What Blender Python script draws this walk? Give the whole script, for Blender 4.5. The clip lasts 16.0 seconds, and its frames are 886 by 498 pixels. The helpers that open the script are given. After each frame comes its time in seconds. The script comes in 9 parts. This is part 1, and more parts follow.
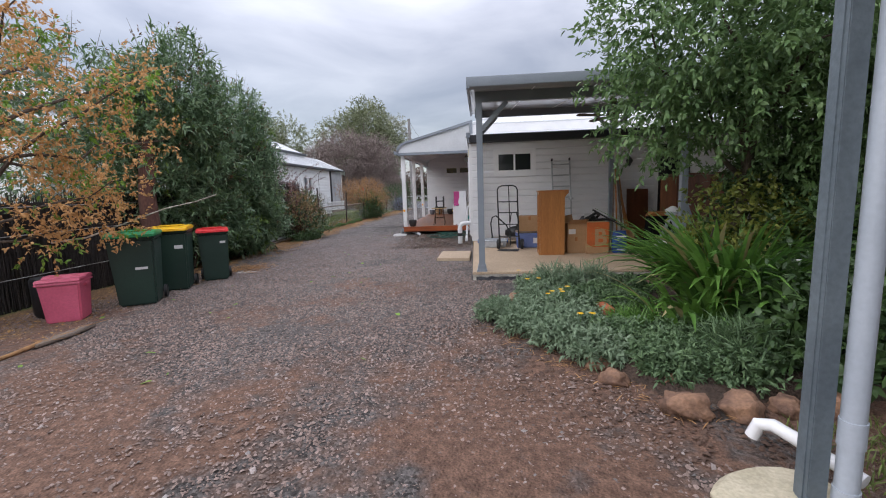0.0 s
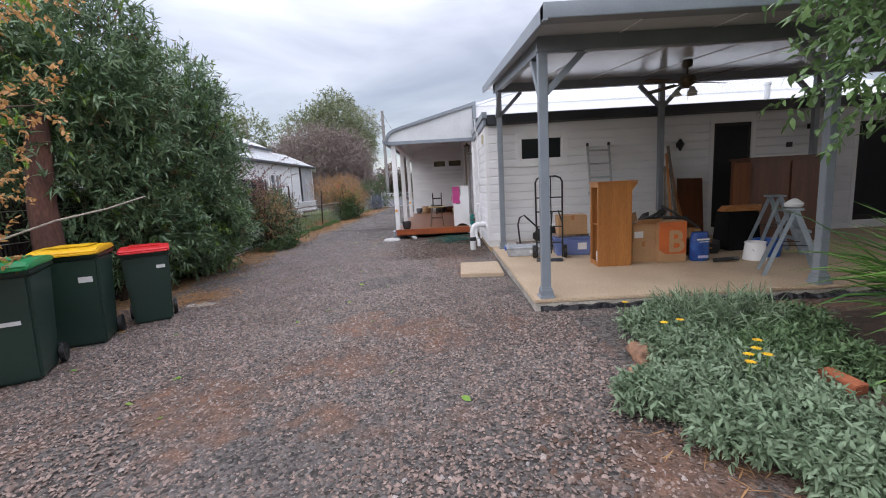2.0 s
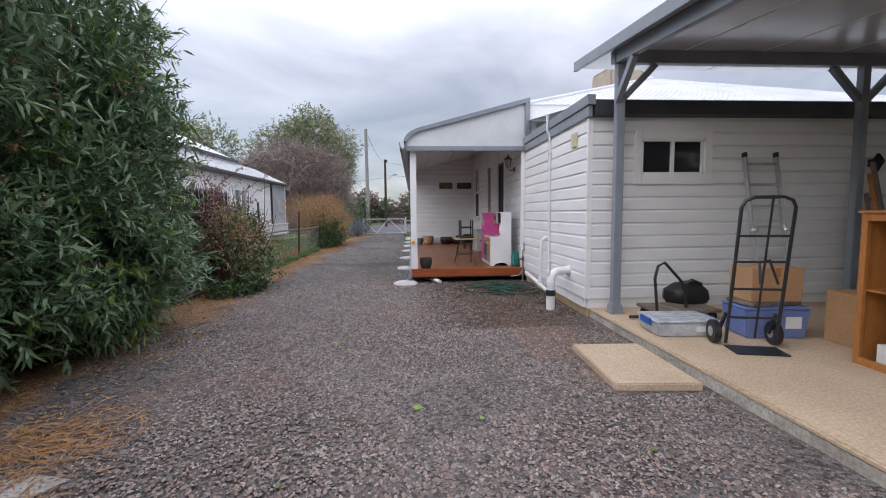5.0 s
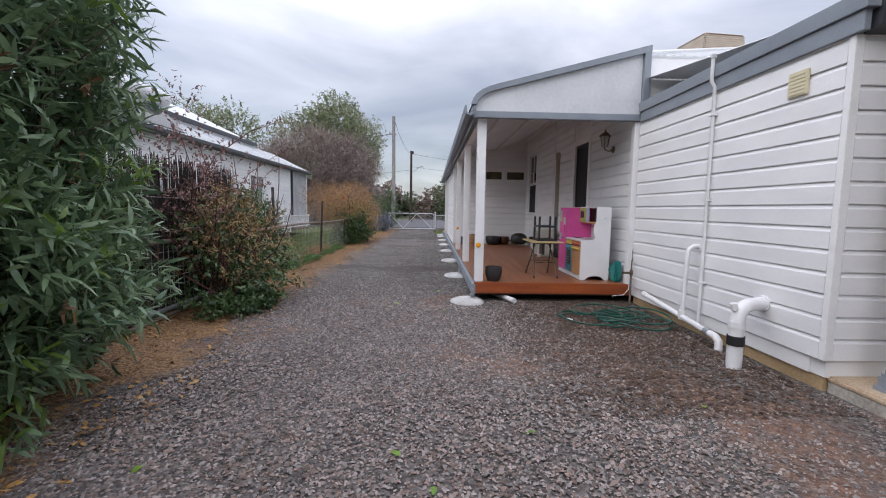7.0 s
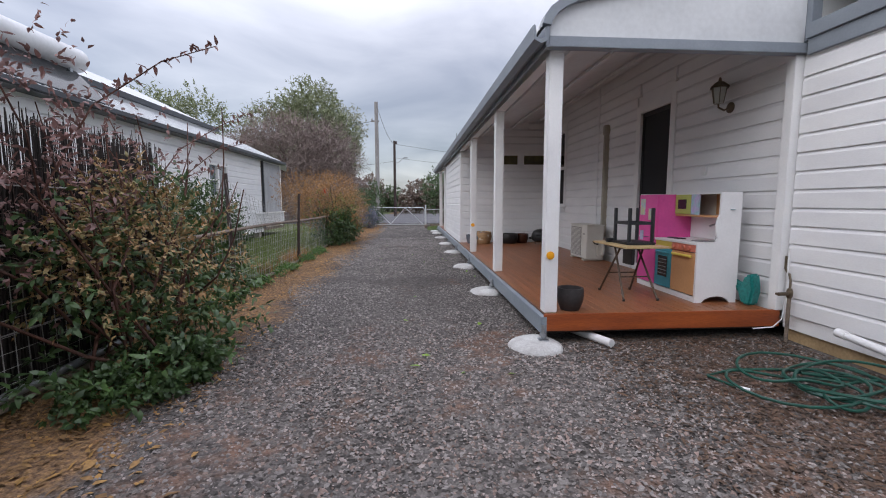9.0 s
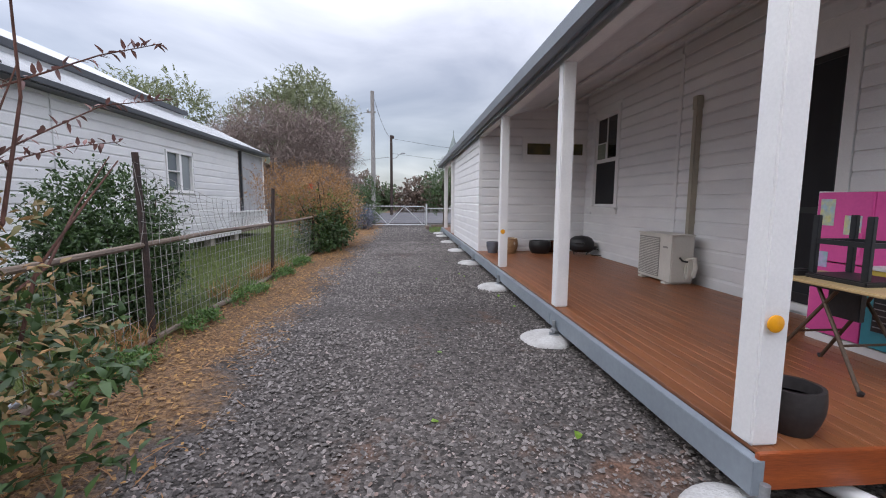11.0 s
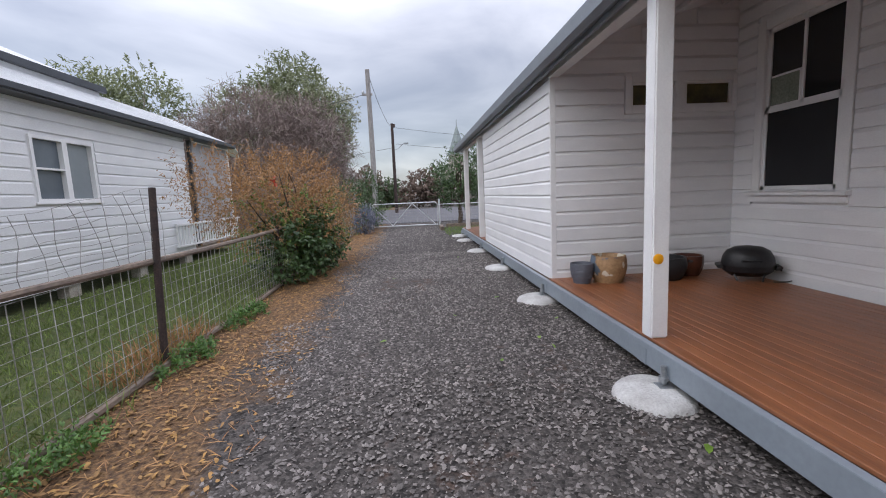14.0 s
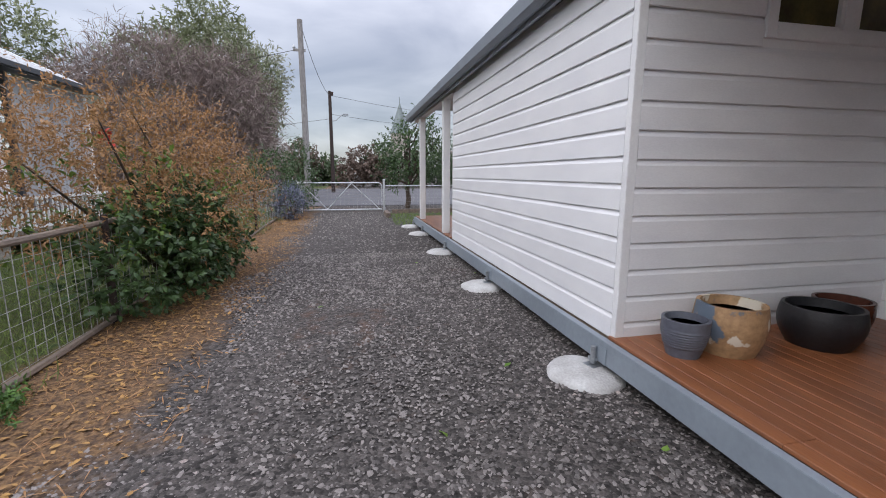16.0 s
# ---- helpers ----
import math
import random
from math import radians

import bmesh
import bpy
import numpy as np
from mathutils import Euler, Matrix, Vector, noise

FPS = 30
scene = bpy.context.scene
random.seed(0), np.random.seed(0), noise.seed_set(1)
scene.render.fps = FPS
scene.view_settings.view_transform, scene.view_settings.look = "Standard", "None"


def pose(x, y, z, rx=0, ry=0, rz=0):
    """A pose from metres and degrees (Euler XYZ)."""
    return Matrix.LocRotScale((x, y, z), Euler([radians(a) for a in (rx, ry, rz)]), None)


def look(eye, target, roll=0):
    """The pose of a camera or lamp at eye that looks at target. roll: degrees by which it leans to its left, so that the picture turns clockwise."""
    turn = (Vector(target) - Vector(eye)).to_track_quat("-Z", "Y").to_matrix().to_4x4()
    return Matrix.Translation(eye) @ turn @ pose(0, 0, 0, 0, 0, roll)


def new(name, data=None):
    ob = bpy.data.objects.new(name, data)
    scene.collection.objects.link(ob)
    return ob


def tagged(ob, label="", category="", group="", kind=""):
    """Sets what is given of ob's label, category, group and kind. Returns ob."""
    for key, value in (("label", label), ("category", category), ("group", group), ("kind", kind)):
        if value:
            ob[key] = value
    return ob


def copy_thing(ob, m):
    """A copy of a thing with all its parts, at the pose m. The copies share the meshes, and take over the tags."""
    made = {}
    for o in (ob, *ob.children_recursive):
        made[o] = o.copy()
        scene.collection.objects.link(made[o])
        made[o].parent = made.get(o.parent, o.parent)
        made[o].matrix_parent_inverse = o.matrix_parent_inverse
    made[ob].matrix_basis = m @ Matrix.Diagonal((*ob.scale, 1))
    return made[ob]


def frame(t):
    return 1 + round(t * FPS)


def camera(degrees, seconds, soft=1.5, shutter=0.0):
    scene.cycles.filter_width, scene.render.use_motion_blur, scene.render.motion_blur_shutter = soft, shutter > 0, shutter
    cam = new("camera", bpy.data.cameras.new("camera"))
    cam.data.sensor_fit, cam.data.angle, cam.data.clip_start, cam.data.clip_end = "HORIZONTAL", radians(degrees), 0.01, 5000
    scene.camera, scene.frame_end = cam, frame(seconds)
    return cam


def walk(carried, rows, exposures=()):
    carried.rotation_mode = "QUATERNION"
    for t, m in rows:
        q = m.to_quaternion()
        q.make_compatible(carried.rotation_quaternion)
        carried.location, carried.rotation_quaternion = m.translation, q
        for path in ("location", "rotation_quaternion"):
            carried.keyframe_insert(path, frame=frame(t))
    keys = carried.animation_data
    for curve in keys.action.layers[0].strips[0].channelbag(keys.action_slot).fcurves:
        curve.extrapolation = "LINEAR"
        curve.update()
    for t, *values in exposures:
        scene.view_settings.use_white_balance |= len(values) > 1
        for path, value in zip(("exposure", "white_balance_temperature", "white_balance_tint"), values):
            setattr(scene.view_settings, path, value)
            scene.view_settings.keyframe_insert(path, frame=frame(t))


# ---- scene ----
cam = camera(92.1, 16.0, soft=1.05)
METRES, EYE, TILT, LEAN, TURN = 20.3, 1.5, 0.0, 0.0, 4.6
ROWS = [
    (0.0, 0.0, 0.0, 0.0, -0.27, -7.87, 1.92),
    (0.5, -0.0099, 0.0271, -0.0019, -1.21, -8.4, 3.04),
    (1.0, -0.0218, 0.0545, -0.0014, -1.73, -8.45, 3.15),
    (1.5, -0.033, 0.0814, 0.0, -3.11, -8.55, 2.94),
    (2.0, -0.0435, 0.1117, 0.0001, -4.53, -8.52, 3.06),
    (2.5, -0.0561, 0.1398, -0.0, -5.2, -8.09, 3.88),
    (3.0, -0.0651, 0.1704, -0.0026, -6.97, -8.22, 1.69),
    (3.5, -0.0749, 0.2002, -0.0025, -8.54, -7.66, 0.78),
    (6.0, -0.1089, 0.3562, -0.0051, -8.32, -3.93, 0.32),
    (6.5, -0.1145, 0.3873, -0.0071, -6.87, -4.88, 0.71),
    (7.0, -0.1228, 0.4156, -0.0064, -6.06, -5.36, -0.95),
    (7.5, -0.1319, 0.4427, -0.0057, -5.61, -5.09, -0.84),
    (8.0, -0.1345, 0.4743, -0.0072, -5.72, -5.61, -0.18),
    (8.5, -0.1413, 0.5051, -0.0069, -7.06, -5.93, -0.08),
    (9.0, -0.1426, 0.5381, -0.0081, -8.78, -6.19, 0.06),
    (11.5, -0.1473, 0.6828, -0.0076, -9.82, -6.39, -0.78),
    (12.0, -0.148, 0.7168, -0.008, -10.4, -5.81, -1.16),
    (12.5, -0.1461, 0.7471, -0.007, -10.79, -5.94, 0.69),
    (13.0, -0.1445, 0.7813, -0.0071, -10.34, -6.55, 1.41),
    (13.5, -0.1438, 0.8121, -0.0057, -9.19, -7.07, 0.97),
    (14.0, -0.1385, 0.8446, -0.0059, -8.96, -7.32, 2.52),
    (14.5, -0.1362, 0.8771, -0.0073, -8.14, -7.69, 1.07),
    (15.0, -0.1316, 0.9131, -0.0076, -9.5, -8.94, 0.48),
    (15.5, -0.1305, 0.9462, -0.0077, -11.87, -9.96, -0.38),
    (16.0, -0.1284, 0.9765, -0.0068, -16.83, -9.9, -0.18),
]
walk(cam, [(t, pose(0, 0, EYE, TILT, LEAN, TURN) @ pose(METRES * x, METRES * y, METRES * z, 90 + pitch, roll, yaw)) for t, x, y, z, yaw, pitch, roll in ROWS],
     exposures=[(0.0, -0.06), (0.5, 0.02), (1.5, 0.13), (3.5, 0.13), (5.8, -0.06), (7.0, -0.03), (7.5, -0.1), (8.5, -0.1), (9.0, -0.1), (12.0, 0.1), (13.0, 0.02), (16.0, -0.02)])

# ---- daylight: an overcast sky, brighter towards the zenith, and one wide soft sun ----
SUN_EL, SUN_AZ = 35.0, 124.0
world = bpy.data.worlds.new("overcast_sky")
scene.world = world
world.use_nodes = True


def build_world():
    nt = world.node_tree
    nt.nodes.clear()
    N, L = nt.nodes.new, nt.links.new
    sky = N("ShaderNodeTexSky")
    sky.sky_type = "NISHITA"
    sky.sun_disc = False
    sky.sun_elevation, sky.sun_rotation = radians(SUN_EL), radians(SUN_AZ)
    coord = N("ShaderNodeTexCoord")
    sep = N("ShaderNodeSeparateXYZ")
    L(coord.outputs["Generated"], sep.inputs[0])
    up = N("ShaderNodeMath"); up.operation = "MAXIMUM"; up.inputs[1].default_value = 0.0
    L(sep.outputs["Z"], up.inputs[0])
    add = N("ShaderNodeMath"); add.operation = "ADD"; add.inputs[1].default_value = 0.16
    L(up.outputs[0], add.inputs[0])
    flat = N("ShaderNodeVectorMath"); flat.operation = "DIVIDE"
    comb = N("ShaderNodeCombineXYZ")
    for i in range(3):
        L(add.outputs[0], comb.inputs[i])
    L(coord.outputs["Generated"], flat.inputs[0]); L(comb.outputs[0], flat.inputs[1])
    n1 = N("ShaderNodeTexNoise"); n1.inputs["Scale"].default_value = 1.1; n1.inputs["Detail"].default_value = 7; n1.inputs["Roughness"].default_value = 0.52; n1.inputs["Distortion"].default_value = 0.5
    L(flat.outputs[0], n1.inputs["Vector"])
    ramp = N("ShaderNodeValToRGB")
    ramp.color_ramp.elements[0].position, ramp.color_ramp.elements[1].position = 0.33, 0.68
    ramp.color_ramp.elements[0].color = (0.43, 0.44, 0.53, 1)
    ramp.color_ramp.elements[1].color = (0.80, 0.80, 0.885, 1)
    L(n1.outputs["Fac"], ramp.inputs["Fac"])
    # the overcast gradient: zenith brighter than the horizon
    grad = N("ShaderNodeMapRange")
    grad.interpolation_type = "SMOOTHSTEP"
    grad.inputs["From Min"].default_value, grad.inputs["From Max"].default_value = 0.1, 1.0
    grad.inputs["To Min"].default_value, grad.inputs["To Max"].default_value = SKY_LOW, SKY_HIGH
    L(up.outputs[0], grad.inputs["Value"])
    mul = N("ShaderNodeVectorMath"); mul.operation = "SCALE"
    L(ramp.outputs["Color"], mul.inputs[0]); L(grad.outputs["Result"], mul.inputs["Scale"])
    bg1, bg2, mix, out = N("ShaderNodeBackground"), N("ShaderNodeBackground"), N("ShaderNodeAddShader"), N("ShaderNodeOutputWorld")
    L(sky.outputs[0], bg1.inputs["Color"]); bg1.inputs["Strength"].default_value = 0.05
    L(mul.outputs[0], bg2.inputs["Color"]); bg2.inputs["Strength"].default_value = 1.0
    L(bg1.outputs[0], mix.inputs[0]); L(bg2.outputs[0], mix.inputs[1]); L(mix.outputs[0], out.inputs["Surface"])


SKY_LOW, SKY_HIGH = 0.61, 3.2
build_world()
sun = new("sun", bpy.data.lights.new("sun", "SUN"))
sun.data.energy, sun.data.angle, sun.data.color = 1.8, radians(70), (1.0, 0.97, 0.94)
sun.matrix_world = look((-33, -8, 28), (0, 14, 0))


# ---- materials ----
def mat(name, c1, c2=None, scale=3.0, fine=40.0, rough=0.6, bump=0.15, metal=0.0, rand=0.0, island=0.0, stretch=(1, 1, 1), spec=0.5, fine_amt=0.25, bump_dist=0.01, leaf=0.0, coat=0.0):
    """A procedural surface: two tones mixed by coarse noise, shaded by fine grain, with relief from the grain."""
    c2 = c2 or tuple(min(1, c * 0.8) for c in c1)
    m = bpy.data.materials.new(name)
    m.use_nodes = True
    nt = m.node_tree
    N, L = nt.nodes.new, nt.links.new
    bs = nt.nodes["Principled BSDF"]
    geo = N("ShaderNodeNewGeometry")
    mp = N("ShaderNodeVectorMath"); mp.operation = "MULTIPLY"; mp.inputs[1].default_value = stretch
    L(geo.outputs["Position"], mp.inputs[0])
    n1 = N("ShaderNodeTexNoise"); n1.inputs["Scale"].default_value = scale; n1.inputs["Detail"].default_value = 4
    n2 = N("ShaderNodeTexNoise"); n2.inputs["Scale"].default_value = fine; n2.inputs["Detail"].default_value = 3
    L(mp.outputs[0], n1.inputs["Vector"]); L(mp.outputs[0], n2.inputs["Vector"])
    rp = N("ShaderNodeMapRange"); rp.inputs["From Min"].default_value = 0.35; rp.inputs["From Max"].default_value = 0.65
    L(n1.outputs["Fac"], rp.inputs["Value"])
    mx = N("ShaderNodeMix"); mx.data_type = "RGBA"
    mx.inputs["A"].default_value, mx.inputs["B"].default_value = (*c1, 1), (*c2, 1)
    fac = rp.outputs["Result"]
    if island:
        isl = N("ShaderNodeMath"); isl.operation = "MULTIPLY_ADD"
        isl.inputs[1].default_value = island
        half = N("ShaderNodeMath"); half.operation = "MULTIPLY"; half.inputs[1].default_value = 1 - island
        L(fac, half.inputs[0]); L(geo.outputs["Random Per Island"], isl.inputs[0]); L(half.outputs[0], isl.inputs[2])
        fac = isl.outputs[0]
    L(fac, mx.inputs["Factor"])
    val = N("ShaderNodeMapRange"); val.inputs["To Min"].default_value = 1 - fine_amt; val.inputs["To Max"].default_value = 1 + fine_amt
    val.inputs["From Min"].default_value = 0.3; val.inputs["From Max"].default_value = 0.7
    L(n2.outputs["Fac"], val.inputs["Value"])
    sc = N("ShaderNodeVectorMath"); sc.operation = "SCALE"
    L(mx.outputs["Result"], sc.inputs[0])
    shade = val.outputs["Result"]
    if rand:
        oi = N("ShaderNodeObjectInfo")
        rr = N("ShaderNodeMapRange"); rr.inputs["To Min"].default_value = 1 - rand; rr.inputs["To Max"].default_value = 1 + rand
        L(oi.outputs["Random"], rr.inputs["Value"])
        mm = N("ShaderNodeMath"); mm.operation = "MULTIPLY"
        L(rr.outputs["Result"], mm.inputs[0]); L(shade, mm.inputs[1])
        shade = mm.outputs[0]
    L(shade, sc.inputs["Scale"])
    L(sc.outputs[0], bs.inputs["Base Color"])
    bs.inputs["Roughness"].default_value = rough
    bs.inputs["Metallic"].default_value = metal
    bs.inputs["Specular IOR Level"].default_value = spec
    bs.inputs["Coat Weight"].default_value = coat
    if bump:
        bp = N("ShaderNodeBump"); bp.inputs["Strength"].default_value = bump; bp.inputs["Distance"].default_value = bump_dist
        L(n2.outputs["Fac"], bp.inputs["Height"]); L(bp.outputs[0], bs.inputs["Normal"])
    if leaf:
        tr = N("ShaderNodeBsdfTranslucent"); ms = N("ShaderNodeMixShader"); ms.inputs[0].default_value = leaf
        L(sc.outputs[0], tr.inputs["Color"])
        L(bs.outputs[0], ms.inputs[1]); L(tr.outputs[0], ms.inputs[2])
        L(ms.outputs[0], nt.nodes["Material Output"].inputs["Surface"])
    return m


def glass_mat(name, tint=(0.02, 0.022, 0.025)):
    m = bpy.data.materials.new(name)
    m.use_nodes = True
    b = m.node_tree.nodes["Principled BSDF"]
    b.inputs["Base Color"].default_value = (*tint, 1)
    b.inputs["Roughness"].default_value = 0.06
    return m


BOARD = mat("painted_weatherboard", (0.80, 0.80, 0.81), (0.74, 0.74, 0.76), scale=1.6, fine=55, rough=0.42, bump=0.08, fine_amt=0.03, rand=0.03, stretch=(1, 1, 3))
WHITE = mat("white_gloss_paint", (0.82, 0.82, 0.82), (0.76, 0.76, 0.77), fine=70, rough=0.35, bump=0.1, fine_amt=0.03)
WHITE_CLADDING = mat("old_white_weatherboard", (0.76, 0.77, 0.78), (0.68, 0.69, 0.71), scale=1.2, fine=35, rough=0.5, bump=0.12, fine_amt=0.05, rand=0.04, stretch=(1, 1, 2))
GREY = mat("blue_grey_trim_paint", (0.235, 0.265, 0.30), (0.205, 0.23, 0.265), fine=60, rough=0.38, bump=0.06, fine_amt=0.05)
GREY_BEAM = mat("grey_bearer_paint", (0.25, 0.29, 0.33), (0.22, 0.255, 0.29), scale=2, fine=30, rough=0.45, bump=0.1, fine_amt=0.06)
CHARCOAL = mat("charcoal_gutter", (0.045, 0.05, 0.06), (0.035, 0.038, 0.045), rough=0.4, fine_amt=0.1)
ROOF_WHITE = mat("white_steel_sheet", (0.622, 0.638, 0.655), (0.538, 0.554, 0.571), scale=1.3, fine=20, rough=0.38, bump=0.03, fine_amt=0.05, spec=0.5)
SOFFIT = mat("pale_sheet_underside", (0.74, 0.75, 0.77), (0.66, 0.67, 0.69), scale=2, fine=15, rough=0.4, bump=0.05, fine_amt=0.04)
DECK = mat("oiled_merbau_decking", (0.27, 0.100, 0.040), (0.18, 0.066, 0.027), scale=2.2, fine=26, rough=0.36, bump=0.25, fine_amt=0.16, rand=0.06, stretch=(6, 0.5, 6), spec=0.45)
DECK_EDGE = mat("oiled_deck_fascia", (0.36, 0.085, 0.02), (0.26, 0.06, 0.018), scale=2.5, fine=25, rough=0.4, bump=0.2, fine_amt=0.2, stretch=(0.6, 6, 6))
CONCRETE = mat("ochre_concrete", (0.52, 0.40, 0.28), (0.45, 0.34, 0.235), scale=1.8, fine=55, rough=0.75, bump=0.3, fine_amt=0.22)
CONCRETE_EDGE = mat("grey_concrete_edge", (0.46, 0.43, 0.38), (0.30, 0.27, 0.235), scale=4, fine=45, rough=0.9, bump=0.5, fine_amt=0.25)
FOOTING = mat("white_concrete_footing", (0.56, 0.56, 0.55), (0.42, 0.41, 0.40), scale=6, fine=60, rough=0.85, bump=0.5, fine_amt=0.12, bump_dist=0.02)
SUBFLOOR = mat("ochre_base_board", (0.44, 0.31, 0.17), (0.33, 0.23, 0.125), scale=3, fine=40, rough=0.8, bump=0.2, fine_amt=0.15)
PLASTIC_FILM = mat("black_plastic_film", (0.012, 0.012, 0.016), rough=0.35, bump=0.8, fine=18, bump_dist=0.03)
GLASS = glass_mat("dark_window_glass")
SCREEN = mat("black_insect_screen", (0.012, 0.013, 0.016), (0.008, 0.009, 0.012), rough=0.75, fine=400, fine_amt=0.3)
# near-black colour puts the shade of unlit rooms into floors and inner walls
ROOM_SHADE = mat("unlit_room_black", (0.03, 0.03, 0.032), rough=0.9)
GALV = mat("galvanised_steel", (0.42, 0.44, 0.46), (0.30, 0.32, 0.34), scale=9, fine=60, rough=0.42, metal=0.75, bump=0.1, fine_amt=0.12)
PVC = mat("white_pvc_pipe", (0.78, 0.78, 0.79), (0.70, 0.70, 0.71), rough=0.3, fine=30, bump=0.03, fine_amt=0.03)
BLACK = mat("black_plastic", (0.018, 0.018, 0.02), rough=0.45, fine_amt=0.15)
BLACK_STEEL = mat("black_painted_steel", (0.02, 0.022, 0.026), rough=0.38, fine_amt=0.15)
SOIL = mat("garden_soil", (0.085, 0.055, 0.04), (0.04, 0.027, 0.02), scale=5, fine=45, rough=0.95, bump=1.0, fine_amt=0.35, bump_dist=0.03)
BARK = mat("rough_bark", (0.10, 0.075, 0.055), (0.055, 0.042, 0.034), scale=7, fine=50, rough=0.95, bump=0.9, fine_amt=0.3, stretch=(1, 1, 0.25), bump_dist=0.02)
BARK_RED = mat("red_brown_bark", (0.12, 0.055, 0.04), (0.07, 0.035, 0.028), scale=7, fine=50, rough=0.95, bump=0.8, fine_amt=0.3, stretch=(1, 1, 0.25))
TWIG = mat("brush_twigs", (0.055, 0.046, 0.042), (0.028, 0.024, 0.024), scale=3, fine=30, rough=0.95, bump=0.3, island=0.7)
ASPHALT = mat("asphalt", (0.105, 0.105, 0.115), (0.085, 0.085, 0.095), scale=0.4, fine=60, rough=0.85, bump=0.3, fine_amt=0.2)
RUST = mat("rusty_steel", (0.055, 0.035, 0.03), (0.035, 0.026, 0.025), scale=12, fine=60, rough=0.85, bump=0.4, fine_amt=0.3)
OLD_TIMBER = mat("weathered_timber", (0.22, 0.17, 0.13), (0.13, 0.105, 0.09), scale=4, fine=40, rough=0.9, bump=0.5, fine_amt=0.25, stretch=(3, 0.6, 3))


def ground_mat():
    """Grey crushed gravel with earthy patches, brown where the drive begins, dry litter along the fence."""
    m = bpy.data.materials.new("gravel_and_earth")
    m.use_nodes = True
    nt = m.node_tree
    N, L = nt.nodes.new, nt.links.new
    bs = nt.nodes["Principled BSDF"]
    geo = N("ShaderNodeNewGeometry")
    sep = N("ShaderNodeSeparateXYZ"); L(geo.outputs["Position"], sep.inputs[0])

    def noise_tex(scale, detail=4, dist=0.0):
        n = N("ShaderNodeTexNoise"); n.inputs["Scale"].default_value = scale; n.inputs["Detail"].default_value = detail; n.inputs["Distortion"].default_value = dist
        L(geo.outputs["Position"], n.inputs["Vector"])
        return n.outputs["Fac"]

    def rng(src, a, b, c=0.0, d=1.0):
        r = N("ShaderNodeMapRange"); r.inputs["From Min"].default_value, r.inputs["From Max"].default_value = a, b
        r.inputs["To Min"].default_value, r.inputs["To Max"].default_value = c, d
        L(src, r.inputs["Value"])
        return r.outputs["Result"]

    def op(o, a, b):
        n = N("ShaderNodeMath"); n.operation = o
        for i, v in enumerate((a, b)):
            if isinstance(v, (int, float)):
                n.inputs[i].default_value = v
            else:
                L(v, n.inputs[i])
        return n.outputs[0]

    def mix(f, a, b):
        n = N("ShaderNodeMix"); n.data_type = "RGBA"
        L(f, n.inputs["Factor"])
        for key, v in (("A", a), ("B", b)):
            if isinstance(v, tuple):
                n.inputs[key].default_value = (*v, 1)
            else:
                L(v, n.inputs[key])
        return n.outputs["Result"]

    vor = N("ShaderNodeTexVoronoi"); vor.inputs["Scale"].default_value = 42; vor.inputs["Randomness"].default_value = 1
    L(geo.outputs["Position"], vor.inputs["Vector"])
    vs = N("ShaderNodeSeparateColor"); L(vor.outputs["Color"], vs.inputs[0])
    grav = mix(rng(vs.outputs[0], 0.0, 1.0), (0.030, 0.027, 0.025), (0.135, 0.120, 0.112))
    earth = mix(rng(noise_tex(16), 0.35, 0.65), (0.185, 0.108, 0.075), (0.10, 0.057, 0.040))
    litter = mix(rng(noise_tex(30, 5), 0.38, 0.62), (0.25, 0.15, 0.075), (0.10, 0.062, 0.04))
    grassy = mix(rng(noise_tex(12, 5), 0.35, 0.65), (0.055, 0.085, 0.025), (0.11, 0.12, 0.04))
    # earth shows through where the gravel is worn away
    worn = N("ShaderNodeAttribute"); worn.attribute_name = "worn"
    patch = rng(op("ADD", worn.outputs["Fac"], op("MULTIPLY", rng(noise_tex(7, 4), 0.3, 0.7, -1, 1), 0.3)), 0.2, 0.8)
    drive = mix(patch, grav, earth)
    # litter strip beside the fence
    edge = op("ADD", sep.outputs["X"], op("MULTIPLY", rng(noise_tex(1.3, 4), 0.3, 0.7, -1, 1), 0.35))
    lit = rng(edge, -5.28, -5.6)
    col = mix(lit, drive, litter)
    lawn = rng(op("ADD", sep.outputs["X"], op("MULTIPLY", rng(noise_tex(3, 3), 0.3, 0.7, -1, 1), 0.08)), -6.4, -6.55)
    col = mix(lawn, col, grassy)
    # grazing-angle sheen painted into the colour by Y: paler mid-drive, darker past 13
    sheen_lift = op("MULTIPLY", rng(sep.outputs["Y"], 2.5, 8.0, 0.95, 1.35), rng(sep.outputs["Y"], 13.0, 18.0, 1.0, 0.62))
    sc = N("ShaderNodeVectorMath"); sc.operation = "SCALE"; L(col, sc.inputs[0]); L(op("MULTIPLY", sheen_lift, rng(noise_tex(90, 3), 0.3, 0.7, 0.7, 1.3)), sc.inputs["Scale"])
    L(sc.outputs[0], bs.inputs["Base Color"])
    bs.inputs["Roughness"].default_value = 0.9
    bs.inputs["Specular IOR Level"].default_value = 0.3
    bp = N("ShaderNodeBump"); bp.inputs["Strength"].default_value = 0.8; bp.inputs["Distance"].default_value = 0.015
    L(op("ADD", op("MULTIPLY", rng(vor.outputs["Distance"], 0.0, 0.6, 1.0, 0.0), 0.7), op("MULTIPLY", noise_tex(60, 3), 0.6)), bp.inputs["Height"])
    L(bp.outputs[0], bs.inputs["Normal"])
    return m


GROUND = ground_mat()


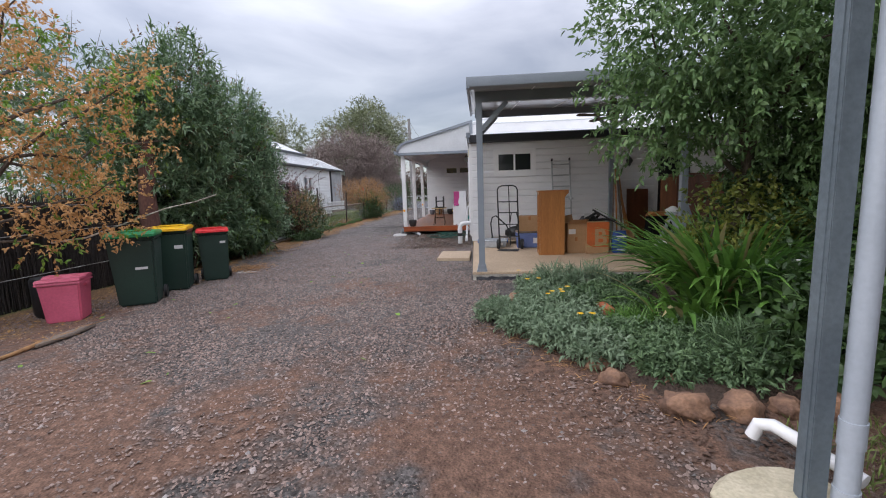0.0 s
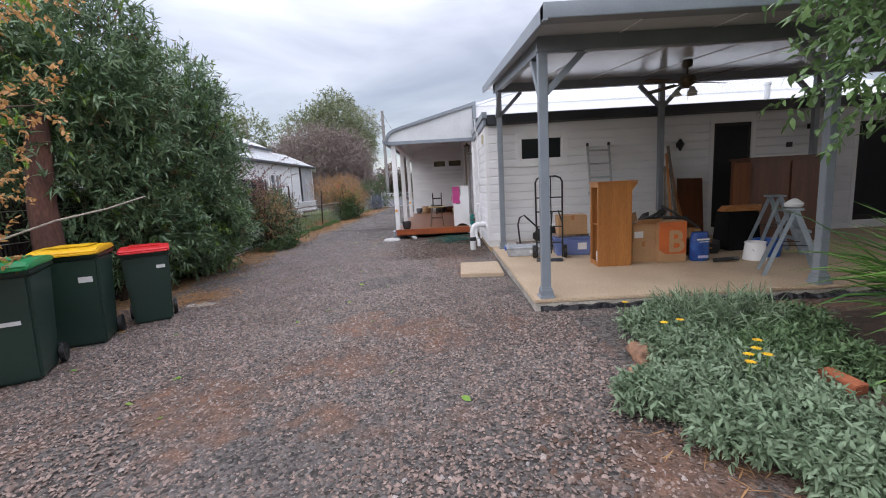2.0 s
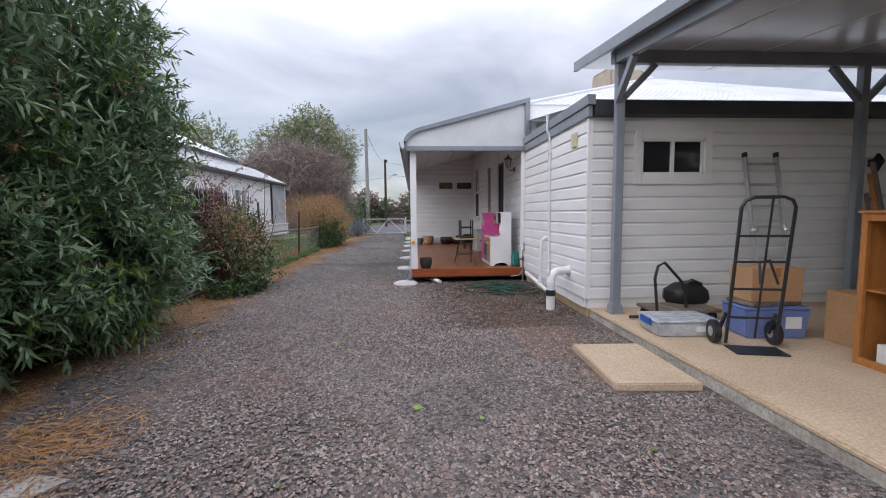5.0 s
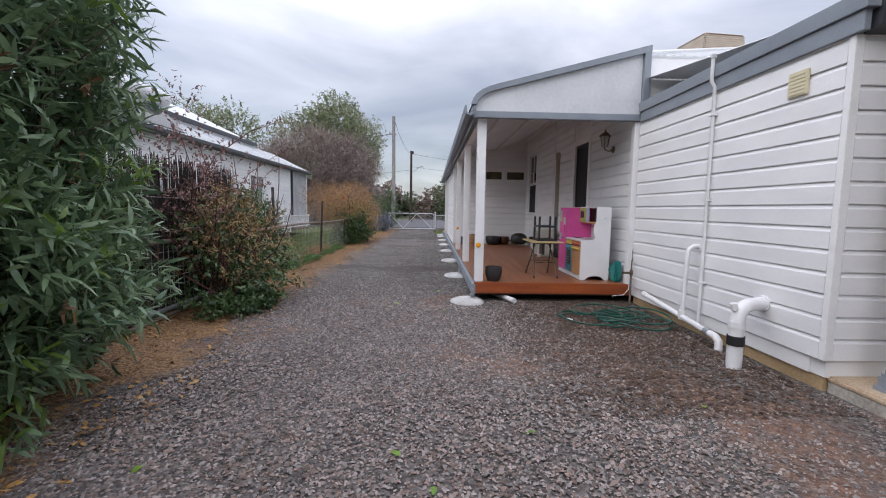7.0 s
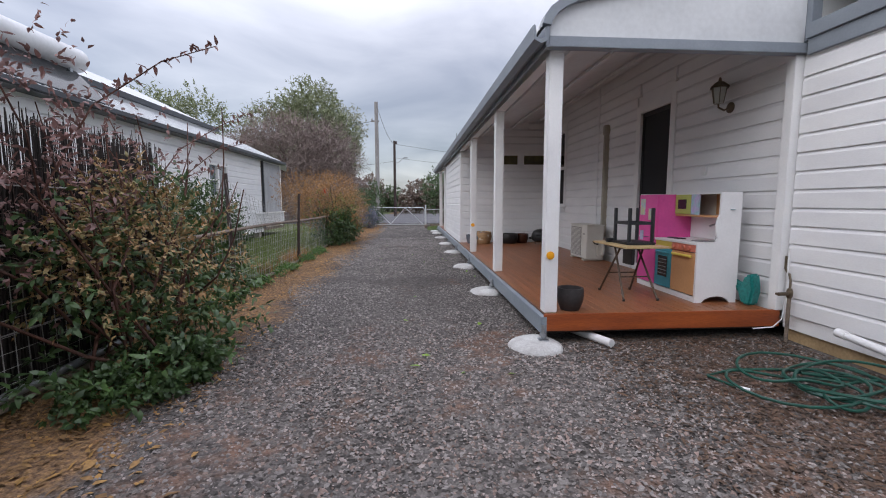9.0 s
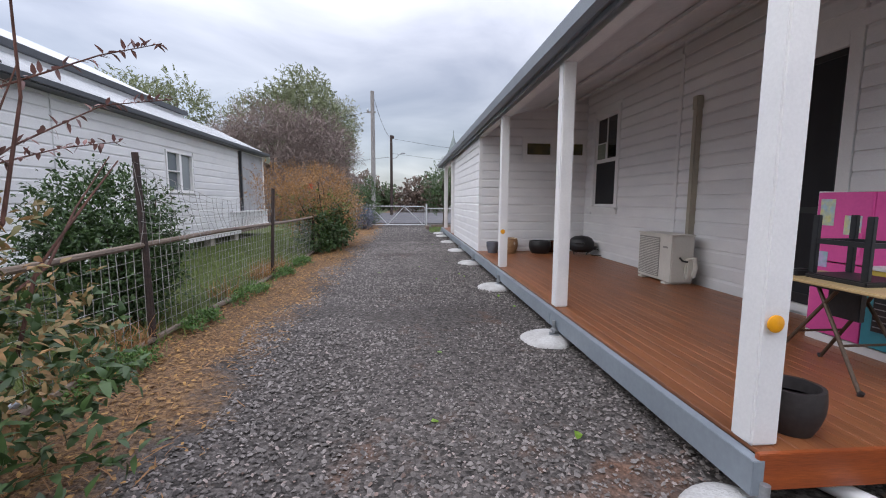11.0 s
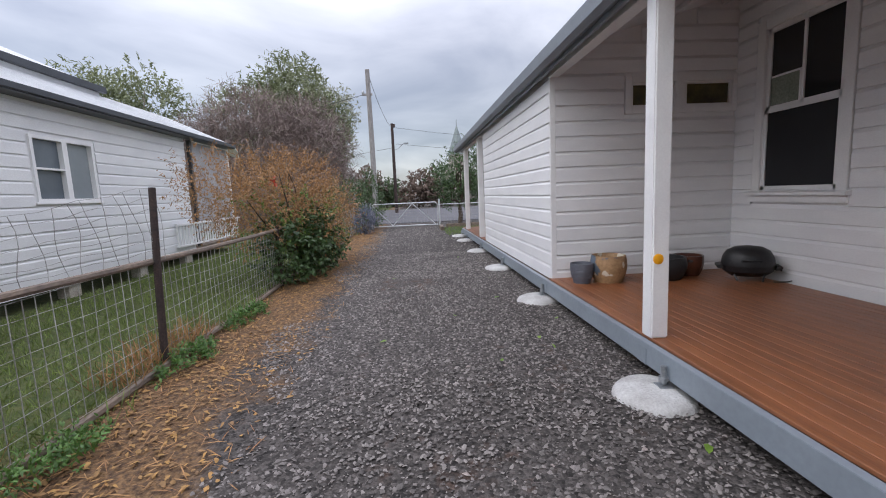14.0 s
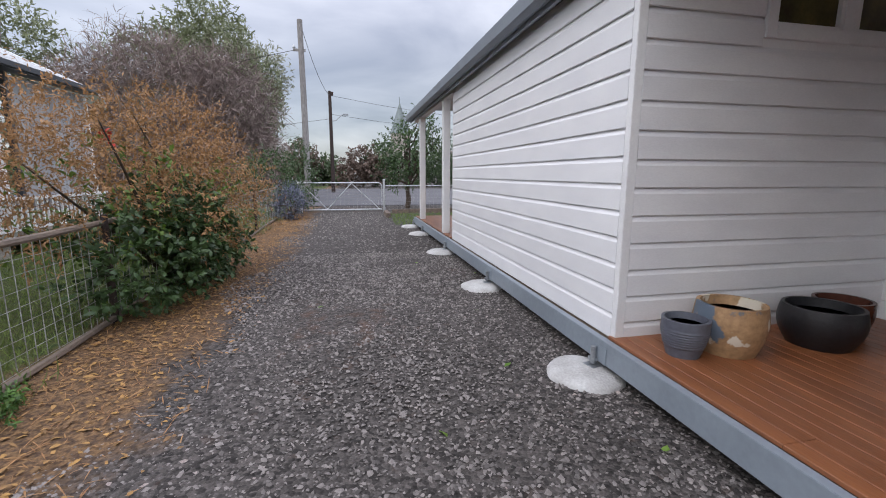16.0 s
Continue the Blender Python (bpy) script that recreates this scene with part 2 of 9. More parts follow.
# ---- mesh tools ----
class Geo:
    """Gathers vertices and faces for one mesh."""

    def __init__(self):
        self.v, self.f = [], []

    def add(self, verts, faces):
        k = len(self.v)
        self.v.extend(tuple(p) for p in verts)
        self.f.extend(tuple(k + i for i in f) for f in faces)
        return self

    def box(self, x0, x1, y0, y1, z0, z1, m=None):
        vs = [Vector((x, y, z)) for z in (z0, z1) for y in (y0, y1) for x in (x0, x1)]
        if m is not None:
            vs = [m @ p for p in vs]
        return self.add(vs, [(0, 2, 3, 1), (4, 5, 7, 6), (0, 1, 5, 4), (2, 6, 7, 3), (0, 4, 6, 2), (1, 3, 7, 5)])

    def taper(self, w0, d0, w1, d1, z0, z1, cx=0, cy=0):
        vs = [(cx + sx * w / 2, cy + sy * d / 2, z) for z, w, d in ((z0, w0, d0), (z1, w1, d1)) for sy in (-1, 1) for sx in (-1, 1)]
        return self.add(vs, [(0, 2, 3, 1), (4, 5, 7, 6), (0, 1, 5, 4), (2, 6, 7, 3), (0, 4, 6, 2), (1, 3, 7, 5)])

    def beam(self, a, b, w, h, up=(0, 0, 1)):
        """A square-ended bar from a to b, w wide and h high."""
        a, b = Vector(a), Vector(b)
        d = (b - a).normalized()
        s = d.cross(Vector(up))
        s = s.normalized() if s.length > 1e-4 else Vector((1, 0, 0))
        u = s.cross(d)
        vs = [p + s * (i * w / 2) + u * (j * h / 2) for p in (a, b) for i, j in ((-1, -1), (1, -1), (1, 1), (-1, 1))]
        return self.add(vs, [(3, 2, 1, 0), (4, 5, 6, 7), (0, 1, 5, 4), (1, 2, 6, 5), (2, 3, 7, 6), (3, 0, 4, 7)])

    def tube(self, pts, r, n=8, r1=None, closed=False):
        """A round bar along points; the radius runs from r to r1."""
        pts = [Vector(p) for p in pts]
        k, m = len(self.v), len(pts)
        ref = None
        for i, p in enumerate(pts):
            a, b = pts[i - 1] if (i or closed) else p, pts[(i + 1) % m] if (i < m - 1 or closed) else p
            d = (b - a).normalized()
            if ref is None:
                ref = d.orthogonal().normalized()
            ref = (ref - d * ref.dot(d)).normalized()
            s = d.cross(ref)
            rr = r if r1 is None else r + (r1 - r) * i / max(1, m - 1)
            for j in range(n):
                an = 2 * math.pi * j / n
                self.v.append(tuple(p + (ref * math.cos(an) + s * math.sin(an)) * rr))
        for i in range(m if closed else m - 1):
            for j in range(n):
                a, b = k + i * n, k + ((i + 1) % m) * n
                self.f.append((a + j, a + (j + 1) % n, b + (j + 1) % n, b + j))
        if not closed:
            self.f.append(tuple(k + j for j in reversed(range(n))))
            self.f.append(tuple(k + (m - 1) * n + j for j in range(n)))
        return self

    def lathe(self, prof, n=20, c=(0, 0, 0), sx=1.0, sy=1.0, wob=0.0):
        """A turned shape from (radius, height) pairs."""
        k = len(self.v)
        for r, z in prof:
            for j in range(n):
                an = 2 * math.pi * j / n
                q = 1 + wob * noise.noise((math.cos(an) * 1.3, math.sin(an) * 1.3, z + c[1] * 3))
                self.v.append((c[0] + r * math.cos(an) * sx * q, c[1] + r * math.sin(an) * sy * q, c[2] + z))
        for i in range(len(prof) - 1):
            for j in range(n):
                a, b = k + i * n, k + (i + 1) * n
                self.f.append((a + j, a + (j + 1) % n, b + (j + 1) % n, b + j))
        self.f.append(tuple(k + j for j in reversed(range(n))))
        self.f.append(tuple(k + (len(prof) - 1) * n + j for j in range(n)))
        return self

    def slab(self, poly, axis, a, b):
        """A flat outline (2D) pushed through from a to b along an axis: 'x' takes (y, z), 'y' takes (x, z), 'z' takes (x, y)."""
        put = {"x": lambda p, t: (t, p[0], p[1]), "y": lambda p, t: (p[0], t, p[1]), "z": lambda p, t: (p[0], p[1], t)}[axis]
        n = len(poly)
        vs = [put(p, a) for p in poly] + [put(p, b) for p in poly]
        fs = [tuple(reversed(range(n))), tuple(range(n, 2 * n))] + [(i, (i + 1) % n, n + (i + 1) % n, n + i) for i in range(n)]
        return self.add(vs, fs)

    def mesh(self, name, material, bevel=0.0, smooth=False, turn=None):
        me = bpy.data.meshes.new(name)
        me.from_pydata(self.v, [], self.f)
        bm = bmesh.new()
        bm.from_mesh(me)
        bmesh.ops.recalc_face_normals(bm, faces=bm.faces)
        if bevel:
            bmesh.ops.bevel(bm, geom=bm.edges[:], offset=bevel, segments=2, affect="EDGES", clamp_overlap=True)
        if turn is not None:
            bm.transform(turn)
        bm.to_mesh(me)
        bm.free()
        me.materials.append(material)
        if smooth or bevel:
            me.shade_smooth()
            me.set_sharp_from_angle(angle=radians(38))
        return me

    def make(self, name, material, parent=None, label="", bevel=0.0, smooth=False, **tags):
        ob = new(name, self.mesh(name, material, bevel, smooth))
        if parent is not None:
            ob.parent = parent
        if label or tags:
            tagged(ob, label, **tags)
        return ob


def thing(name, m, label, category, group=""):
    ob = new(name)
    ob.empty_display_size = 0.1
    ob.matrix_basis = m
    return tagged(ob, label, category, group)


def setting(ob, label, category):
    return tagged(ob, label, category, "", "structure")


def piece(name, me, parent, m=None):
    ob = new(name, me)
    ob.parent = parent
    if m is not None:
        ob.matrix_basis = m
    return ob


def quick_mesh(name, V, F, material, smooth=False):
    """A mesh from arrays: V (n, 3) and F (m, k), all faces with k corners."""
    me = bpy.data.meshes.new(name)
    k = F.shape[1]
    me.vertices.add(len(V)); me.vertices.foreach_set("co", V.astype(np.float32).ravel())
    me.loops.add(F.size); me.loops.foreach_set("vertex_index", F.astype(np.int32).ravel())
    me.polygons.add(len(F)); me.polygons.foreach_set("loop_start", np.arange(0, F.size, k, dtype=np.int32))
    me.update(calc_edges=True)
    me.validate()
    me.materials.append(material)
    if smooth:
        me.shade_smooth()
    return me


def leaf_mesh(name, P, D, U, length, width, material, bend=0.25):
    """Leaves at points P along directions D with upper sides U: six corners each, folded and bent."""
    n = len(P)
    D = D / (np.linalg.norm(D, axis=1, keepdims=True) + 1e-9)
    S = np.cross(D, U); S /= np.linalg.norm(S, axis=1, keepdims=True) + 1e-9
    T = np.cross(S, D)
    L = (length * np.ones(n))[:, None]
    W = (width * np.ones(n))[:, None]
    V = np.empty((n, 6, 3))
    V[:, 0] = P
    V[:, 1] = P + D * L * 0.33 + S * W * 0.5 + T * W * 0.15
    V[:, 2] = P + D * L * 0.33 - S * W * 0.5 + T * W * 0.15
    V[:, 3] = P + D * L * 0.70 + S * W * 0.36 - T * L * bend * 0.35
    V[:, 4] = P + D * L * 0.70 - S * W * 0.36 - T * L * bend * 0.35
    V[:, 5] = P + D * L - T * L * bend
    base = np.arange(n)[:, None] * 6
    F = np.concatenate([base + np.array([[0, 2, 1, 1]]), base + np.array([[1, 2, 4, 3]]), base + np.array([[3, 4, 5, 5]])])
    tri = np.concatenate([base + np.array([[0, 2, 1]]), base + np.array([[1, 2, 4]]), base + np.array([[1, 4, 3]]), base + np.array([[3, 4, 5]])])
    return quick_mesh(name, V.reshape(-1, 3), tri, material, True)


def blob_points(rs, blobs, n, shell=0.55, gap=0.0, freq=1.2):
    """Points and outward directions in ellipsoids (x, y, z, rx, ry, rz), thicker towards their skins, with gaps."""
    vol = np.array([b[3] * b[4] + b[4] * b[5] + b[3] * b[5] for b in blobs])
    pick = rs.choice(len(blobs), n * 2, p=vol / vol.sum())
    B = np.array(blobs)[pick]
    d = rs.normal(size=(n * 2, 3)); d /= np.linalg.norm(d, axis=1, keepdims=True)
    r = shell + (1 - shell) * rs.random(n * 2) ** 0.6
    bump = 1 + 0.13 * np.sin(d[:, 0] * 7 + pick) * np.cos(d[:, 1] * 6 + d[:, 2] * 5)
    P = B[:, :3] + d * B[:, 3:] * (r * bump)[:, None]
    q = np.sin(P[:, 0] * 2.9 * freq + 1.3) * np.sin(P[:, 1] * 2.3 * freq + 0.4) * np.sin(P[:, 2] * 3.1 * freq) + 0.5 * np.sin(P[:, 0] * 6.1 * freq) * np.sin(P[:, 2] * 5.3 * freq + P[:, 1] * 4.1)
    keep = np.where((q > gap - 1.0) & (P[:, 2] > 0.03))[0][:n]
    return P[keep], d[keep]


def sprays(rs, P, D, per, twig, up=0.3, spread=0.9):
    """Leaf roots, directions and upper sides: each twig starts at P towards D and carries leaves along it."""
    n = len(P)
    T = D + rs.normal(size=(n, 3)) * 0.45 + np.array([0, 0, up])
    T /= np.linalg.norm(T, axis=1, keepdims=True)
    s = rs.random((n, per))[..., None]
    R = P[:, None] + T[:, None] * twig * s
    d = T[:, None] * 0.55 + rs.normal(size=(n, per, 3)) * spread * 0.6
    U = rs.normal(size=(n, per, 3)) * 0.5 + np.array([0, 0, 1.0])
    return R.reshape(-1, 3), d.reshape(-1, 3), U.reshape(-1, 3)


def foliage(name, parent, material, blobs, twigs, per, length, width, twig=0.3, seed=1, up=0.3, shell=0.5, gap=0.3, freq=1.2, bend=0.25, spread=0.9, label=""):
    rs = np.random.RandomState(seed)
    P, D = blob_points(rs, blobs, twigs, shell, gap, freq)
    R, d, U = sprays(rs, P, D, per, twig, up, spread)
    n = len(R)
    me = leaf_mesh(name, R, d, U, length * (0.65 + 0.7 * rs.random(n)), width * (0.7 + 0.6 * rs.random(n)), material, bend)
    ob = new(name, me)
    ob.parent = parent
    return tagged(ob, label) if label else ob


def limbs(parent, material, paths, name="limb"):
    """One mesh a limb: (points, radius at the root, radius at the tip)."""
    for pts, a, b in paths:
        Geo().tube(pts, a, 7, b).make(name, material, parent, smooth=True)


def wander(rs, a, b, n=5, amp=0.1):
    a, b = np.array(a, float), np.array(b, float)
    return [tuple(a + (b - a) * i / n + (rs.normal(size=3) * amp * (0 < i < n))) for i in range(n + 1)]


# ---- ground, road and lawns ----
def value_noise(x, y, seed):
    """Smooth noise from 0 to 1 over arrays of places."""
    i, j = np.floor(x), np.floor(y)
    u, v = x - i, y - j
    u, v = u * u * (3 - 2 * u), v * v * (3 - 2 * v)

    def cell(a, b):
        q = np.sin(a * 127.1 + b * 311.7 + seed * 74.7) * 43758.5453
        return q - np.floor(q)

    return (cell(i, j) * (1 - u) + cell(i + 1, j) * u) * (1 - v) + (cell(i, j + 1) * (1 - u) + cell(i + 1, j + 1) * u) * v


def bareness(x, y):
    """How far the gravel has worn off the brown earth, 0 to 1: most where the drive begins, and beside the back wing."""
    n = 0.50 * value_noise(x * 1.0, y * 0.75, 1) + 0.30 * value_noise(x * 2.6, y * 2.1, 2) + 0.20 * value_noise(x * 7.0, y * 6.0, 3)
    start = np.interp(y, [1.5, 3.0, 6.0, 9.0, 13.0, 15.0], [0.21, 0.13, 0.0, -0.05, -0.04, -0.14])
    wing = 0.13 * np.clip((x + 2.6) / 1.0, 0, 1) * np.clip((y - 10.2) / 1.2, 0, 1) * np.clip((15.2 - y) / 0.8, 0, 1)
    bed = 0.16 * np.clip((x - 0.0) / 0.8, 0, 1) * np.clip((4.2 - y) / 0.8, 0, 1)
    return np.clip((n + start + wing + bed - 0.52) / 0.26, 0, 1) * np.interp(y, [2.0, 4.0, 8.0], [1.0, 0.8, 0.6])


def build_ground():
    xs = np.concatenate([[-600, -200, -80, -40], np.arange(-22, -6.7, 0.6), np.arange(-6.4, 3.0, 0.1), np.arange(3.2, 14.1, 0.6), [30, 80, 200, 600]])
    ys = np.concatenate([[-200, -60, -20], np.arange(-6, 0.3, 0.6), np.arange(0.4, 18, 0.1), np.arange(18.2, 40.1, 0.6), [60, 100, 200, 900]])
    X, Y = np.meshgrid(xs, ys)
    Z = np.zeros_like(X)
    for i in range(X.shape[0]):
        for j in range(X.shape[1]):
            x, y = X[i, j], Y[i, j]
            if -20 < x < 12 and -5 < y < 38:
                Z[i, j] = 0.018 * noise.noise((x * 0.7, y * 0.7, 0)) + (0.006 * noise.noise((x * 3.1, y * 3.1, 4)) if -6.4 < x < 3 and 0.4 < y < 18 else 0)
    V = np.stack([X.ravel(), Y.ravel(), Z.ravel()], 1)
    r, c = X.shape
    a = (np.arange(r - 1)[:, None] * c + np.arange(c - 1)[None]).ravel()
    F = np.stack([a, a + 1, a + c + 1, a + c], 1)
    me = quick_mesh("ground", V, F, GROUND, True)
    worn = me.attributes.new("worn", "FLOAT", "POINT")
    worn.data.foreach_set("value", bareness(V[:, 0], V[:, 1]).astype(np.float32))
    ob = new("ground", me)
    return setting(ob, "grey gravel drive with brown earth patches and leaf litter", "ground")


ground = build_ground()
setting(Geo().box(-120, 120, 38.5, 60, -0.05, 0.03).make("road", ASPHALT), "grey asphalt street beyond the gate", "road")


def gravel(seed, n, x0, x1, y0, y1, size, material, name, label, keep=None):
    """Loose stones lying on the ground: flattened eight-sided chips."""
    rs = np.random.RandomState(seed)
    P = np.stack([x0 + (x1 - x0) * rs.random(n), y0 + (y1 - y0) * rs.random(n)], 1)
    if keep is not None:
        P = P[keep(P, rs)]
        n = len(P)
    s = size * (0.45 + 0.9 * rs.random(n) ** 2)
    an = rs.random(n) * 6.283
    base = np.array([[1, 0, 0.1], [0.25, 0.75, -0.1], [-0.85, 0.35, 0.05], [-0.45, -0.7, -0.05], [0.5, -0.6, 0.1], [0.1, 0.05, 0.62]])
    base[:5, 2] -= 0.25
    V = base[None] * (1 + 0.35 * rs.normal(size=(n, 6, 1))) * s[:, None, None]
    V[:, :, 2] *= 0.75
    tx, ty = rs.normal(size=n) * 0.25, rs.normal(size=n) * 0.25
    V[:, :, 2] += V[:, :, 0] * tx[:, None] + V[:, :, 1] * ty[:, None]
    c, q = np.cos(an)[:, None], np.sin(an)[:, None]
    W = np.stack([V[:, :, 0] * c - V[:, :, 1] * q + P[:, :1], V[:, :, 0] * q + V[:, :, 1] * c + P[:, 1:], V[:, :, 2] + s[:, None] * 0.18 + 0.004], 2)
    f = np.array([[0, 1, 5], [1, 2, 5], [2, 3, 5], [3, 4, 5], [4, 0, 5]])
    F = (np.arange(n)[:, None, None] * 6 + f[None]).reshape(-1, 3)
    ob = new(name, quick_mesh(name, W.reshape(-1, 3), F, material))
    return tagged(ob, label, "gravel", "", "stuff")


# ---- boards ----
def board_profile(h, t=0.022, style="chamfer"):
    """Cross-section of a weatherboard: (out, up)."""
    if style == "chamfer":
        return [(0, 0.012), (t - 0.004, 0.0), (t + 0.003, 0.005), (t + 0.002, h * 0.79), (0.006, h * 0.97), (0.002, h + 0.006), (0, h + 0.004)]
    return [(0, 0), (t + 0.004, 0.0), (t + 0.006, 0.005), (t * 0.45, h + 0.003), (0, h + 0.003)]


def boards(wall, axis, face, a, b, z0, z1, exp, out, material, holes=(), style="chamfer", t=0.022):
    """Weatherboards on a wall, each its own piece. axis: the way they run ('x' or 'y'); face: the plane's place;
    out: +1 or -1, the side they show; holes: (a0, a1, z0, z1) to leave free."""
    shared = {}
    n = int(math.ceil((z1 - z0) / exp - 1e-6))
    for i in range(n):
        lo, hi = z0 + i * exp, min(z1, z0 + (i + 1) * exp)
        spans = [(a, b)]
        for h in holes:
            if h[2] < hi - 0.02 and h[3] > lo + 0.02:
                spans = [s for p, q in spans for s in ((p, min(q, h[0])), (max(p, h[1]), q)) if s[1] - s[0] > 0.02]
        for p, q in spans:
            key = (round(q - p, 4), round(hi - lo, 4))
            if key not in shared:
                prof = board_profile(hi - lo, t, style)
                g = Geo()
                if axis == "x":
                    g.slab([(out * u, w) for u, w in prof], "x", 0, q - p)
                else:
                    g.slab([(out * u, w) for u, w in prof], "y", 0, q - p)
                shared[key] = g.mesh("board", material)
            m = Matrix.Translation((p, face, lo) if axis == "x" else (face, p, lo))
            piece("board", shared[key], wall, m)


def wall_core(name, x0, x1, y0, y1, z0, z1, axis, holes, label, material=WHITE, category="wall"):
    """A wall of some thickness with openings through it, made of butted blocks."""
    g = Geo()
    along = (x0, x1) if axis == "x" else (y0, y1)
    cuts = sorted({along[0], along[1], *[c for h in holes for c in h[:2]]})
    for p, q in zip(cuts, cuts[1:]):
        mid = (p + q) / 2
        zs = [(z0, z1)]
        for h in holes:
            if h[0] < mid < h[1]:
                zs = [s for u, w in zs for s in ((u, min(w, h[2])), (max(u, h[3]), w)) if s[1] - s[0] > 0.005]
        for u, w in zs:
            g.box(p, q, y0, y1, u, w) if axis == "x" else g.box(x0, x1, p, q, u, w)
    return setting(g.make(name, material), label, category)


def corrugated(x0, y0, z0, ux, uy, L, W, pitch=0.076, amp=0.009, t=0.003, steps=4):
    """Corrugated sheet: ribs run along ux (length L), waves repeat along uy (length W); both 3D unit vectors from (x0, y0, z0)."""
    ux, uy = Vector(ux).normalized(), Vector(uy).normalized()
    nz = ux.cross(uy)
    o = Vector((x0, y0, z0))
    k = max(2, int(W / pitch * steps))
    g = Geo()
    vs, fs = [], []
    for i in range(k + 1):
        w = W * i / k
        d = amp * math.cos(2 * math.pi * w / pitch)
        for s in (0, L):
            p = o + ux * s + uy * w + nz * d
            vs += [p, p - nz * t]
    for i in range(k):
        a, b = i * 4, (i + 1) * 4
        fs += [(a, b, b + 2, a + 2), (a + 1, a + 3, b + 3, b + 1), (a, a + 1, b + 1, b), (a + 2, b + 2, b + 3, a + 3)]
    return g.add(vs, fs)


# ---- back wing: rear wall at y = 11.33, side wall at x = -0.13 ----
REAR, SIDE, WZ0, WZ1 = 11.33, -0.13, 0.257, 2.66
WIN = (0.575, 1.455, 1.92, 2.385)
BDOOR = (4.60, 5.38, 0.30, 2.46)
RDOOR = (7.60, 8.45, 0.30, 2.35)
rear_wall = wall_core("wall_south", SIDE + 0.02, 12.0, REAR, REAR + 0.12, 0.12, 2.75, "x", [WIN, BDOOR, RDOOR], "white weatherboard rear wall above the patio")
boards(rear_wall, "x", REAR, SIDE + 0.045, 11.98, WZ0, WZ1, 0.171, -1, BOARD, [(WIN[0] - 0.1, WIN[1] + 0.1, WIN[2] - 0.1, WIN[3] + 0.1), (BDOOR[0] - 0.09, BDOOR[1] + 0.09, 0, BDOOR[3] + 0.09), (RDOOR[0] - 0.09, RDOOR[1] + 0.09, 0, RDOOR[3] + 0.09)])
side_wall = wall_core("wall_west", SIDE, SIDE + 0.12, REAR + 0.12, 14.5, 0.12, 2.75, "y", [], "white weatherboard side wall beside the drive")
boards(side_wall, "y", SIDE, REAR + 0.03, 12.84, WZ0, WZ1, 0.171, -1, BOARD)
boards(side_wall, "y", SIDE, 12.846, 14.48, WZ0, WZ1, 0.171, -1, BOARD)
Geo().box(SIDE - 0.024, SIDE + 0.045, REAR - 0.024, REAR + 0.03, WZ0, 2.66).make("corner_trim", WHITE, rear_wall, bevel=0.004)
setting(Geo().box(SIDE + 0.03, SIDE + 0.1, REAR + 0.02, 14.5, 0.0, WZ0 - 0.004).make("baseboard_west", SUBFLOOR), "ochre base board under the side wall", "base board")
setting(Geo().box(SIDE + 0.1, 12, REAR + 0.03, REAR + 0.1, 0.0, WZ0 - 0.004).make("baseboard_south", SUBFLOOR), "ochre base board under the rear wall", "base board")
setting(Geo().box(SIDE + 0.15, 12, REAR + 0.15, 14.5, 0.1, 0.16).make("floor", ROOM_SHADE), "dark floor inside the back wing", "floor")
setting(Geo().box(SIDE + 0.12, 12, 14.38, 14.5, 0.16, 2.75).make("wall_inner", ROOM_SHADE), "inner wall of the back wing", "wall")
setting(Geo().box(SIDE + 0.12, 12, REAR + 0.12, 14.38, 2.68, 2.72).make("ceiling", SOFFIT), "plain ceiling inside the back wing", "ceiling")


def fascia():
    g = Geo()
    g.box(SIDE - 0.05, SIDE + 0.0, REAR - 0.1, 14.44, 2.66, 2.80)
    ob = setting(g.make("fascia_west", GREY, bevel=0.004), "blue-grey painted fascia on the side wall", "fascia")
    g = Geo().slab([(SIDE - 0.075, 2.80), (SIDE + 0.02, 2.80), (SIDE + 0.02, 2.925), (SIDE - 0.085, 2.925), (SIDE - 0.085, 2.90)], "y", REAR - 0.14, 14.44)
    g.make("barge_cap", GREY, ob, bevel=0.003)
    g = Geo().slab([(REAR - 0.15, 2.68), (REAR - 0.03, 2.66), (REAR - 0.03, 2.86), (REAR - 0.145, 2.86), (REAR - 0.16, 2.845)], "x", SIDE + 0.02, 12)
    setting(g.make("gutter_south", CHARCOAL), "charcoal steel gutter along the rear eave", "gutter")


fascia()
wing_roof = setting(corrugated(SIDE + 0.03, REAR - 0.08, 2.87, (0, 3.2, 0.42), (1, 0, 0), 3.28, 12).make("roof_wing", ROOF_WHITE, smooth=True), "white corrugated steel skillion roof", "roof")


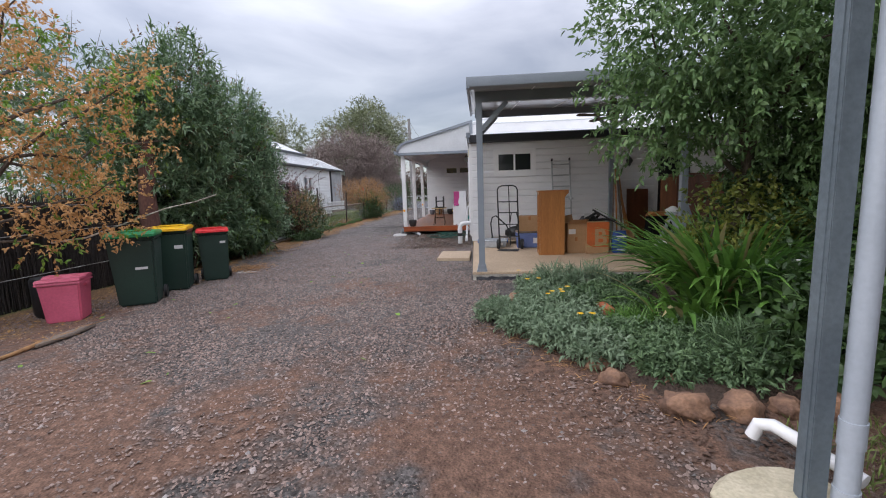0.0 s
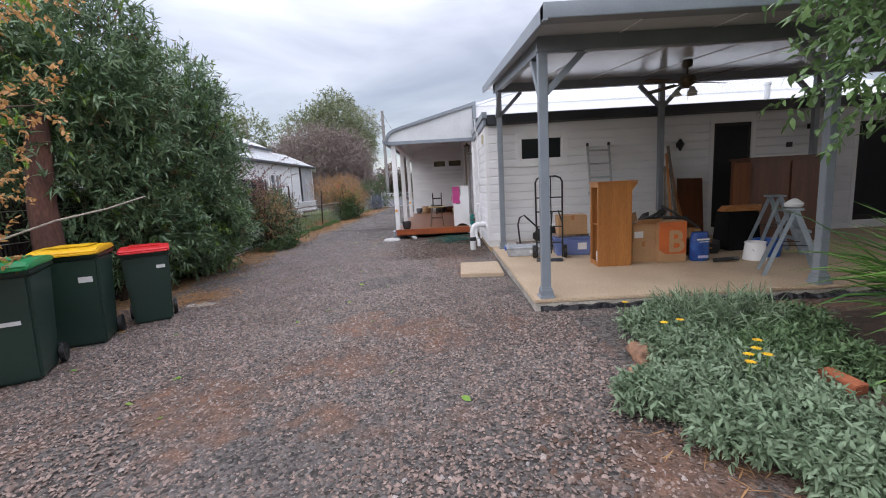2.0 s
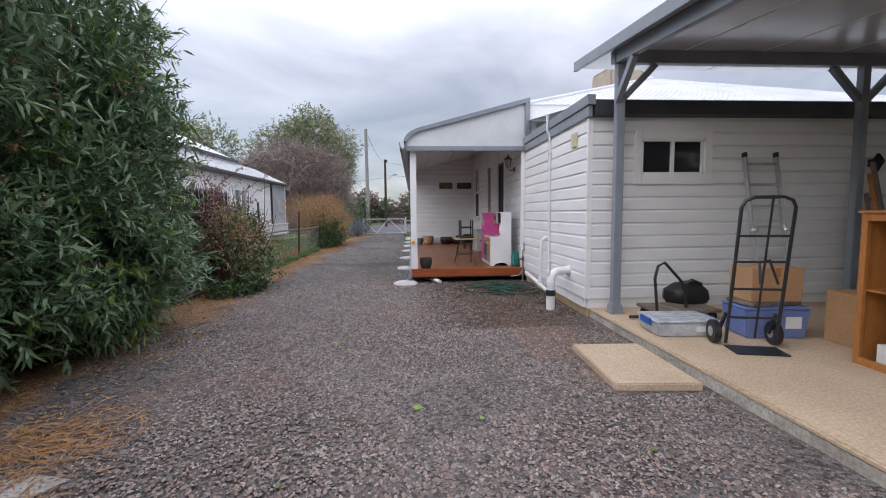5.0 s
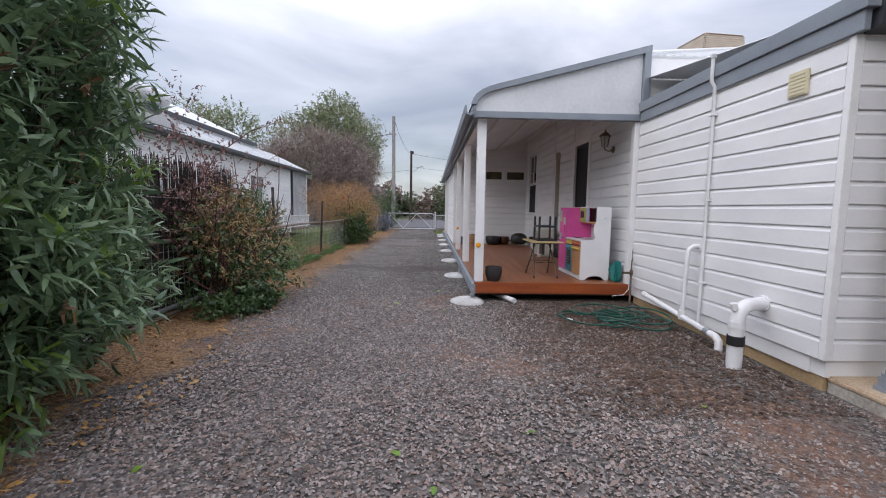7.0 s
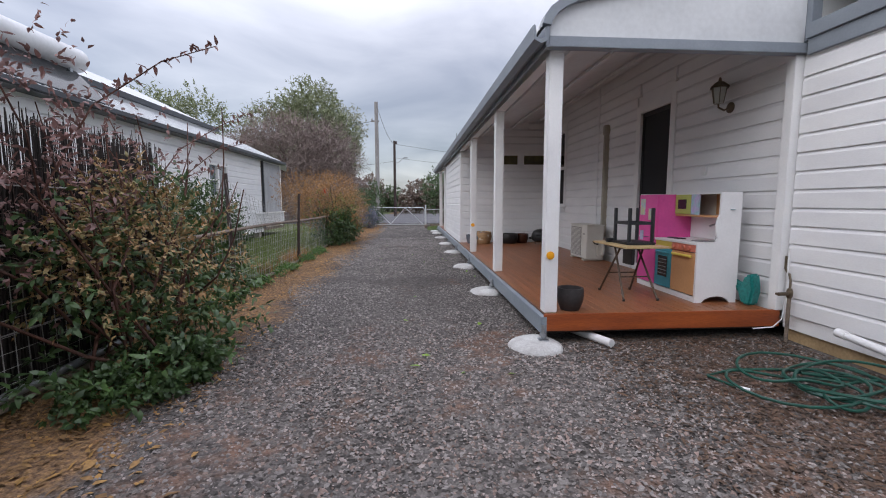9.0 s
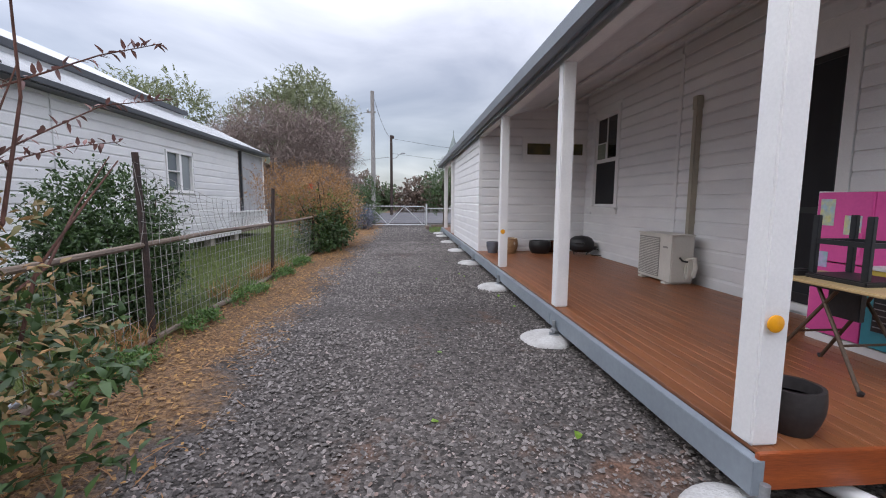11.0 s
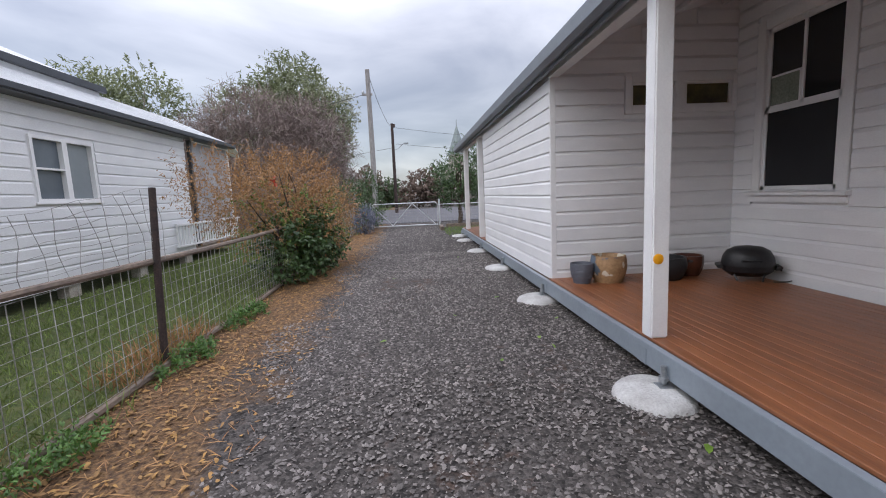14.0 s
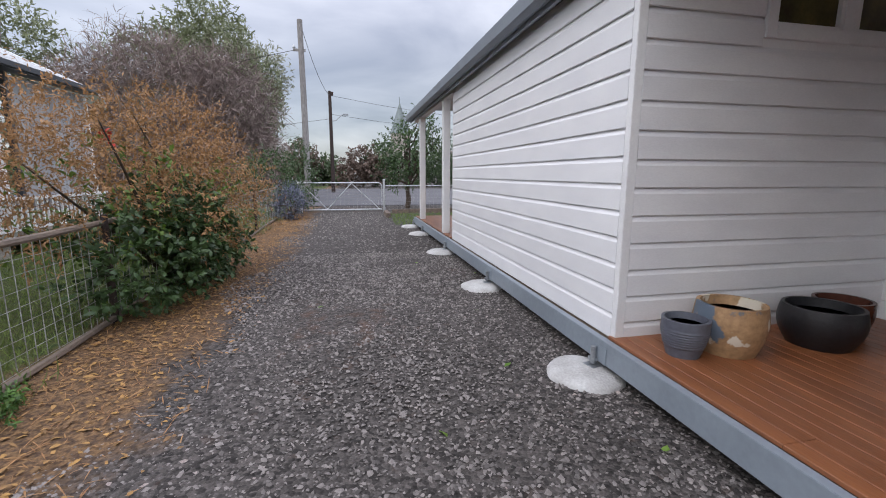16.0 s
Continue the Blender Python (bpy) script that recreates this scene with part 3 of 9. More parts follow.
def hip_roof():
    """Main roof: hipped, white corrugated steel."""
    x0, x1, y0, y1, z, r = -0.1, 11.9, 14.5, 30.5, 3.62, 4.6
    k = 0.4
    top = z + k * 6.0
    a, b, c, d = (x0, y0, z), (x1, y0, z), (x1, y1, z), (x0, y1, z)
    e, f = (5.9, y0 + 6.0, top), (5.9, y1 - 6.0, top)
    g = Geo()
    for quad in ((a, b, e), (d, a, e, f), (c, d, f), (b, c, f, e)):
        lo = [Vector(p) - Vector((0, 0, 0.03)) for p in quad]
        n = len(quad)
        g.add([*quad, *lo], [tuple(range(n)), tuple(reversed(range(n, 2 * n))), *[(i, (i + 1) % n, n + (i + 1) % n, n + i) for i in range(n)]])
    ob = setting(g.make("roof_main", ROOF_WHITE), "white steel hipped main roof", "roof")
    rib = Geo()
    for i in range(int(16 / 0.15)):
        y = y0 + 0.1 + i * 0.15
        run = min(6.0, y - y0, y1 - y)
        if run > 0.1:
            rib.beam((x0, y, z + 0.006), (x0 + run, y, z + 0.006 + k * run), 0.03, 0.012)
    for i in range(int(12 / 0.15)):
        x = x0 + 0.1 + i * 0.15
        run = min(6.0, x - x0, x1 - x)
        if run > 0.1:
            rib.beam((x, y0, z + 0.006), (x, y0 + run, z + 0.006 + k * run), 0.03, 0.012)
    rib.make("roof_ribs", ROOF_WHITE, ob)
    cap = Geo().tube([a, e], 0.06, 8).tube([e, f], 0.06, 8).tube([d, f], 0.06, 8)
    cap.make("ridge_cap", ROOF_WHITE, ob, smooth=True)


hip_roof()
setting(Geo().box(SIDE + 0.02, 11.9, 14.51, 14.6, 2.76, 3.6).make("wall_gable_infill", WHITE), "white infill above the back wing roof", "wall")

# ---- house wall along the verandah, x = -0.13, y 14.5 to 22 ----
VDOOR = (16.52, 17.30, 0.36, 2.72)
HWIN = (20.66, 21.56, 1.27, 3.02)
house_wall = wall_core("wall_verandah", SIDE, SIDE + 0.14, 14.62, 31.0, 0.12, 3.62, "y", [VDOOR, HWIN], "white weatherboard house wall on the verandah")
EXP = 0.174
boards(house_wall, "y", SIDE, 14.60, 18.80, 0.230, 3.6, EXP, -1, BOARD, [(VDOOR[0] - 0.13, VDOOR[1] + 0.13, 0, VDOOR[3] + 0.14)], t=0.02)
boards(house_wall, "y", SIDE, 18.87, 22.0, 0.230, 3.6, EXP, -1, BOARD, [(HWIN[0] - 0.12, HWIN[1] + 0.12, HWIN[2] - 0.1, HWIN[3] + 0.12)], t=0.02)
Geo().box(SIDE - 0.035, SIDE, 18.80, 18.87, 0.285, 3.4).make("cover_batten", BOARD, house_wall, bevel=0.003)
Geo().box(SIDE - 0.09, SIDE, 14.50, 14.60, 0.285, 2.68).make("corner_post", WHITE, house_wall, bevel=0.004)
setting(Geo().box(SIDE + 0.2, 11.8, 14.62, 31.0, 0.1, 0.16).make("floor_house", ROOM_SHADE), "dark floor inside the house", "floor")
setting(Geo().box(SIDE + 2.2, SIDE + 2.3, 14.62, 31.0, 0.16, 3.5).make("wall_room", ROOM_SHADE), "dim inner wall of the house", "wall")
setting(Geo().box(SIDE + 0.14, SIDE + 2.3, 14.62, 31.0, 3.5, 3.56).make("ceiling_house", SOFFIT), "plain ceiling inside the house", "ceiling")

# ---- verandah ----
DX0, DX1, DY0, DY1, DZ = -2.52, SIDE, 14.52, 22.0, 0.28
deck = setting(Geo().box(DX0 + 0.06, DX1 - 0.02, DY0 + 0.12, 31, 0.17, 0.252).make("floor_deck", OLD_TIMBER), "reddish oiled timber verandah deck", "deck")


def deck_boards():
    w, gap = 0.0895, 0.0013
    n = int((DX1 - DX0 - 0.03) / (w + gap))
    rs = random.Random(5)
    shared = {}
    for i in range(n):
        x = DX0 + 0.028 + i * (w + gap)
        cut = rs.choice([16.4, 17.8, 18.7, 19.9, 20.8])
        for p, q in ((DY0 + 0.03, cut - 0.0015), (cut + 0.0015, DY1 + 0.02)):
            key = round(q - p, 3)
            if key not in shared:
                shared[key] = Geo().slab([(0, 0), (w, 0), (w, 0.017), (w - 0.003, 0.02), (0.003, 0.02), (0, 0.017)], "y", 0, q - p).mesh("deck_board", DECK)
            piece("deck_board", shared[key], deck, Matrix.Translation((x, p, DZ - 0.02 + rs.uniform(-0.0008, 0.0008))))
    # front verandah past the enclosed room
    me = Geo().slab([(0, 0), (w, 0), (w, 0.02), (0, 0.02)], "y", 0, 4.0).mesh("deck_board", DECK)
    for i in range(n):
        piece("deck_board", me, deck, Matrix.Translation((DX0 + 0.028 + i * (w + gap), 26.75, DZ - 0.02)))


deck_boards()
Geo().box(DX0, DX1 - 0.02, DY0, DY0 + 0.028, 0.12, DZ + 0.004).make("deck_fascia", DECK_EDGE, deck, bevel=0.003)
bearer = setting(Geo().box(DX0 - 0.03, DX0 + 0.025, DY0 - 0.004, 30.75, 0.10, DZ - 0.022).make("trim_bearer", GREY_BEAM, bevel=0.003), "grey painted steel bearer along the deck edge", "bearer")
for yj in (17.15, 19.75, 22.0, 24.4, 26.8):
    Geo().box(DX0 - 0.036, DX0 - 0.03, yj - 0.06, yj + 0.06, 0.1, 0.22).make("joint_plate", GREY_BEAM, bearer, bevel=0.002)
setting(Geo().box(DX0 + 0.03, DX1, DY0 + 0.05, DY0 + 0.09, 0.09, 0.165).make("trim_end_joist", RUST), "dark steel joist under the deck end", "joist")

POSTS = (14.65, 17.14, 19.78)


def verandah_post():
    ob = thing("verandah_post", pose(-2.44, POSTS[0], DZ), "white painted square timber post on the deck", "post", "verandah posts")
    g = Geo().taper(0.13, 0.125, 0.13, 0.125, 0.0, 2.42)
    g.make("shaft", WHITE, ob, bevel=0.01)
    return ob


vpost = verandah_post()
for y in POSTS[1:]:
    copy_thing(vpost, pose(-2.44, y, DZ))
for y in (27.35, 29.95):
    copy_thing(vpost, pose(-2.44, y, DZ))


def footing():
    ob = thing("footing", pose(-2.6, 14.45, 0), "domed white concrete footing with an adjustable steel stump", "footing", "deck footings")
    Geo().lathe([(0.26, -0.03), (0.25, 0.012), (0.235, 0.03), (0.19, 0.05), (0.1, 0.062), (0.02, 0.066)], 28, (-0.06, 0, 0), 1.0, 1.05, 0.16).make("pad", FOOTING, ob, smooth=True)
    Geo().box(-0.045, 0.045, -0.045, 0.045, 0.052, 0.072).make("base_plate", GALV, ob, bevel=0.002)
    Geo().tube([(0, 0, 0.08), (0, 0, 0.2)], 0.02, 10).make("stump", GALV, ob, smooth=True)
    Geo().lathe([(0.034, 0.10), (0.034, 0.125)], 6).make("nut", GALV, ob)
    return ob


foot = footing()
for i, y in enumerate((16.88, 19.43, 22.05, 24.4, 26.8, 29.2, 30.6)):
    f2 = copy_thing(foot, pose(-2.58, y, 0, 0, 0, 14 * (i % 3 - 1)))
for o in (foot,):
    o.location.x = -2.55

# verandah roof: straight sheet with a bullnose edge; gutter; beam; gable end
ARC = [(-2.62, 2.86), (-2.60, 2.93), (-2.55, 3.00), (-2.47, 3.06), (-2.36, 3.11), (-2.25, 3.145)]
VR_TOP = (-0.09, 3.72)


def verandah_roof():
    g = Geo()
    prof = ARC + [VR_TOP]
    y0, y1 = 14.47, 30.95
    k = int((y1 - y0) / 0.038)
    vs, fs = [], []
    m = len(prof)
    for i in range(k + 1):
        y = y0 + (y1 - y0) * i / k
        d = 0.007 * (1 if i % 2 else -1)
        for x, z in prof:
            vs += [(x, y, z + d), (x, y, z + d - 0.004)]
    for i in range(k):
        for j in range(m - 1):
            a, b = (i * m + j) * 2, ((i + 1) * m + j) * 2
            fs += [(a, b, b + 2, a + 2), (a + 1, a + 3, b + 3, b + 1)]
    g.add(vs, fs)
    ob = new("roof_verandah", quick_mesh("roof_verandah", np.array(g.v), np.array(g.f), ROOF_WHITE, True))
    setting(ob, "white corrugated verandah roof with a bullnose edge", "roof")
    under = Geo().slab([(-2.56, 2.80), (-2.50, 2.90), (-2.42, 2.97), (-2.25, 3.05), (-0.145, 3.60), (-0.145, 3.58), (-2.24, 3.03), (-2.4, 2.95), (-2.48, 2.88), (-2.54, 2.79)], "y", 14.56, 22.0)
    setting(under.make("ceiling_verandah", SOFFIT), "pale unlined verandah ceiling", "ceiling")
    bat = Geo()
    for x, z in ((-1.9, 3.09), (-1.1, 3.30), (-0.35, 3.495)):
        bat.box(x - 0.03, x + 0.03, 14.6, 21.98, z - 0.03, z + 0.012)
    bat.make("purlin", SOFFIT, bpy.data.objects["ceiling_verandah"])
    # gutter: quad profile
    gut = Geo().slab([(-2.60, 2.82), (-2.585, 2.72), (-2.64, 2.70), (-2.70, 2.73), (-2.715, 2.84), (-2.70, 2.85), (-2.69, 2.84), (-2.68, 2.75), (-2.64, 2.735), (-2.605, 2.75), (-2.61, 2.83)], "y", 14.42, 31.0)
    setting(gut.make("gutter_verandah", GREY, smooth=False), "blue-grey quad gutter along the verandah", "gutter")
    setting(Geo().box(-2.585, -2.55, 14.46, 31.0, 2.68, 2.86).make("fascia_verandah", GREY, bevel=0.003), "blue-grey fascia board behind the gutter", "fascia")
    setting(Geo().box(-2.49, -2.37, 14.56, 22.0, 2.68, 2.82).make("trim_plate", WHITE, bevel=0.003), "white timber plate on the verandah posts", "beam")
    setting(Geo().box(-2.49, -2.37, 26.7, 30.9, 2.68, 2.82).make("trim_plate_front", WHITE, bevel=0.003), "white timber plate on the front posts", "beam")
    # gable end facing the yard
    panel = Geo().slab([(-2.56, 2.78)] + [(x + 0.03, z - 0.01) for x, z in ARC] + [(-0.16, 3.68), (-0.16, 2.78)], "y", 14.50, 14.53)
    gable = setting(panel.make("wall_gable", ROOF_WHITE), "white sheeted verandah gable end", "wall")
    Geo().box(-2.56, SIDE - 0.005, 14.455, 14.555, 2.685, 2.775).make("gable_beam", GREY, gable, bevel=0.004)
    cap = Geo()
    top = ARC + [(-0.06, 3.73)]
    low = [(-2.545, 2.86), (-2.525, 2.915), (-2.48, 2.97), (-2.41, 3.02), (-2.32, 3.06), (-2.22, 3.085), (-0.06, 3.655)]
    cap.slab([*[(x, z + 0.012) for x, z in top], *reversed(low)], "y", 14.44, 14.56)
    cap.make("barge_roll", GREY, gable)
    Geo().box(-0.155, -0.06, 14.445, 14.555, 2.80, 3.70).make("gable_end_trim", GREY, gable, bevel=0.003)


verandah_roof()

# ---- enclosed room: end wall y = 22, side wall x = -2.45, y 22 to 26.7 ----
EX, EY0, EY1 = -2.45, 22.0, 26.68
VENT = (-1.475, -0.205, 2.315, 2.60)
end_wall = wall_core("wall_end", EX + 0.12, SIDE, EY0, EY0 + 0.12, 0.2, 3.05, "x", [VENT], "white weatherboard end wall of the enclosed room")
for row in range(19):
    zb = 0.203 + row * 0.1795
    boards(end_wall, "x", EY0, max(EX + 0.04, -2.25 + (zb + 0.1795 - 3.02) / 0.262), SIDE - 0.02, zb, zb + 0.1795, 0.1795, -1, BOARD, [(VENT[0] - 0.09, VENT[1] + 0.07, VENT[2] - 0.09, VENT[3] + 0.09)])
room_wall = wall_core("wall_room_west", EX, EX + 0.12, EY0, EY1, 0.2, 2.75, "y", [], "white weatherboard wall of the enclosed verandah room")
boards(room_wall, "y", EX, EY0 + 0.03, EY1, 0.26, 2.70, 0.1745, -1, BOARD)
Geo().box(EX - 0.024, EX + 0.04, EY0 - 0.024, EY0 + 0.03, 0.262, 2.72).make("corner_trim", WHITE, end_wall, bevel=0.004)
Geo().box(EX - 0.02, EX + 0.03, EY1, EY1 + 0.04, 0.262, 2.72).make("corner_trim", WHITE, end_wall, bevel=0.004)
setting(Geo().box(EX + 0.12, SIDE, EY1 - 0.1, EY1, 0.28, 2.9).make("wall_room_front", WHITE), "white front wall of the enclosed room", "wall")
setting(Geo().box(EX, SIDE, 22.02, 30.9, 3.0, 3.04).make("ceiling_front", SOFFIT), "pale ceiling of the front verandah", "ceiling")
setting(Geo().box(EX + 0.15, SIDE - 0.02, 23.4, 23.45, 0.3, 3.0).make("wall_room_inner", ROOM_SHADE), "dim partition inside the room", "wall")

setting(Geo().slab([(EX + 0.2, 3.05), (SIDE - 0.004, 3.05), (SIDE - 0.004, 3.66), (-2.2, 3.10)], "y", EY0, EY0 + 0.1).make("wall_end_top", WHITE), "white sloping infill over the end wall", "wall")

# ---- patio slab, step and its cover ----
patio = setting(Geo().box(-0.08, 10.5, 6.98, REAR + 0.02, 0.088, 0.13).make("floor_patio", CONCRETE, bevel=0.012), "ochre concrete patio slab", "patio")
setting(Geo().box(-0.074, 10.45, 6.986, REAR, -0.05, 0.087).make("trim_slab_edge", CONCRETE_EDGE), "rough grey concrete footing under the slab", "footing")


def slab_film():
    g = Geo()
    rs = random.Random(3)
    pts = []
    for i in range(60):
        x = -0.02 + i * 0.085
        pts.append((x, 6.965 - rs.random() * 0.025, 0.035 + rs.random() * 0.035))
    vs = []
    for x, y, z in pts:
        vs += [(x, y, z), (x, y - 0.02, 0.0), (x, 7.0, z + 0.004), (x, 7.0, 0.0)]
    fs = []
    for i in range(59):
        a, b = i * 4, i * 4 + 4
        fs += [(a, a + 1, b + 1, b), (a, b, b + 2, a + 2)]
    g.add(vs, fs)
    tagged(g.make("plastic_film", PLASTIC_FILM), "ragged black plastic membrane under the slab edge", "plastic film")


slab_film()
step = tagged(Geo().slab([(-0.86, 8.98), (-0.16, 8.92), (-0.14, 9.98), (-0.82, 10.02)], "z", -0.01, 0.06).make("step_slab", CONCRETE, bevel=0.01), "loose ochre concrete paving slab beside the patio", "paving slab")


PANEL = mat("glossy_white_roof_panel", (0.60, 0.62, 0.64), (0.54, 0.555, 0.575), scale=0.8, fine=8, rough=0.2, bump=0, fine_amt=0.03)


def carport():
    ob = thing("patio_cover", pose(0, 0, 0.13), "grey steel flyover patio roof on square posts", "patio cover")
    R0, R1, Y0, Y1 = 2.95, 3.50, 6.35, 12.0

    def rz(y):
        return R0 + (R1 - R0) * (y - Y0) / (Y1 - Y0) - 0.13

    X0, X1 = -0.10, 9.6
    g = Geo().slab([(Y0, rz(Y0)), (Y1, rz(Y1)), (Y1, rz(Y1) + 0.075), (Y0, rz(Y0) + 0.075)], "x", X0 + 0.05, X1)
    g.make("roof_panel", PANEL, ob, "white insulated roof sheet")
    # gutter across the front, side capping
    z = rz(Y0)
    Geo().slab([(Y0 - 0.10, z - 0.03), (Y0 + 0.01, z - 0.05), (Y0 + 0.01, z + 0.10), (Y0 - 0.115, z + 0.10), (Y0 - 0.12, z + 0.08)], "x", X0, X1).make("gutter", GREY, ob, bevel=0.004)
    Geo().slab([(Y0 - 0.1, rz(Y0) - 0.05), (Y1, rz(Y1) - 0.05), (Y1, rz(Y1) + 0.085), (Y0 - 0.1, rz(Y0) + 0.085)], "x", X0, X0 + 0.045).make("side_capping", GREY, ob, bevel=0.003)
    seam = Geo()
    for i in range(10):
        x = 0.9 + i
        seam.slab([(Y0 + 0.02, rz(Y0) - 0.006), (Y1 - 0.02, rz(Y1) - 0.006), (Y1 - 0.02, rz(Y1)), (Y0 + 0.02, rz(Y0))], "x", x, x + 0.02)
    seam.make("panel_seam", SOFFIT, ob)
    for y, h in ((7.1, rz(7.1)), (11.02, rz(11.02))):
        Geo().box(0.02, X1, y - 0.05, y + 0.05, h - 0.16, h - 0.004).make("beam", GREY, ob, bevel=0.004)
        for x in (0.08 if y < 9 else 0.12, 3.28 if y < 9 else 3.35, 6.42, 9.5):
            top = h - 0.16
            p = Geo().box(x - 0.05, x + 0.05, y - 0.05, y + 0.05, 0, top)
            p.make("post", GREY, ob, bevel=0.006)
            c = Geo().box(x - 0.085, x + 0.085, y - 0.085, y + 0.085, 0, 0.03).box(x - 0.07, x + 0.07, y - 0.07, y + 0.07, 0.03, 0.10).box(x - 0.06, x + 0.06, y - 0.06, y + 0.06, 0.10, 0.125)
            c.make("post_collar", GREY, ob)
            for s in (-1, 1):
                if (x < 0.2 and s < 0):
                    continue
                Geo().beam((x + s * 0.04, y, top - 0.42), (x + s * 0.44, y, top - 0.01), 0.07, 0.075, (0, 1, 0)).make("brace", GREY, ob)
    a, b = (0.08, 7.15, rz(7.15) - 0.085), (0.08, 11.0, rz(11.0) - 0.085)
    Geo().beam(a, b, 0.08, 0.15).make("side_beam", GREY, ob)
    Geo().beam((0.08, 7.14, rz(7.1) - 0.62), (0.08, 7.56, rz(7.56) - 0.16), 0.075, 0.07, (1, 0, 0)).make("brace", GREY, ob)
    Geo().beam((0.08, 11.0, rz(11) - 0.62), (0.08, 10.6, rz(10.6) - 0.16), 0.075, 0.07, (1, 0, 0)).make("brace", GREY, ob)
    return ob


carport()
# made-up east wall, added to darken the patio
setting(Geo().box(9.62, 9.70, 7.0, REAR, 0.0, 2.9).make("wall_east", OLD_TIMBER), "plain timber wall added to keep eastern light off the patio", "wall")


# ---- neighbouring house ----
NX = -9.6
NWIN = (23.55, 24.80, 1.52, 2.50)


def neighbour():
    ob = thing("neighbour_house", pose(NX, 20, 0), "white weatherboard cottage with a pale steel roof next door", "house")
    ob.matrix_basis = pose(0, 0, 0)
    wall = Geo()
    for a, b, c, d in ((9.0, NWIN[0], 0.3, 3.02), (NWIN[1], 27.9, 0.3, 3.02), (NWIN[0], NWIN[1], 0.3, NWIN[2]), (NWIN[0], NWIN[1], NWIN[3], 3.02)):
        wall.box(NX - 0.15, NX, a, b, c, d)
    w = wall.make("wall", WHITE_CLADDING, ob)
    boards(w, "y", NX, 9.0, 20.3, 0.34, 3.02, 0.185, 1, WHITE_CLADDING, [])
    boards(w, "y", NX, 20.36, 27.88, 0.34, 3.02, 0.185, 1, WHITE_CLADDING, [(NWIN[0] - 0.05, NWIN[1] + 0.05, NWIN[2] - 0.05, NWIN[3] + 0.05)])
    Geo().box(NX - 6, NX - 0.15, 27.8, 27.9, 0.3, 3.0).make("front_wall", WHITE_CLADDING, ob)
    Geo().box(NX - 6, NX - 0.15, 9.0, 9.1, 0.3, 3.0).make("back_wall", WHITE_CLADDING, ob)
    Geo().box(NX - 6.1, NX - 6, 9.0, 27.9, 0.3, 3.0).make("far_wall", WHITE_CLADDING, ob)
    base = Geo().box(NX - 0.02, NX + 0.03, 9.0, 27.9, 0.22, 0.335)
    base.make("base_rail", WHITE, ob)
    for i in range(11):
        Geo().box(NX - 0.2, NX - 0.02, 9.5 + i * 1.8, 9.75 + i * 1.8, -0.02, 0.3).make("stump", CONCRETE_EDGE, ob)
    # low steel roof with a dark eave line, a bullnose over the front verandah, and a steeper tier above
    k = 0.22
    sheet = Geo().slab([(NX + 0.28, 3.08), (NX - 1.5, 3.93), (NX - 1.5, 3.89), (NX + 0.28, 3.04)], "y", 8.8, 30.2)
    low = sheet.make("roof", ROOF_WHITE, ob)
    nose = Geo().add([(NX + 0.28, 30.2, 3.08), (NX - 1.5, 30.2, 3.93), (NX - 1.4, 30.7, 3.74), (NX + 0.22, 30.7, 2.98), (NX + 0.1, 31.05, 2.80), (NX - 1.3, 31.05, 3.4),
                      (NX + 0.28, 30.2, 3.04), (NX - 1.5, 30.2, 3.89), (NX - 1.4, 30.68, 3.70), (NX + 0.22, 30.68, 2.94), (NX + 0.1, 31.02, 2.76), (NX - 1.3, 31.02, 3.36)],
                     [(0, 1, 2, 3), (3, 2, 5, 4), (6, 9, 8, 7), (9, 10, 11, 8), (0, 3, 9, 6), (3, 4, 10, 9), (4, 5, 11, 10)])
    nose.make("bullnose", ROOF_WHITE, ob)
    Geo().box(NX + 0.02, NX + 0.3, 8.8, 30.3, 2.98, 3.04).make("eave", CHARCOAL, ob)
    Geo().box(NX + 0.27, NX + 0.34, 8.8, 30.25, 3.0, 3.085).make("gutter", CHARCOAL, ob)
    Geo().slab([(NX - 1.3, 4.06), (NX - 4, 5.35), (NX - 6.8, 4.0), (NX - 6.8, 3.5), (NX - 1.3, 3.75)], "y", 8.8, 27.2).make("upper_roof", ROOF_WHITE, ob)
    Geo().box(NX - 1.30, NX - 1.20, 8.8, 27.3, 3.93, 4.06).make("upper_gutter", CHARCOAL, ob)
    ribs = Geo()
    for i in range(140):
        y = 8.9 + i * 0.15
        ribs.beam((NX + 0.28, y, 3.085), (NX - 1.5, y, 3.935), 0.03, 0.014)
    ribs.make("roof_ribs", ROOF_WHITE, ob)
    # window
    wn = Geo()
    y0, y1, z0, z1 = NWIN
    wn.box(NX - 0.06, NX + 0.035, y0, y1, z1 - 0.05, z1)
    win = wn.make("window", WHITE, ob)
    for a, b, c, d, nm in ((y0, y1, z0, z0 + 0.05, "bottom_frame"), (y0, y0 + 0.05, z0 + 0.05, z1 - 0.05, "side_frame"), (y1 - 0.05, y1, z0 + 0.05, z1 - 0.05, "side_frame"), ((y0 + y1) / 2 - 0.05, (y0 + y1) / 2 + 0.05, z0 + 0.05, z1 - 0.05, "mullion"), (y0 + 0.05, (y0 + y1) / 2 - 0.05, 2.0, 2.03, "sash_rail")):
        Geo().box(NX - 0.06, NX + 0.035, a, b, c, d).make(nm, WHITE, win)
    Geo().box(NX - 0.05, NX - 0.04, y0 + 0.05, (y0 + y1) / 2 - 0.03, z0 + 0.05, z1 - 0.05).make("pane", NGLASS, win)
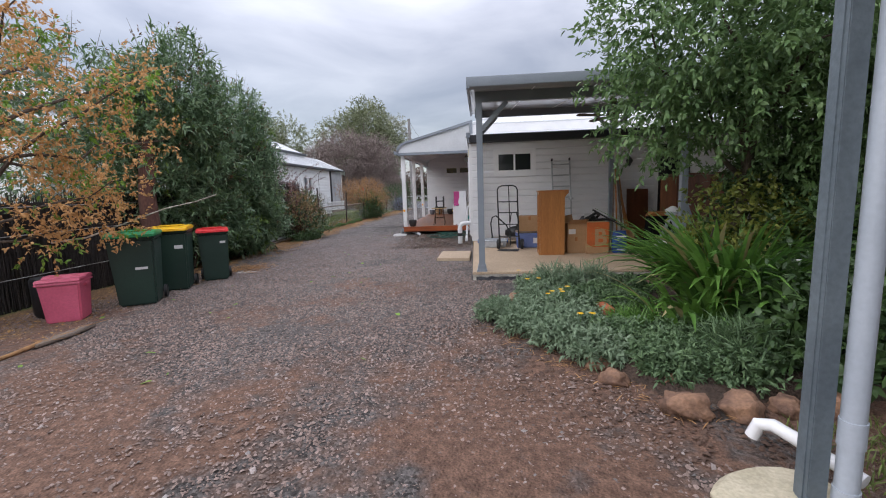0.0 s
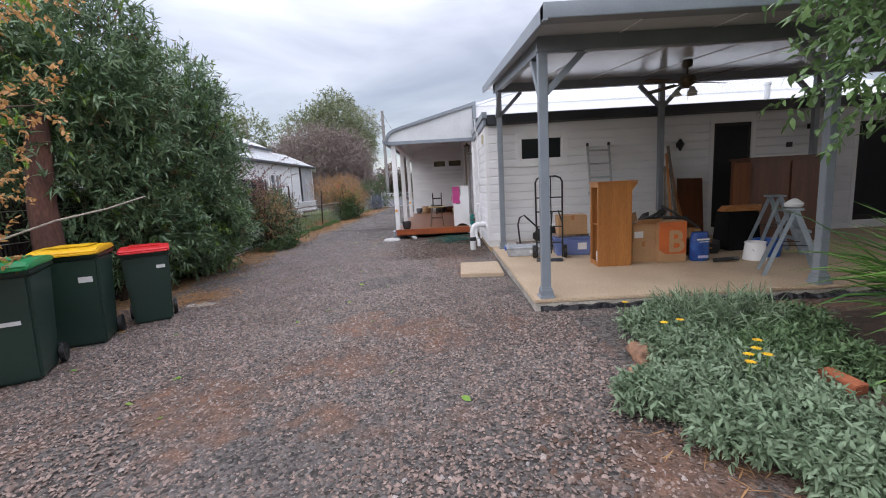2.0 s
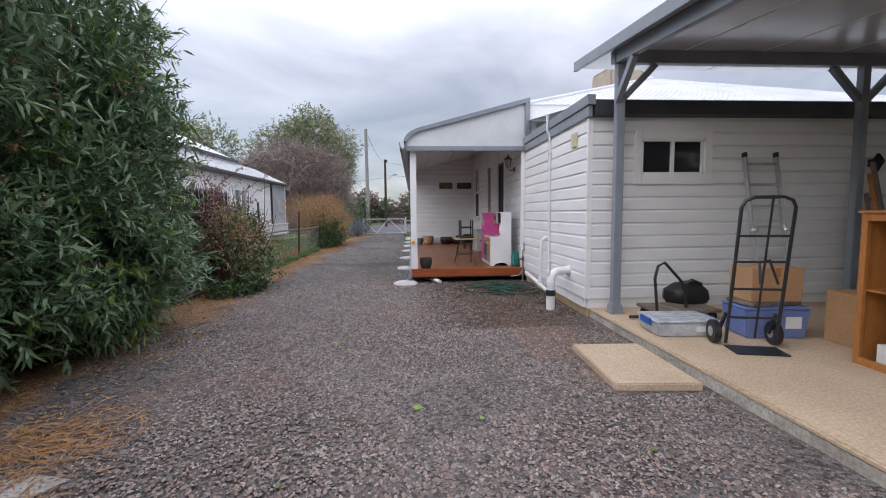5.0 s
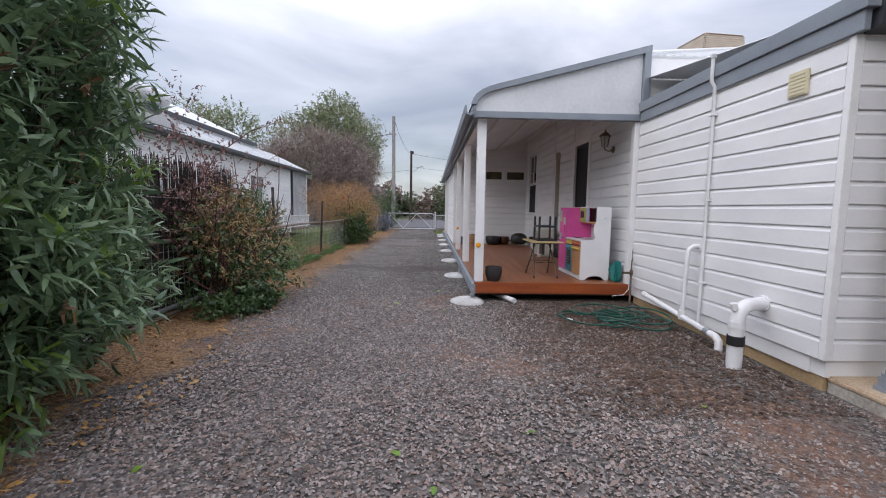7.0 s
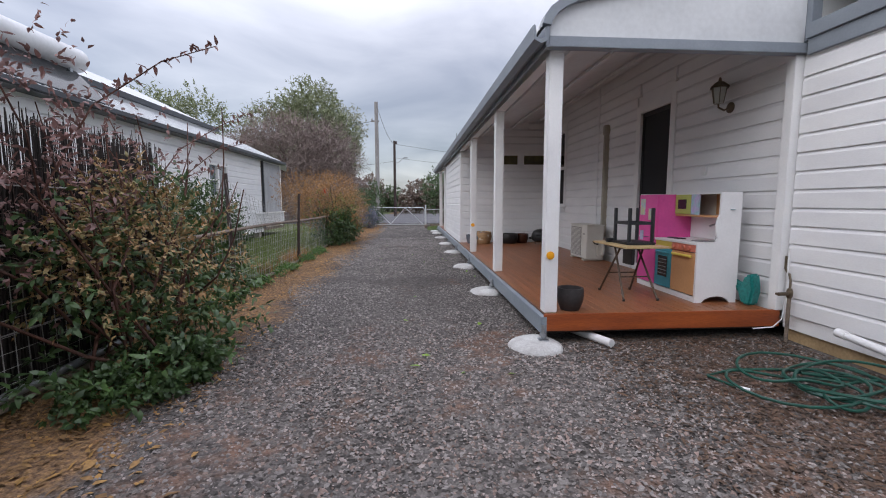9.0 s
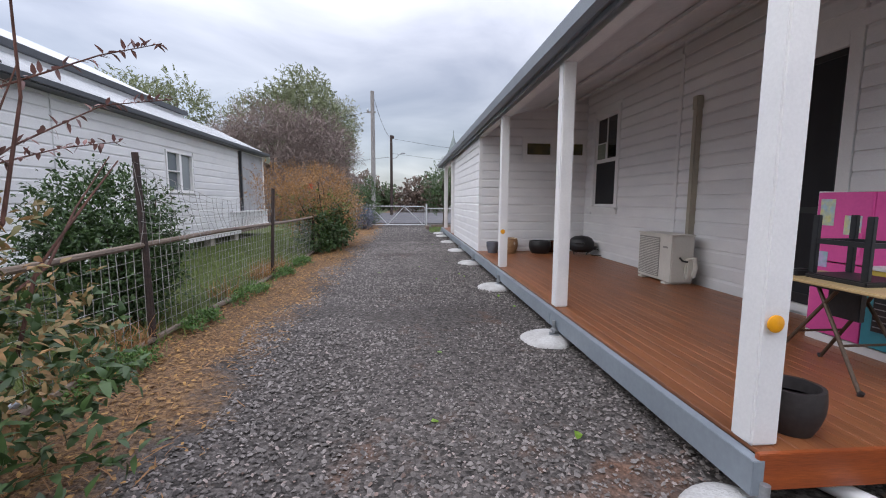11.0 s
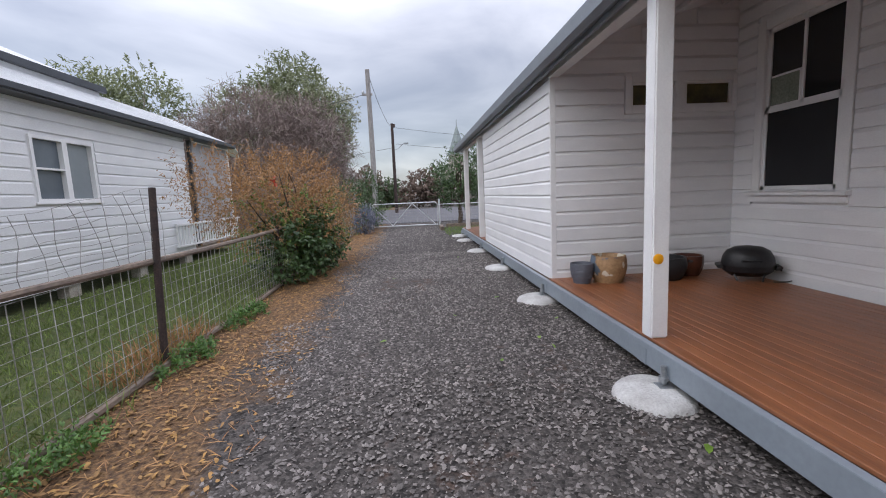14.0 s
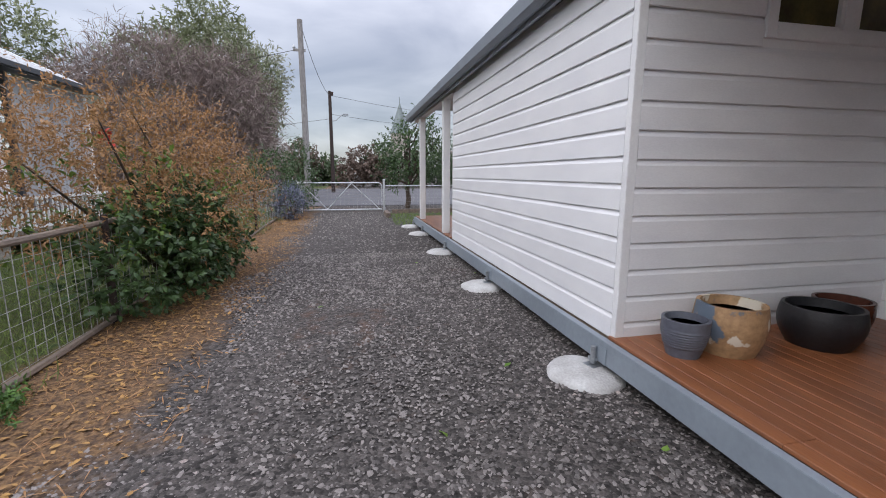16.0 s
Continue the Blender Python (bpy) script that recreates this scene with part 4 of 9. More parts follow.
    Geo().box(NX - 0.05, NX - 0.04, (y0 + y1) / 2 + 0.03, y1 - 0.05, z0 + 0.05, z1 - 0.05).make("pane", NSHEER, win, "pane backed by a pale grey blind")
    Geo().box(NX, NX + 0.05, y0 - 0.05, y1 + 0.05, z0 - 0.03, z0).make("sill", WHITE, win)
    # front verandah: corrugated screen, floor, balustrade
    scr = corrugated(NX + 0.02, 28.25, 0.75, (0, 0, 1), (0, 1, 0), 2.2, 2.0, 0.12, 0.02)
    scr.make("screen", NSCREEN, ob, "grey corrugated blind")
    Geo().box(NX - 0.04, NX + 0.04, 28.12, 28.2, 0.3, 2.98).make("screen_post", CHARCOAL, ob)
    Geo().box(NX - 0.04, NX + 0.04, 30.3, 30.38, 0.3, 2.98).make("verandah_post", WHITE, ob)
    Geo().box(NX - 4, NX + 0.05, 27.9, 30.6, 0.25, 0.35).make("verandah_floor", OLD_TIMBER, ob)
    rail = Geo().box(NX + 0.05, NX + 0.1, 27.0, 30.6, 0.92, 0.97).box(NX + 0.05, NX + 0.1, 27.0, 30.6, 0.42, 0.46)
    rr = rail.make("balustrade", WHITE, ob)
    bal = Geo().box(NX + 0.06, NX + 0.09, 0, 0.03, 0.46, 0.92).mesh("baluster", WHITE)
    for i in range(27):
        piece("baluster", bal, rr, Matrix.Translation((0, 27.02 + i * 0.132, 0)))
    # hot-water cylinder on the roof
    for yy in (17.7, 19.3):
        Geo().box(NX - 0.6, NX - 0.4, yy, yy + 0.06, 3.15, 3.85).make("tank_stand", GALV, ob)
    Geo().tube([(NX - 0.5, 17.3, 4.0), (NX - 0.5, 19.62, 4.02)], 0.22, 20).make("water_cylinder", ROOF_WHITE, ob, "white solar hot-water cylinder", smooth=True)
    Geo().add([(NX + 0.1, 17.4, 3.20), (NX + 0.1, 19.5, 3.20), (NX - 0.45, 19.5, 3.80), (NX - 0.45, 17.4, 3.80), (NX + 0.1, 17.4, 3.14), (NX + 0.1, 19.5, 3.14), (NX - 0.45, 19.5, 3.74), (NX - 0.45, 17.4, 3.74)],
              [(0, 1, 2, 3), (4, 7, 6, 5), (0, 4, 5, 1), (1, 5, 6, 2), (2, 6, 7, 3), (3, 7, 4, 0)]).make("solar_panel", GLASS, ob)
    return ob


NSHEER = mat("blind_behind_glass", (0.26, 0.29, 0.31), (0.21, 0.24, 0.26), scale=1.5, rough=0.15, bump=0, fine_amt=0.02)
# the pane's grey sky reflection is put into its base colour
NGLASS = mat("grey_reflection_glass", (0.13, 0.155, 0.18), (0.10, 0.12, 0.14), scale=1.5, rough=0.12, bump=0, fine_amt=0.02)
NSCREEN = mat("grey_corrugated_screen", (0.42, 0.43, 0.45), (0.32, 0.33, 0.35), scale=2, rough=0.6, fine_amt=0.1)
neighbour()

# ---- side fence: weathered posts, wire mesh, brush screen ----
FX = -6.38


def wire_mesh(y0, y1, z0, z1, x, dy=0.105, dz=0.105, r=0.0021):
    g = Geo()
    for i in range(int((y1 - y0) / dy)):
        y = y0 + i * dy
        wob = 0.008 * math.sin(i * 1.7)
        g.beam((x + wob, y, z0), (x + 0.012 * math.sin(i * 0.9), y + 0.006 * math.sin(i * 2.3), z1), r * 2, r * 2, (0, 1, 0))
    n = int((z1 - z0) / dz)
    for j in range(n + 1):
        z = z0 + (z1 - z0) * j / n
        m = int((y1 - y0) / 0.6)
        pts = [(x + 0.01 * math.sin(k * 1.3 + j), y0 + (y1 - y0) * k / m, z + 0.008 * math.sin(k * 2.1 + j * 1.1)) for k in range(m + 1)]
        g.tube(pts, r, 4)
    return g


def fence():
    ob = thing("wire_fence", pose(0, 0, 0), "rusty wire mesh fence with a timber rail and steel posts", "fence")
    wire_mesh(9.5, 33.4, 0.05, 0.9, FX).make("wire_mesh", GALV_DARK, ob)
    wire_mesh(9.5, 15.6, 0.98, 1.58, FX + 0.01).make("upper_mesh", RUST, ob)
    Geo().tube([(FX + 0.06, 9.5, 0.13), (FX + 0.07, 12.8, 0.12), (FX + 0.06, 15.6, 0.13)], 0.03, 10).make("bottom_pipe", GALV, ob, "grey pipe along the fence foot", smooth=True)
    # limp taller netting tied between the two high posts
    net = Geo()
    def net_point(u, v):
        y = 16.9 + 3.85 * u
        sag = 0.22 * 4 * u * (1 - u)
        z = 0.93 + (0.72 - sag - 0.12 * u + 0.03 * math.sin(9 * u)) * v
        return (FX + 0.03 - 0.10 * v * math.sin(3.14 * u) + 0.03 * math.sin(7 * u + 3 * v), y + 0.08 * v * math.sin(5 * u), z)
    for i in range(27):
        net.tube([net_point(i / 26 + 0.008 * math.sin(2.1 * i + k), k / 5) for k in range(6)], 0.0022, 4)
    for j in range(1, 8):
        net.tube([net_point(k / 24, j / 7 + 0.02 * math.sin(1.7 * k + j)) for k in range(25)], 0.0022, 4)
    net.make("netting", GALV_DARK, ob, "sagging wire netting above the rail")
    rail = Geo()
    ys = [9.5 + i * 1.5 for i in range(17)]
    pts = [(FX + 0.02 + 0.012 * math.sin(i * 2.1), y, 0.93 + 0.018 * math.sin(i * 1.3)) for i, y in enumerate(ys)]
    rail.tube(pts, 0.026, 7).make("top_rail", OLD_TIMBER, ob, smooth=True)
    bot = [(FX + 0.05 + 0.02 * math.sin(i * 1.1), y, 0.045 + 0.015 * math.sin(i * 2.7)) for i, y in enumerate(ys)]
    Geo().tube(bot, 0.028, 6).make("bottom_rail", OLD_TIMBER, ob, smooth=True)
    for y, h, lean in ((9.6, 1.2, 0.02), (11.2, 1.3, -0.06), (12.72, 1.5, -0.05), (13.02, 1.85, 0.02), (14.3, 1.3, 0.0), (17.0, 1.75, -0.03), (20.55, 1.54, 0.05), (23.9, 1.0, 0.01), (27.0, 1.0, 0.0), (30.2, 1.0, 0.0)):
        p = Geo().tube([(FX + 0.03, y, -0.05), (FX + 0.03 + lean * 0.4, y + lean * 0.5, h * 0.5), (FX + 0.03 + lean, y + lean, h)], 0.033, 8, 0.028)
        p.make("post", RUST, ob, smooth=True)
    Geo().tube([(FX + 0.03, 33.4, -0.05), (FX + 0.03, 33.4, 1.02)], 0.03, 10).make("post", GALV, ob, "galvanised end post", smooth=True)
    return ob


GALV_DARK = mat("aged_wire", (0.46, 0.46, 0.45), (0.24, 0.23, 0.22), scale=4, rough=0.6, metal=0.3, bump=0)
fence()


def brush_fence():
    ob = thing("brush_fence", pose(0, 0, 0), "dark grey brushwood screen behind the wire fence", "fence")
    rs = np.random.RandomState(7)
    g = Geo()
    n = 2600
    V, F = [], []
    for i in range(n):
        y = 2.5 + 13.1 * rs.random()
        top = 1.62 + 0.30 * max(0, min(1, (y - 9) / 3)) + 0.09 * rs.normal() * 0.6
        x = FX - 0.12 - 0.09 * rs.random()
        lx, ly = rs.normal() * 0.03, rs.normal() * 0.05
        r = 0.005 + 0.006 * rs.random()
        k = len(V)
        for j in range(3):
            an = j * 2.1
            V.append((x + r * math.cos(an), y + r * math.sin(an), 0))
        for j in range(3):
            an = j * 2.1
            V.append((x + lx + 0.4 * r * math.cos(an), y + ly + 0.4 * r * math.sin(an), top))
        for j in range(3):
            F.append((k + j, k + (j + 1) % 3, k + 3 + (j + 1) % 3, k + 3 + j))
    me = quick_mesh("brush", np.array(V), np.array(F), TWIG)
    b = new("brush", me)
    b.parent = ob
    Geo().box(FX - 0.24, FX - 0.215, 2.5, 15.6, 0.02, 1.52).make("backing", TWIG, ob)
    for z in (0.45, 1.05, 1.45):
        Geo().tube([(FX - 0.09, 2.5, z), (FX - 0.09, 9, z + 0.02), (FX - 0.09, 15.6, z)], 0.006, 5).make("tie_wire", GALV_DARK, ob)
    return ob


brush_fence()

# ---- plants ----
OLEANDER = mat("oleander_leaf", (0.25, 0.355, 0.19), (0.055, 0.115, 0.06), scale=1.5, fine=12, rough=0.36, bump=0, island=0.75, fine_amt=0.12, leaf=0.22)
OLEANDER_YOUNG = mat("young_leaf", (0.16, 0.24, 0.04), (0.09, 0.17, 0.03), scale=2, fine=12, rough=0.4, bump=0, island=0.7, leaf=0.3)
DRY_TIP = mat("dry_flower_head", (0.20, 0.115, 0.055), (0.12, 0.075, 0.045), scale=2, fine=12, rough=0.8, bump=0, island=0.7, leaf=0.2)
ASH = mat("ash_leaf", (0.20, 0.31, 0.115), (0.08, 0.155, 0.06), scale=1.5, fine=12, rough=0.45, bump=0, island=0.75, leaf=0.3)
AUTUMN = mat("autumn_leaf", (0.64, 0.37, 0.15), (0.46, 0.25, 0.10), scale=2, fine=12, rough=0.6, bump=0, island=0.8, leaf=0.35)
LIME = mat("lime_leaf", (0.22, 0.36, 0.05), (0.12, 0.24, 0.035), scale=2, fine=12, rough=0.5, bump=0, island=0.8, leaf=0.35)
BROWN_LEAF = mat("red_brown_leaf", (0.42, 0.235, 0.11), (0.19, 0.19, 0.08), scale=2, fine=12, rough=0.65, bump=0, island=0.85, leaf=0.2)
PURPLE_LEAF = mat("purple_leaf", (0.27, 0.14, 0.125), (0.14, 0.085, 0.08), scale=2, fine=12, rough=0.55, bump=0, island=0.8, leaf=0.2)
RUST_LEAF = mat("rust_orange_leaf", (0.46, 0.255, 0.11), (0.25, 0.15, 0.07), scale=1.5, fine=12, rough=0.7, bump=0, island=0.8, leaf=0.25)
DARK_LEAF = mat("dark_green_leaf", (0.085, 0.15, 0.045), (0.03, 0.062, 0.024), scale=2, fine=12, rough=0.42, bump=0, island=0.75, leaf=0.2)
SILVER = mat("silver_leaf", (0.26, 0.34, 0.22), (0.10, 0.16, 0.085), scale=2.5, fine=14, rough=0.7, bump=0, island=0.75, leaf=0.2)
FLAX = mat("strap_leaf", (0.19, 0.36, 0.07), (0.05, 0.13, 0.03), scale=2, fine=10, rough=0.4, bump=0, island=0.8, leaf=0.25)
GUM = mat("gum_leaf", (0.29, 0.32, 0.185), (0.16, 0.19, 0.105), scale=0.4, fine=4, rough=0.6, bump=0, island=0.7, leaf=0.2)
GUM_GREY = mat("grey_gum_leaf", (0.42, 0.43, 0.33), (0.26, 0.28, 0.20), scale=0.4, fine=4, rough=0.6, bump=0, island=0.7, leaf=0.2)
CASUARINA = mat("brown_needle", (0.31, 0.245, 0.225), (0.20, 0.16, 0.15), scale=0.4, fine=4, rough=0.8, bump=0, island=0.7, leaf=0.1)
PALE_BARK = mat("pale_bark", (0.42, 0.37, 0.31), (0.26, 0.22, 0.19), scale=3, fine=20, rough=0.85, bump=0.4, stretch=(1, 1, 0.3))
GRASS = mat("grass_blade", (0.19, 0.25, 0.06), (0.11, 0.155, 0.04), scale=0.8, fine=10, rough=0.6, bump=0, island=0.7, leaf=0.25)
LAWN_BRIGHT = mat("bright_grass", (0.17, 0.26, 0.05), (0.11, 0.18, 0.04), scale=0.8, fine=10, rough=0.6, bump=0, island=0.7, leaf=0.25)
STRAW = mat("dry_straw", (0.42, 0.24, 0.10), (0.24, 0.12, 0.055), scale=2, fine=14, rough=0.8, bump=0, island=0.85, leaf=0.1)
YELLOW = mat("yellow_petal", (0.85, 0.55, 0.02), (0.80, 0.42, 0.02), rough=0.6, bump=0, leaf=0.2)


def plant(name, x, y, label, category="shrub", group=""):
    return thing(name, pose(x, y, 0), label, category, group)


def local(blobs, x, y):
    return [(b[0] - x, b[1] - y, *b[2:]) for b in blobs]


def oleander(x, y, blobs, seed, n):
    ob = plant("oleander", x, y, "tall dense oleander shrub with narrow dark green leaves", "shrub", "oleander hedge")
    rs = np.random.RandomState(seed)
    lim = []
    for i in range(7):
        an = rs.random() * 6.28
        tip = (0.9 * math.cos(an), 0.9 * math.sin(an), 2.2 + rs.random())
        lim.append((wander(rs, (0.15 * math.cos(an), 0.15 * math.sin(an), -0.05), tip, 5, 0.07), 0.035 + 0.03 * rs.random(), 0.012))
    limbs(ob, BARK, lim, "stem")
    B = local(blobs, x, y)
    foliage("crown", ob, OLEANDER, B, int(n * 1.2), 11, 0.14, 0.028, 0.30, seed, 0.35, 0.40, 0.72, 1.5, 0.2)
    tagged(foliage("young_growth", ob, OLEANDER_YOUNG, B, n // 14, 9, 0.12, 0.024, 0.25, seed + 50, 0.6, 0.9, 0.8, 0.6), kind="stuff")
    tagged(foliage("dry_tip_growth", ob, DRY_TIP, [(b[0], b[1], b[2] + 0.1, b[3], b[4], b[5]) for b in B], n // 12, 8, 0.06, 0.02, 0.22, seed + 90, 0.9, 0.92, 0.3, 0.7), kind="stuff")
    # bare twigs carrying the outer sprays
    P, D = blob_points(rs, B, 160, 0.8, 0.0)
    tw = Geo()
    for p, d in zip(P, D):
        q = p + (d + np.array([0, 0, 0.8])) * 0.28
        tw.tube([tuple(p - d * 0.25), tuple(p), tuple(q)], 0.006, 4, 0.002)
    tagged(tw.make("twig_growth", BARK, ob), kind="stuff")
    return ob


oleander(-6.3, 8.6, [(-6.3, 8.7, 2.2, 1.05, 1.25, 1.75), (-6.0, 8.5, 3.3, 0.9, 1.1, 1.3), (-6.1, 9.2, 1.1, 0.85, 0.9, 0.9)], 11, 2600)
oleander(-6.1, 10.5, [(-6.1, 10.4, 2.0, 1.1, 1.2, 1.7), (-6.2, 10.8, 3.1, 0.95, 1.0, 1.1), (-5.9, 10.4, 0.9, 0.9, 1.0, 0.75)], 12, 2600)
oleander(-6.5, 11.5, [(-6.5, 11.5, 1.8, 0.85, 0.65, 1.3), (-6.0, 11.25, 0.9, 0.65, 0.6, 0.7)], 13, 1100)
oleander(-7.4, 9.6, [(-7.6, 9.6, 2.6, 1.2, 1.8, 1.9), (-7.4, 7.4, 2.6, 1.1, 1.3, 1.8)], 14, 1600)


def autumn_tree():
    x, y = -5.55, 4.1
    ob = plant("autumn_tree", x, y, "small tree with thin branches and sparse orange autumn leaves", "tree")
    rs = np.random.RandomState(21)
    Geo().tube([(0, 0, -0.05), (0.03, 0.02, 0.8), (-0.03, 0.05, 1.6), (0.05, 0.1, 2.3)], 0.11, 10, 0.07).make("trunk", BARK, ob, smooth=True)
    paths = []
    for a, b, r in (((0, 0.05, 1.5), (1.5, 0.9, 2.9), 0.03), ((0, 0.1, 1.9), (1.3, 1.6, 2.3), 0.028), ((0, 0.1, 2.2), (1.0, 1.9, 3.3), 0.03), ((0, 0, 1.0), (0.9, 1.2, 1.2), 0.02),
                    ((0, 0.1, 2.3), (-0.4, 1.8, 3.9), 0.035), ((0, 0, 1.2), (1.1, 0.9, 1.75), 0.02), ((0, 0.1, 2.3), (0.6, 0.6, 3.8), 0.03), ((0, 0.1, 2.0), (0.4, 1.9, 1.7), 0.022)):
        paths.append((wander(rs, a, b, 6, 0.05), r, 0.006))
    limbs(ob, BARK, paths, "branch")
    pts = [p for pth, _, _ in paths for p in pth[2:]]
    foliage("crown", ob, AUTUMN, [(p[0], p[1], p[2], 0.34, 0.34, 0.26) for p in pts], 760, 13, 0.046, 0.024, 0.24, 22, 0.1, 0.1, 0.45, 1.6)
    foliage("green_leaves", ob, LIME, [(p[0], p[1], p[2] - 0.1, 0.3, 0.3, 0.2) for p in pts[::2]], 170, 11, 0.065, 0.028, 0.2, 23, 0.1, 0.1, 0.4, 1.6)
    Geo().tube(wander(rs, (0.15, 0.9, 1.0), (1.35, 2.6, 1.55), 6, 0.04), 0.012, 6, 0.007).make("long_twig", PALE_BARK, ob, smooth=True)


autumn_tree()


def brown_shrub():
    x, y = -5.95, 14.35
    ob = plant("brown_shrub", x, y, "straggly shrub with red-brown dying leaves against the fence", "shrub")
    rs = np.random.RandomState(31)
    lim = [(wander(rs, (rs.normal() * 0.1, rs.normal() * 0.3, 0), (rs.normal() * 0.45, rs.normal() * 0.9, 1.3 + rs.random() * 0.9), 5, 0.07), 0.014, 0.004) for i in range(26)]
    limbs(ob, BARK_RED, lim, "stem")
    foliage("crown", ob, BROWN_LEAF, [(0, 0.0, 0.85, 0.6, 0.95, 0.6), (-0.1, 0.0, 1.2, 0.4, 0.55, 0.4)], 560, 9, 0.046, 0.020, 0.20, 32, 0.3, 0.25, 0.35, 1.4)
    foliage("green_leaves", ob, DARK_LEAF, [(0.2, -0.25, 0.28, 0.62, 0.95, 0.30), (0, 0.4, 0.5, 0.6, 0.7, 0.4), (-0.1, 0.3, 1.1, 0.4, 0.5, 0.45), (-0.1, -0.6, 0.9, 0.3, 0.3, 0.4)], 400, 9, 0.075, 0.032, 0.2, 33, 0.3, 0.3, 0.3, 1.4)
    foliage("purple_sprays", ob, PURPLE_LEAF, [(-0.3, -0.75, 1.75, 0.4, 0.4, 0.5), (-0.3, -0.6, 2.45, 0.15, 0.2, 0.45), (-0.1, -0.1, 1.7, 0.3, 0.4, 0.4), (-0.2, -0.6, 1.2, 0.25, 0.25, 0.5)], 190, 10, 0.05, 0.022, 0.3, 34, 0.5, 0.3, 0.3, 1.4)
    # long arching sprays
    for arch in ([(-0.3, -0.6, 1.4), (0.0, -0.5, 2.0), (0.4, -0.35, 2.35), (0.75, -0.25, 2.5)], [(-0.2, 0.5, 1.2), (-0.3, 1.3, 1.65), (-0.2, 1.9, 2.0), (0.05, 2.35, 2.15)],
                 [(-0.3, 0.4, 1.2), (-0.45, 1.2, 1.5), (-0.5, 1.9, 1.7), (-0.35, 2.3, 1.8)], [(-0.3, 0.4, 1.3), (-0.25, 1.1, 1.9), (0.0, 1.6, 2.25), (0.2, 1.95, 2.45)]):
        Geo().tube(arch, 0.008, 5, 0.003).make("long_branch", BARK_RED, ob)
        A = np.array(arch)
        T = np.linspace(0.25, 1, 44) * 2.999
        k = T.astype(int)
        P = A[k] + (A[k + 1] - A[k]) * (T - k)[:, None]
        me = leaf_mesh("branch_leaves", P, rs.normal(size=(44, 3)) + np.array([0.5, 0, 0.5]), np.tile([0, 0, 1.0], (44, 1)), 0.075, 0.028, PURPLE_LEAF)
        o = new("branch_leaves", me)
        o.parent = ob


brown_shrub()


def leafy(name, x, y, blobs, material, n, per, ln, wd, label, seed, category="shrub", group="", bark=BARK, stems=8, twig=0.25, gap=0.3, shell=0.4, h=0.8, freq=1.2, up=0.3):
    ob = plant(name, x, y, label, category, group)
    rs = np.random.RandomState(seed)
    B = local(blobs, x, y)
    lim = []
    for i in range(stems):
        b = B[i % len(B)]
        tip = (b[0] + rs.normal() * b[3] * 0.4, b[1] + rs.normal() * b[4] * 0.4, b[2] + b[5] * h * rs.random())
        lim.append((wander(rs, (rs.normal() * 0.06, rs.normal() * 0.06, -0.04), tip, 5, 0.05), 0.02 + 0.006 * tip[2], 0.006))
    limbs(ob, bark, lim, "stem")
    foliage("crown", ob, material, B, n, per, ln, wd, twig, seed, up, shell, gap, freq)
    return ob


leafy("garden_shrub", -7.3, 17.9, [(-7.25, 17.9, 0.85, 0.6, 0.65, 0.75), (-7.1, 17.6, 0.6, 0.55, 0.6, 0.5)], DARK_LEAF, 2300, 10, 0.052, 0.022, "dense green garden shrub behind the wire fence", 41)
rust = leafy("rust_shrub", -6.35, 25.4, [(-6.6, 25.2, 1.4, 0.95, 1.3, 0.85), (-6.0, 26.4, 1.1, 0.6, 1.1, 0.7), (-6.7, 24.0, 1.35, 0.75, 0.8, 0.7), (-7.1, 23.9, 1.6, 0.7, 0.7, 0.55), (-6.3, 25.6, 1.75, 0.6, 0.9, 0.5), (-5.9, 25.2, 1.0, 0.5, 0.9, 0.6)], RUST_LEAF, 2500, 12, 0.045, 0.014, "sprawling rust-orange climber over the fence", 42, twig=0.3, gap=0.2, shell=0.3)
foliage("green_base", rust, DARK_LEAF, [(0.1, -1.0, 0.5, 0.55, 0.95, 0.5), (0.25, 0.2, 0.45, 0.45, 0.9, 0.4), (0.1, -0.3, 0.8, 0.55, 0.9, 0.45)], 950, 9, 0.075, 0.04, 0.2, 43, 0.3, 0.4, 0.3)
for i, (a, b) in enumerate((((-0.2, -0.6, 1.4), (-0.9, -1.6, 2.3)), ((0, 0, 1.5), (0.6, 0.2, 2.0)), ((-0.3, -0.2, 1.6), (0.4, -1.2, 1.9)), ((-0.2, -0.8, 1.5), (0.3, -1.7, 2.05)))):
    Geo().tube(wander(np.random.RandomState(60 + i), a, b, 6, 0.05), 0.009, 5, 0.003).make("runner", PALE_BARK, rust)
foliage("green_sprays", rust, OLEANDER_YOUNG, [(-0.2, -0.4, 1.0, 0.9, 1.4, 0.6), (0.2, 0.8, 0.9, 0.5, 0.9, 0.5)], 260, 9, 0.06, 0.028, 0.25, 47, 0.3, 0.5, 0.3)
rs9 = np.random.RandomState(77)
Pf = np.array([(-0.15, -0.9, 1.72)]) + rs9.normal(size=(16, 3)) * 0.03
RED = mat("red_petal", (0.62, 0.06, 0.03), rough=0.6, bump=0)
o9 = new("flower", leaf_mesh("flower", Pf, rs9.normal(size=(16, 3)), np.tile([0, 0, 1.0], (16, 1)), 0.07, 0.04, RED))
o9.parent = rust
leafy("corner_shrub", -6.6, 34.2, [(-6.7, 34.3, 1.1, 0.9, 0.9, 1.0), (-5.9, 35.6, 1.2, 0.5, 0.7, 1.3)], DARK_LEAF, 800, 9, 0.09, 0.03, "green bushy shrub beside the gate post", 44)
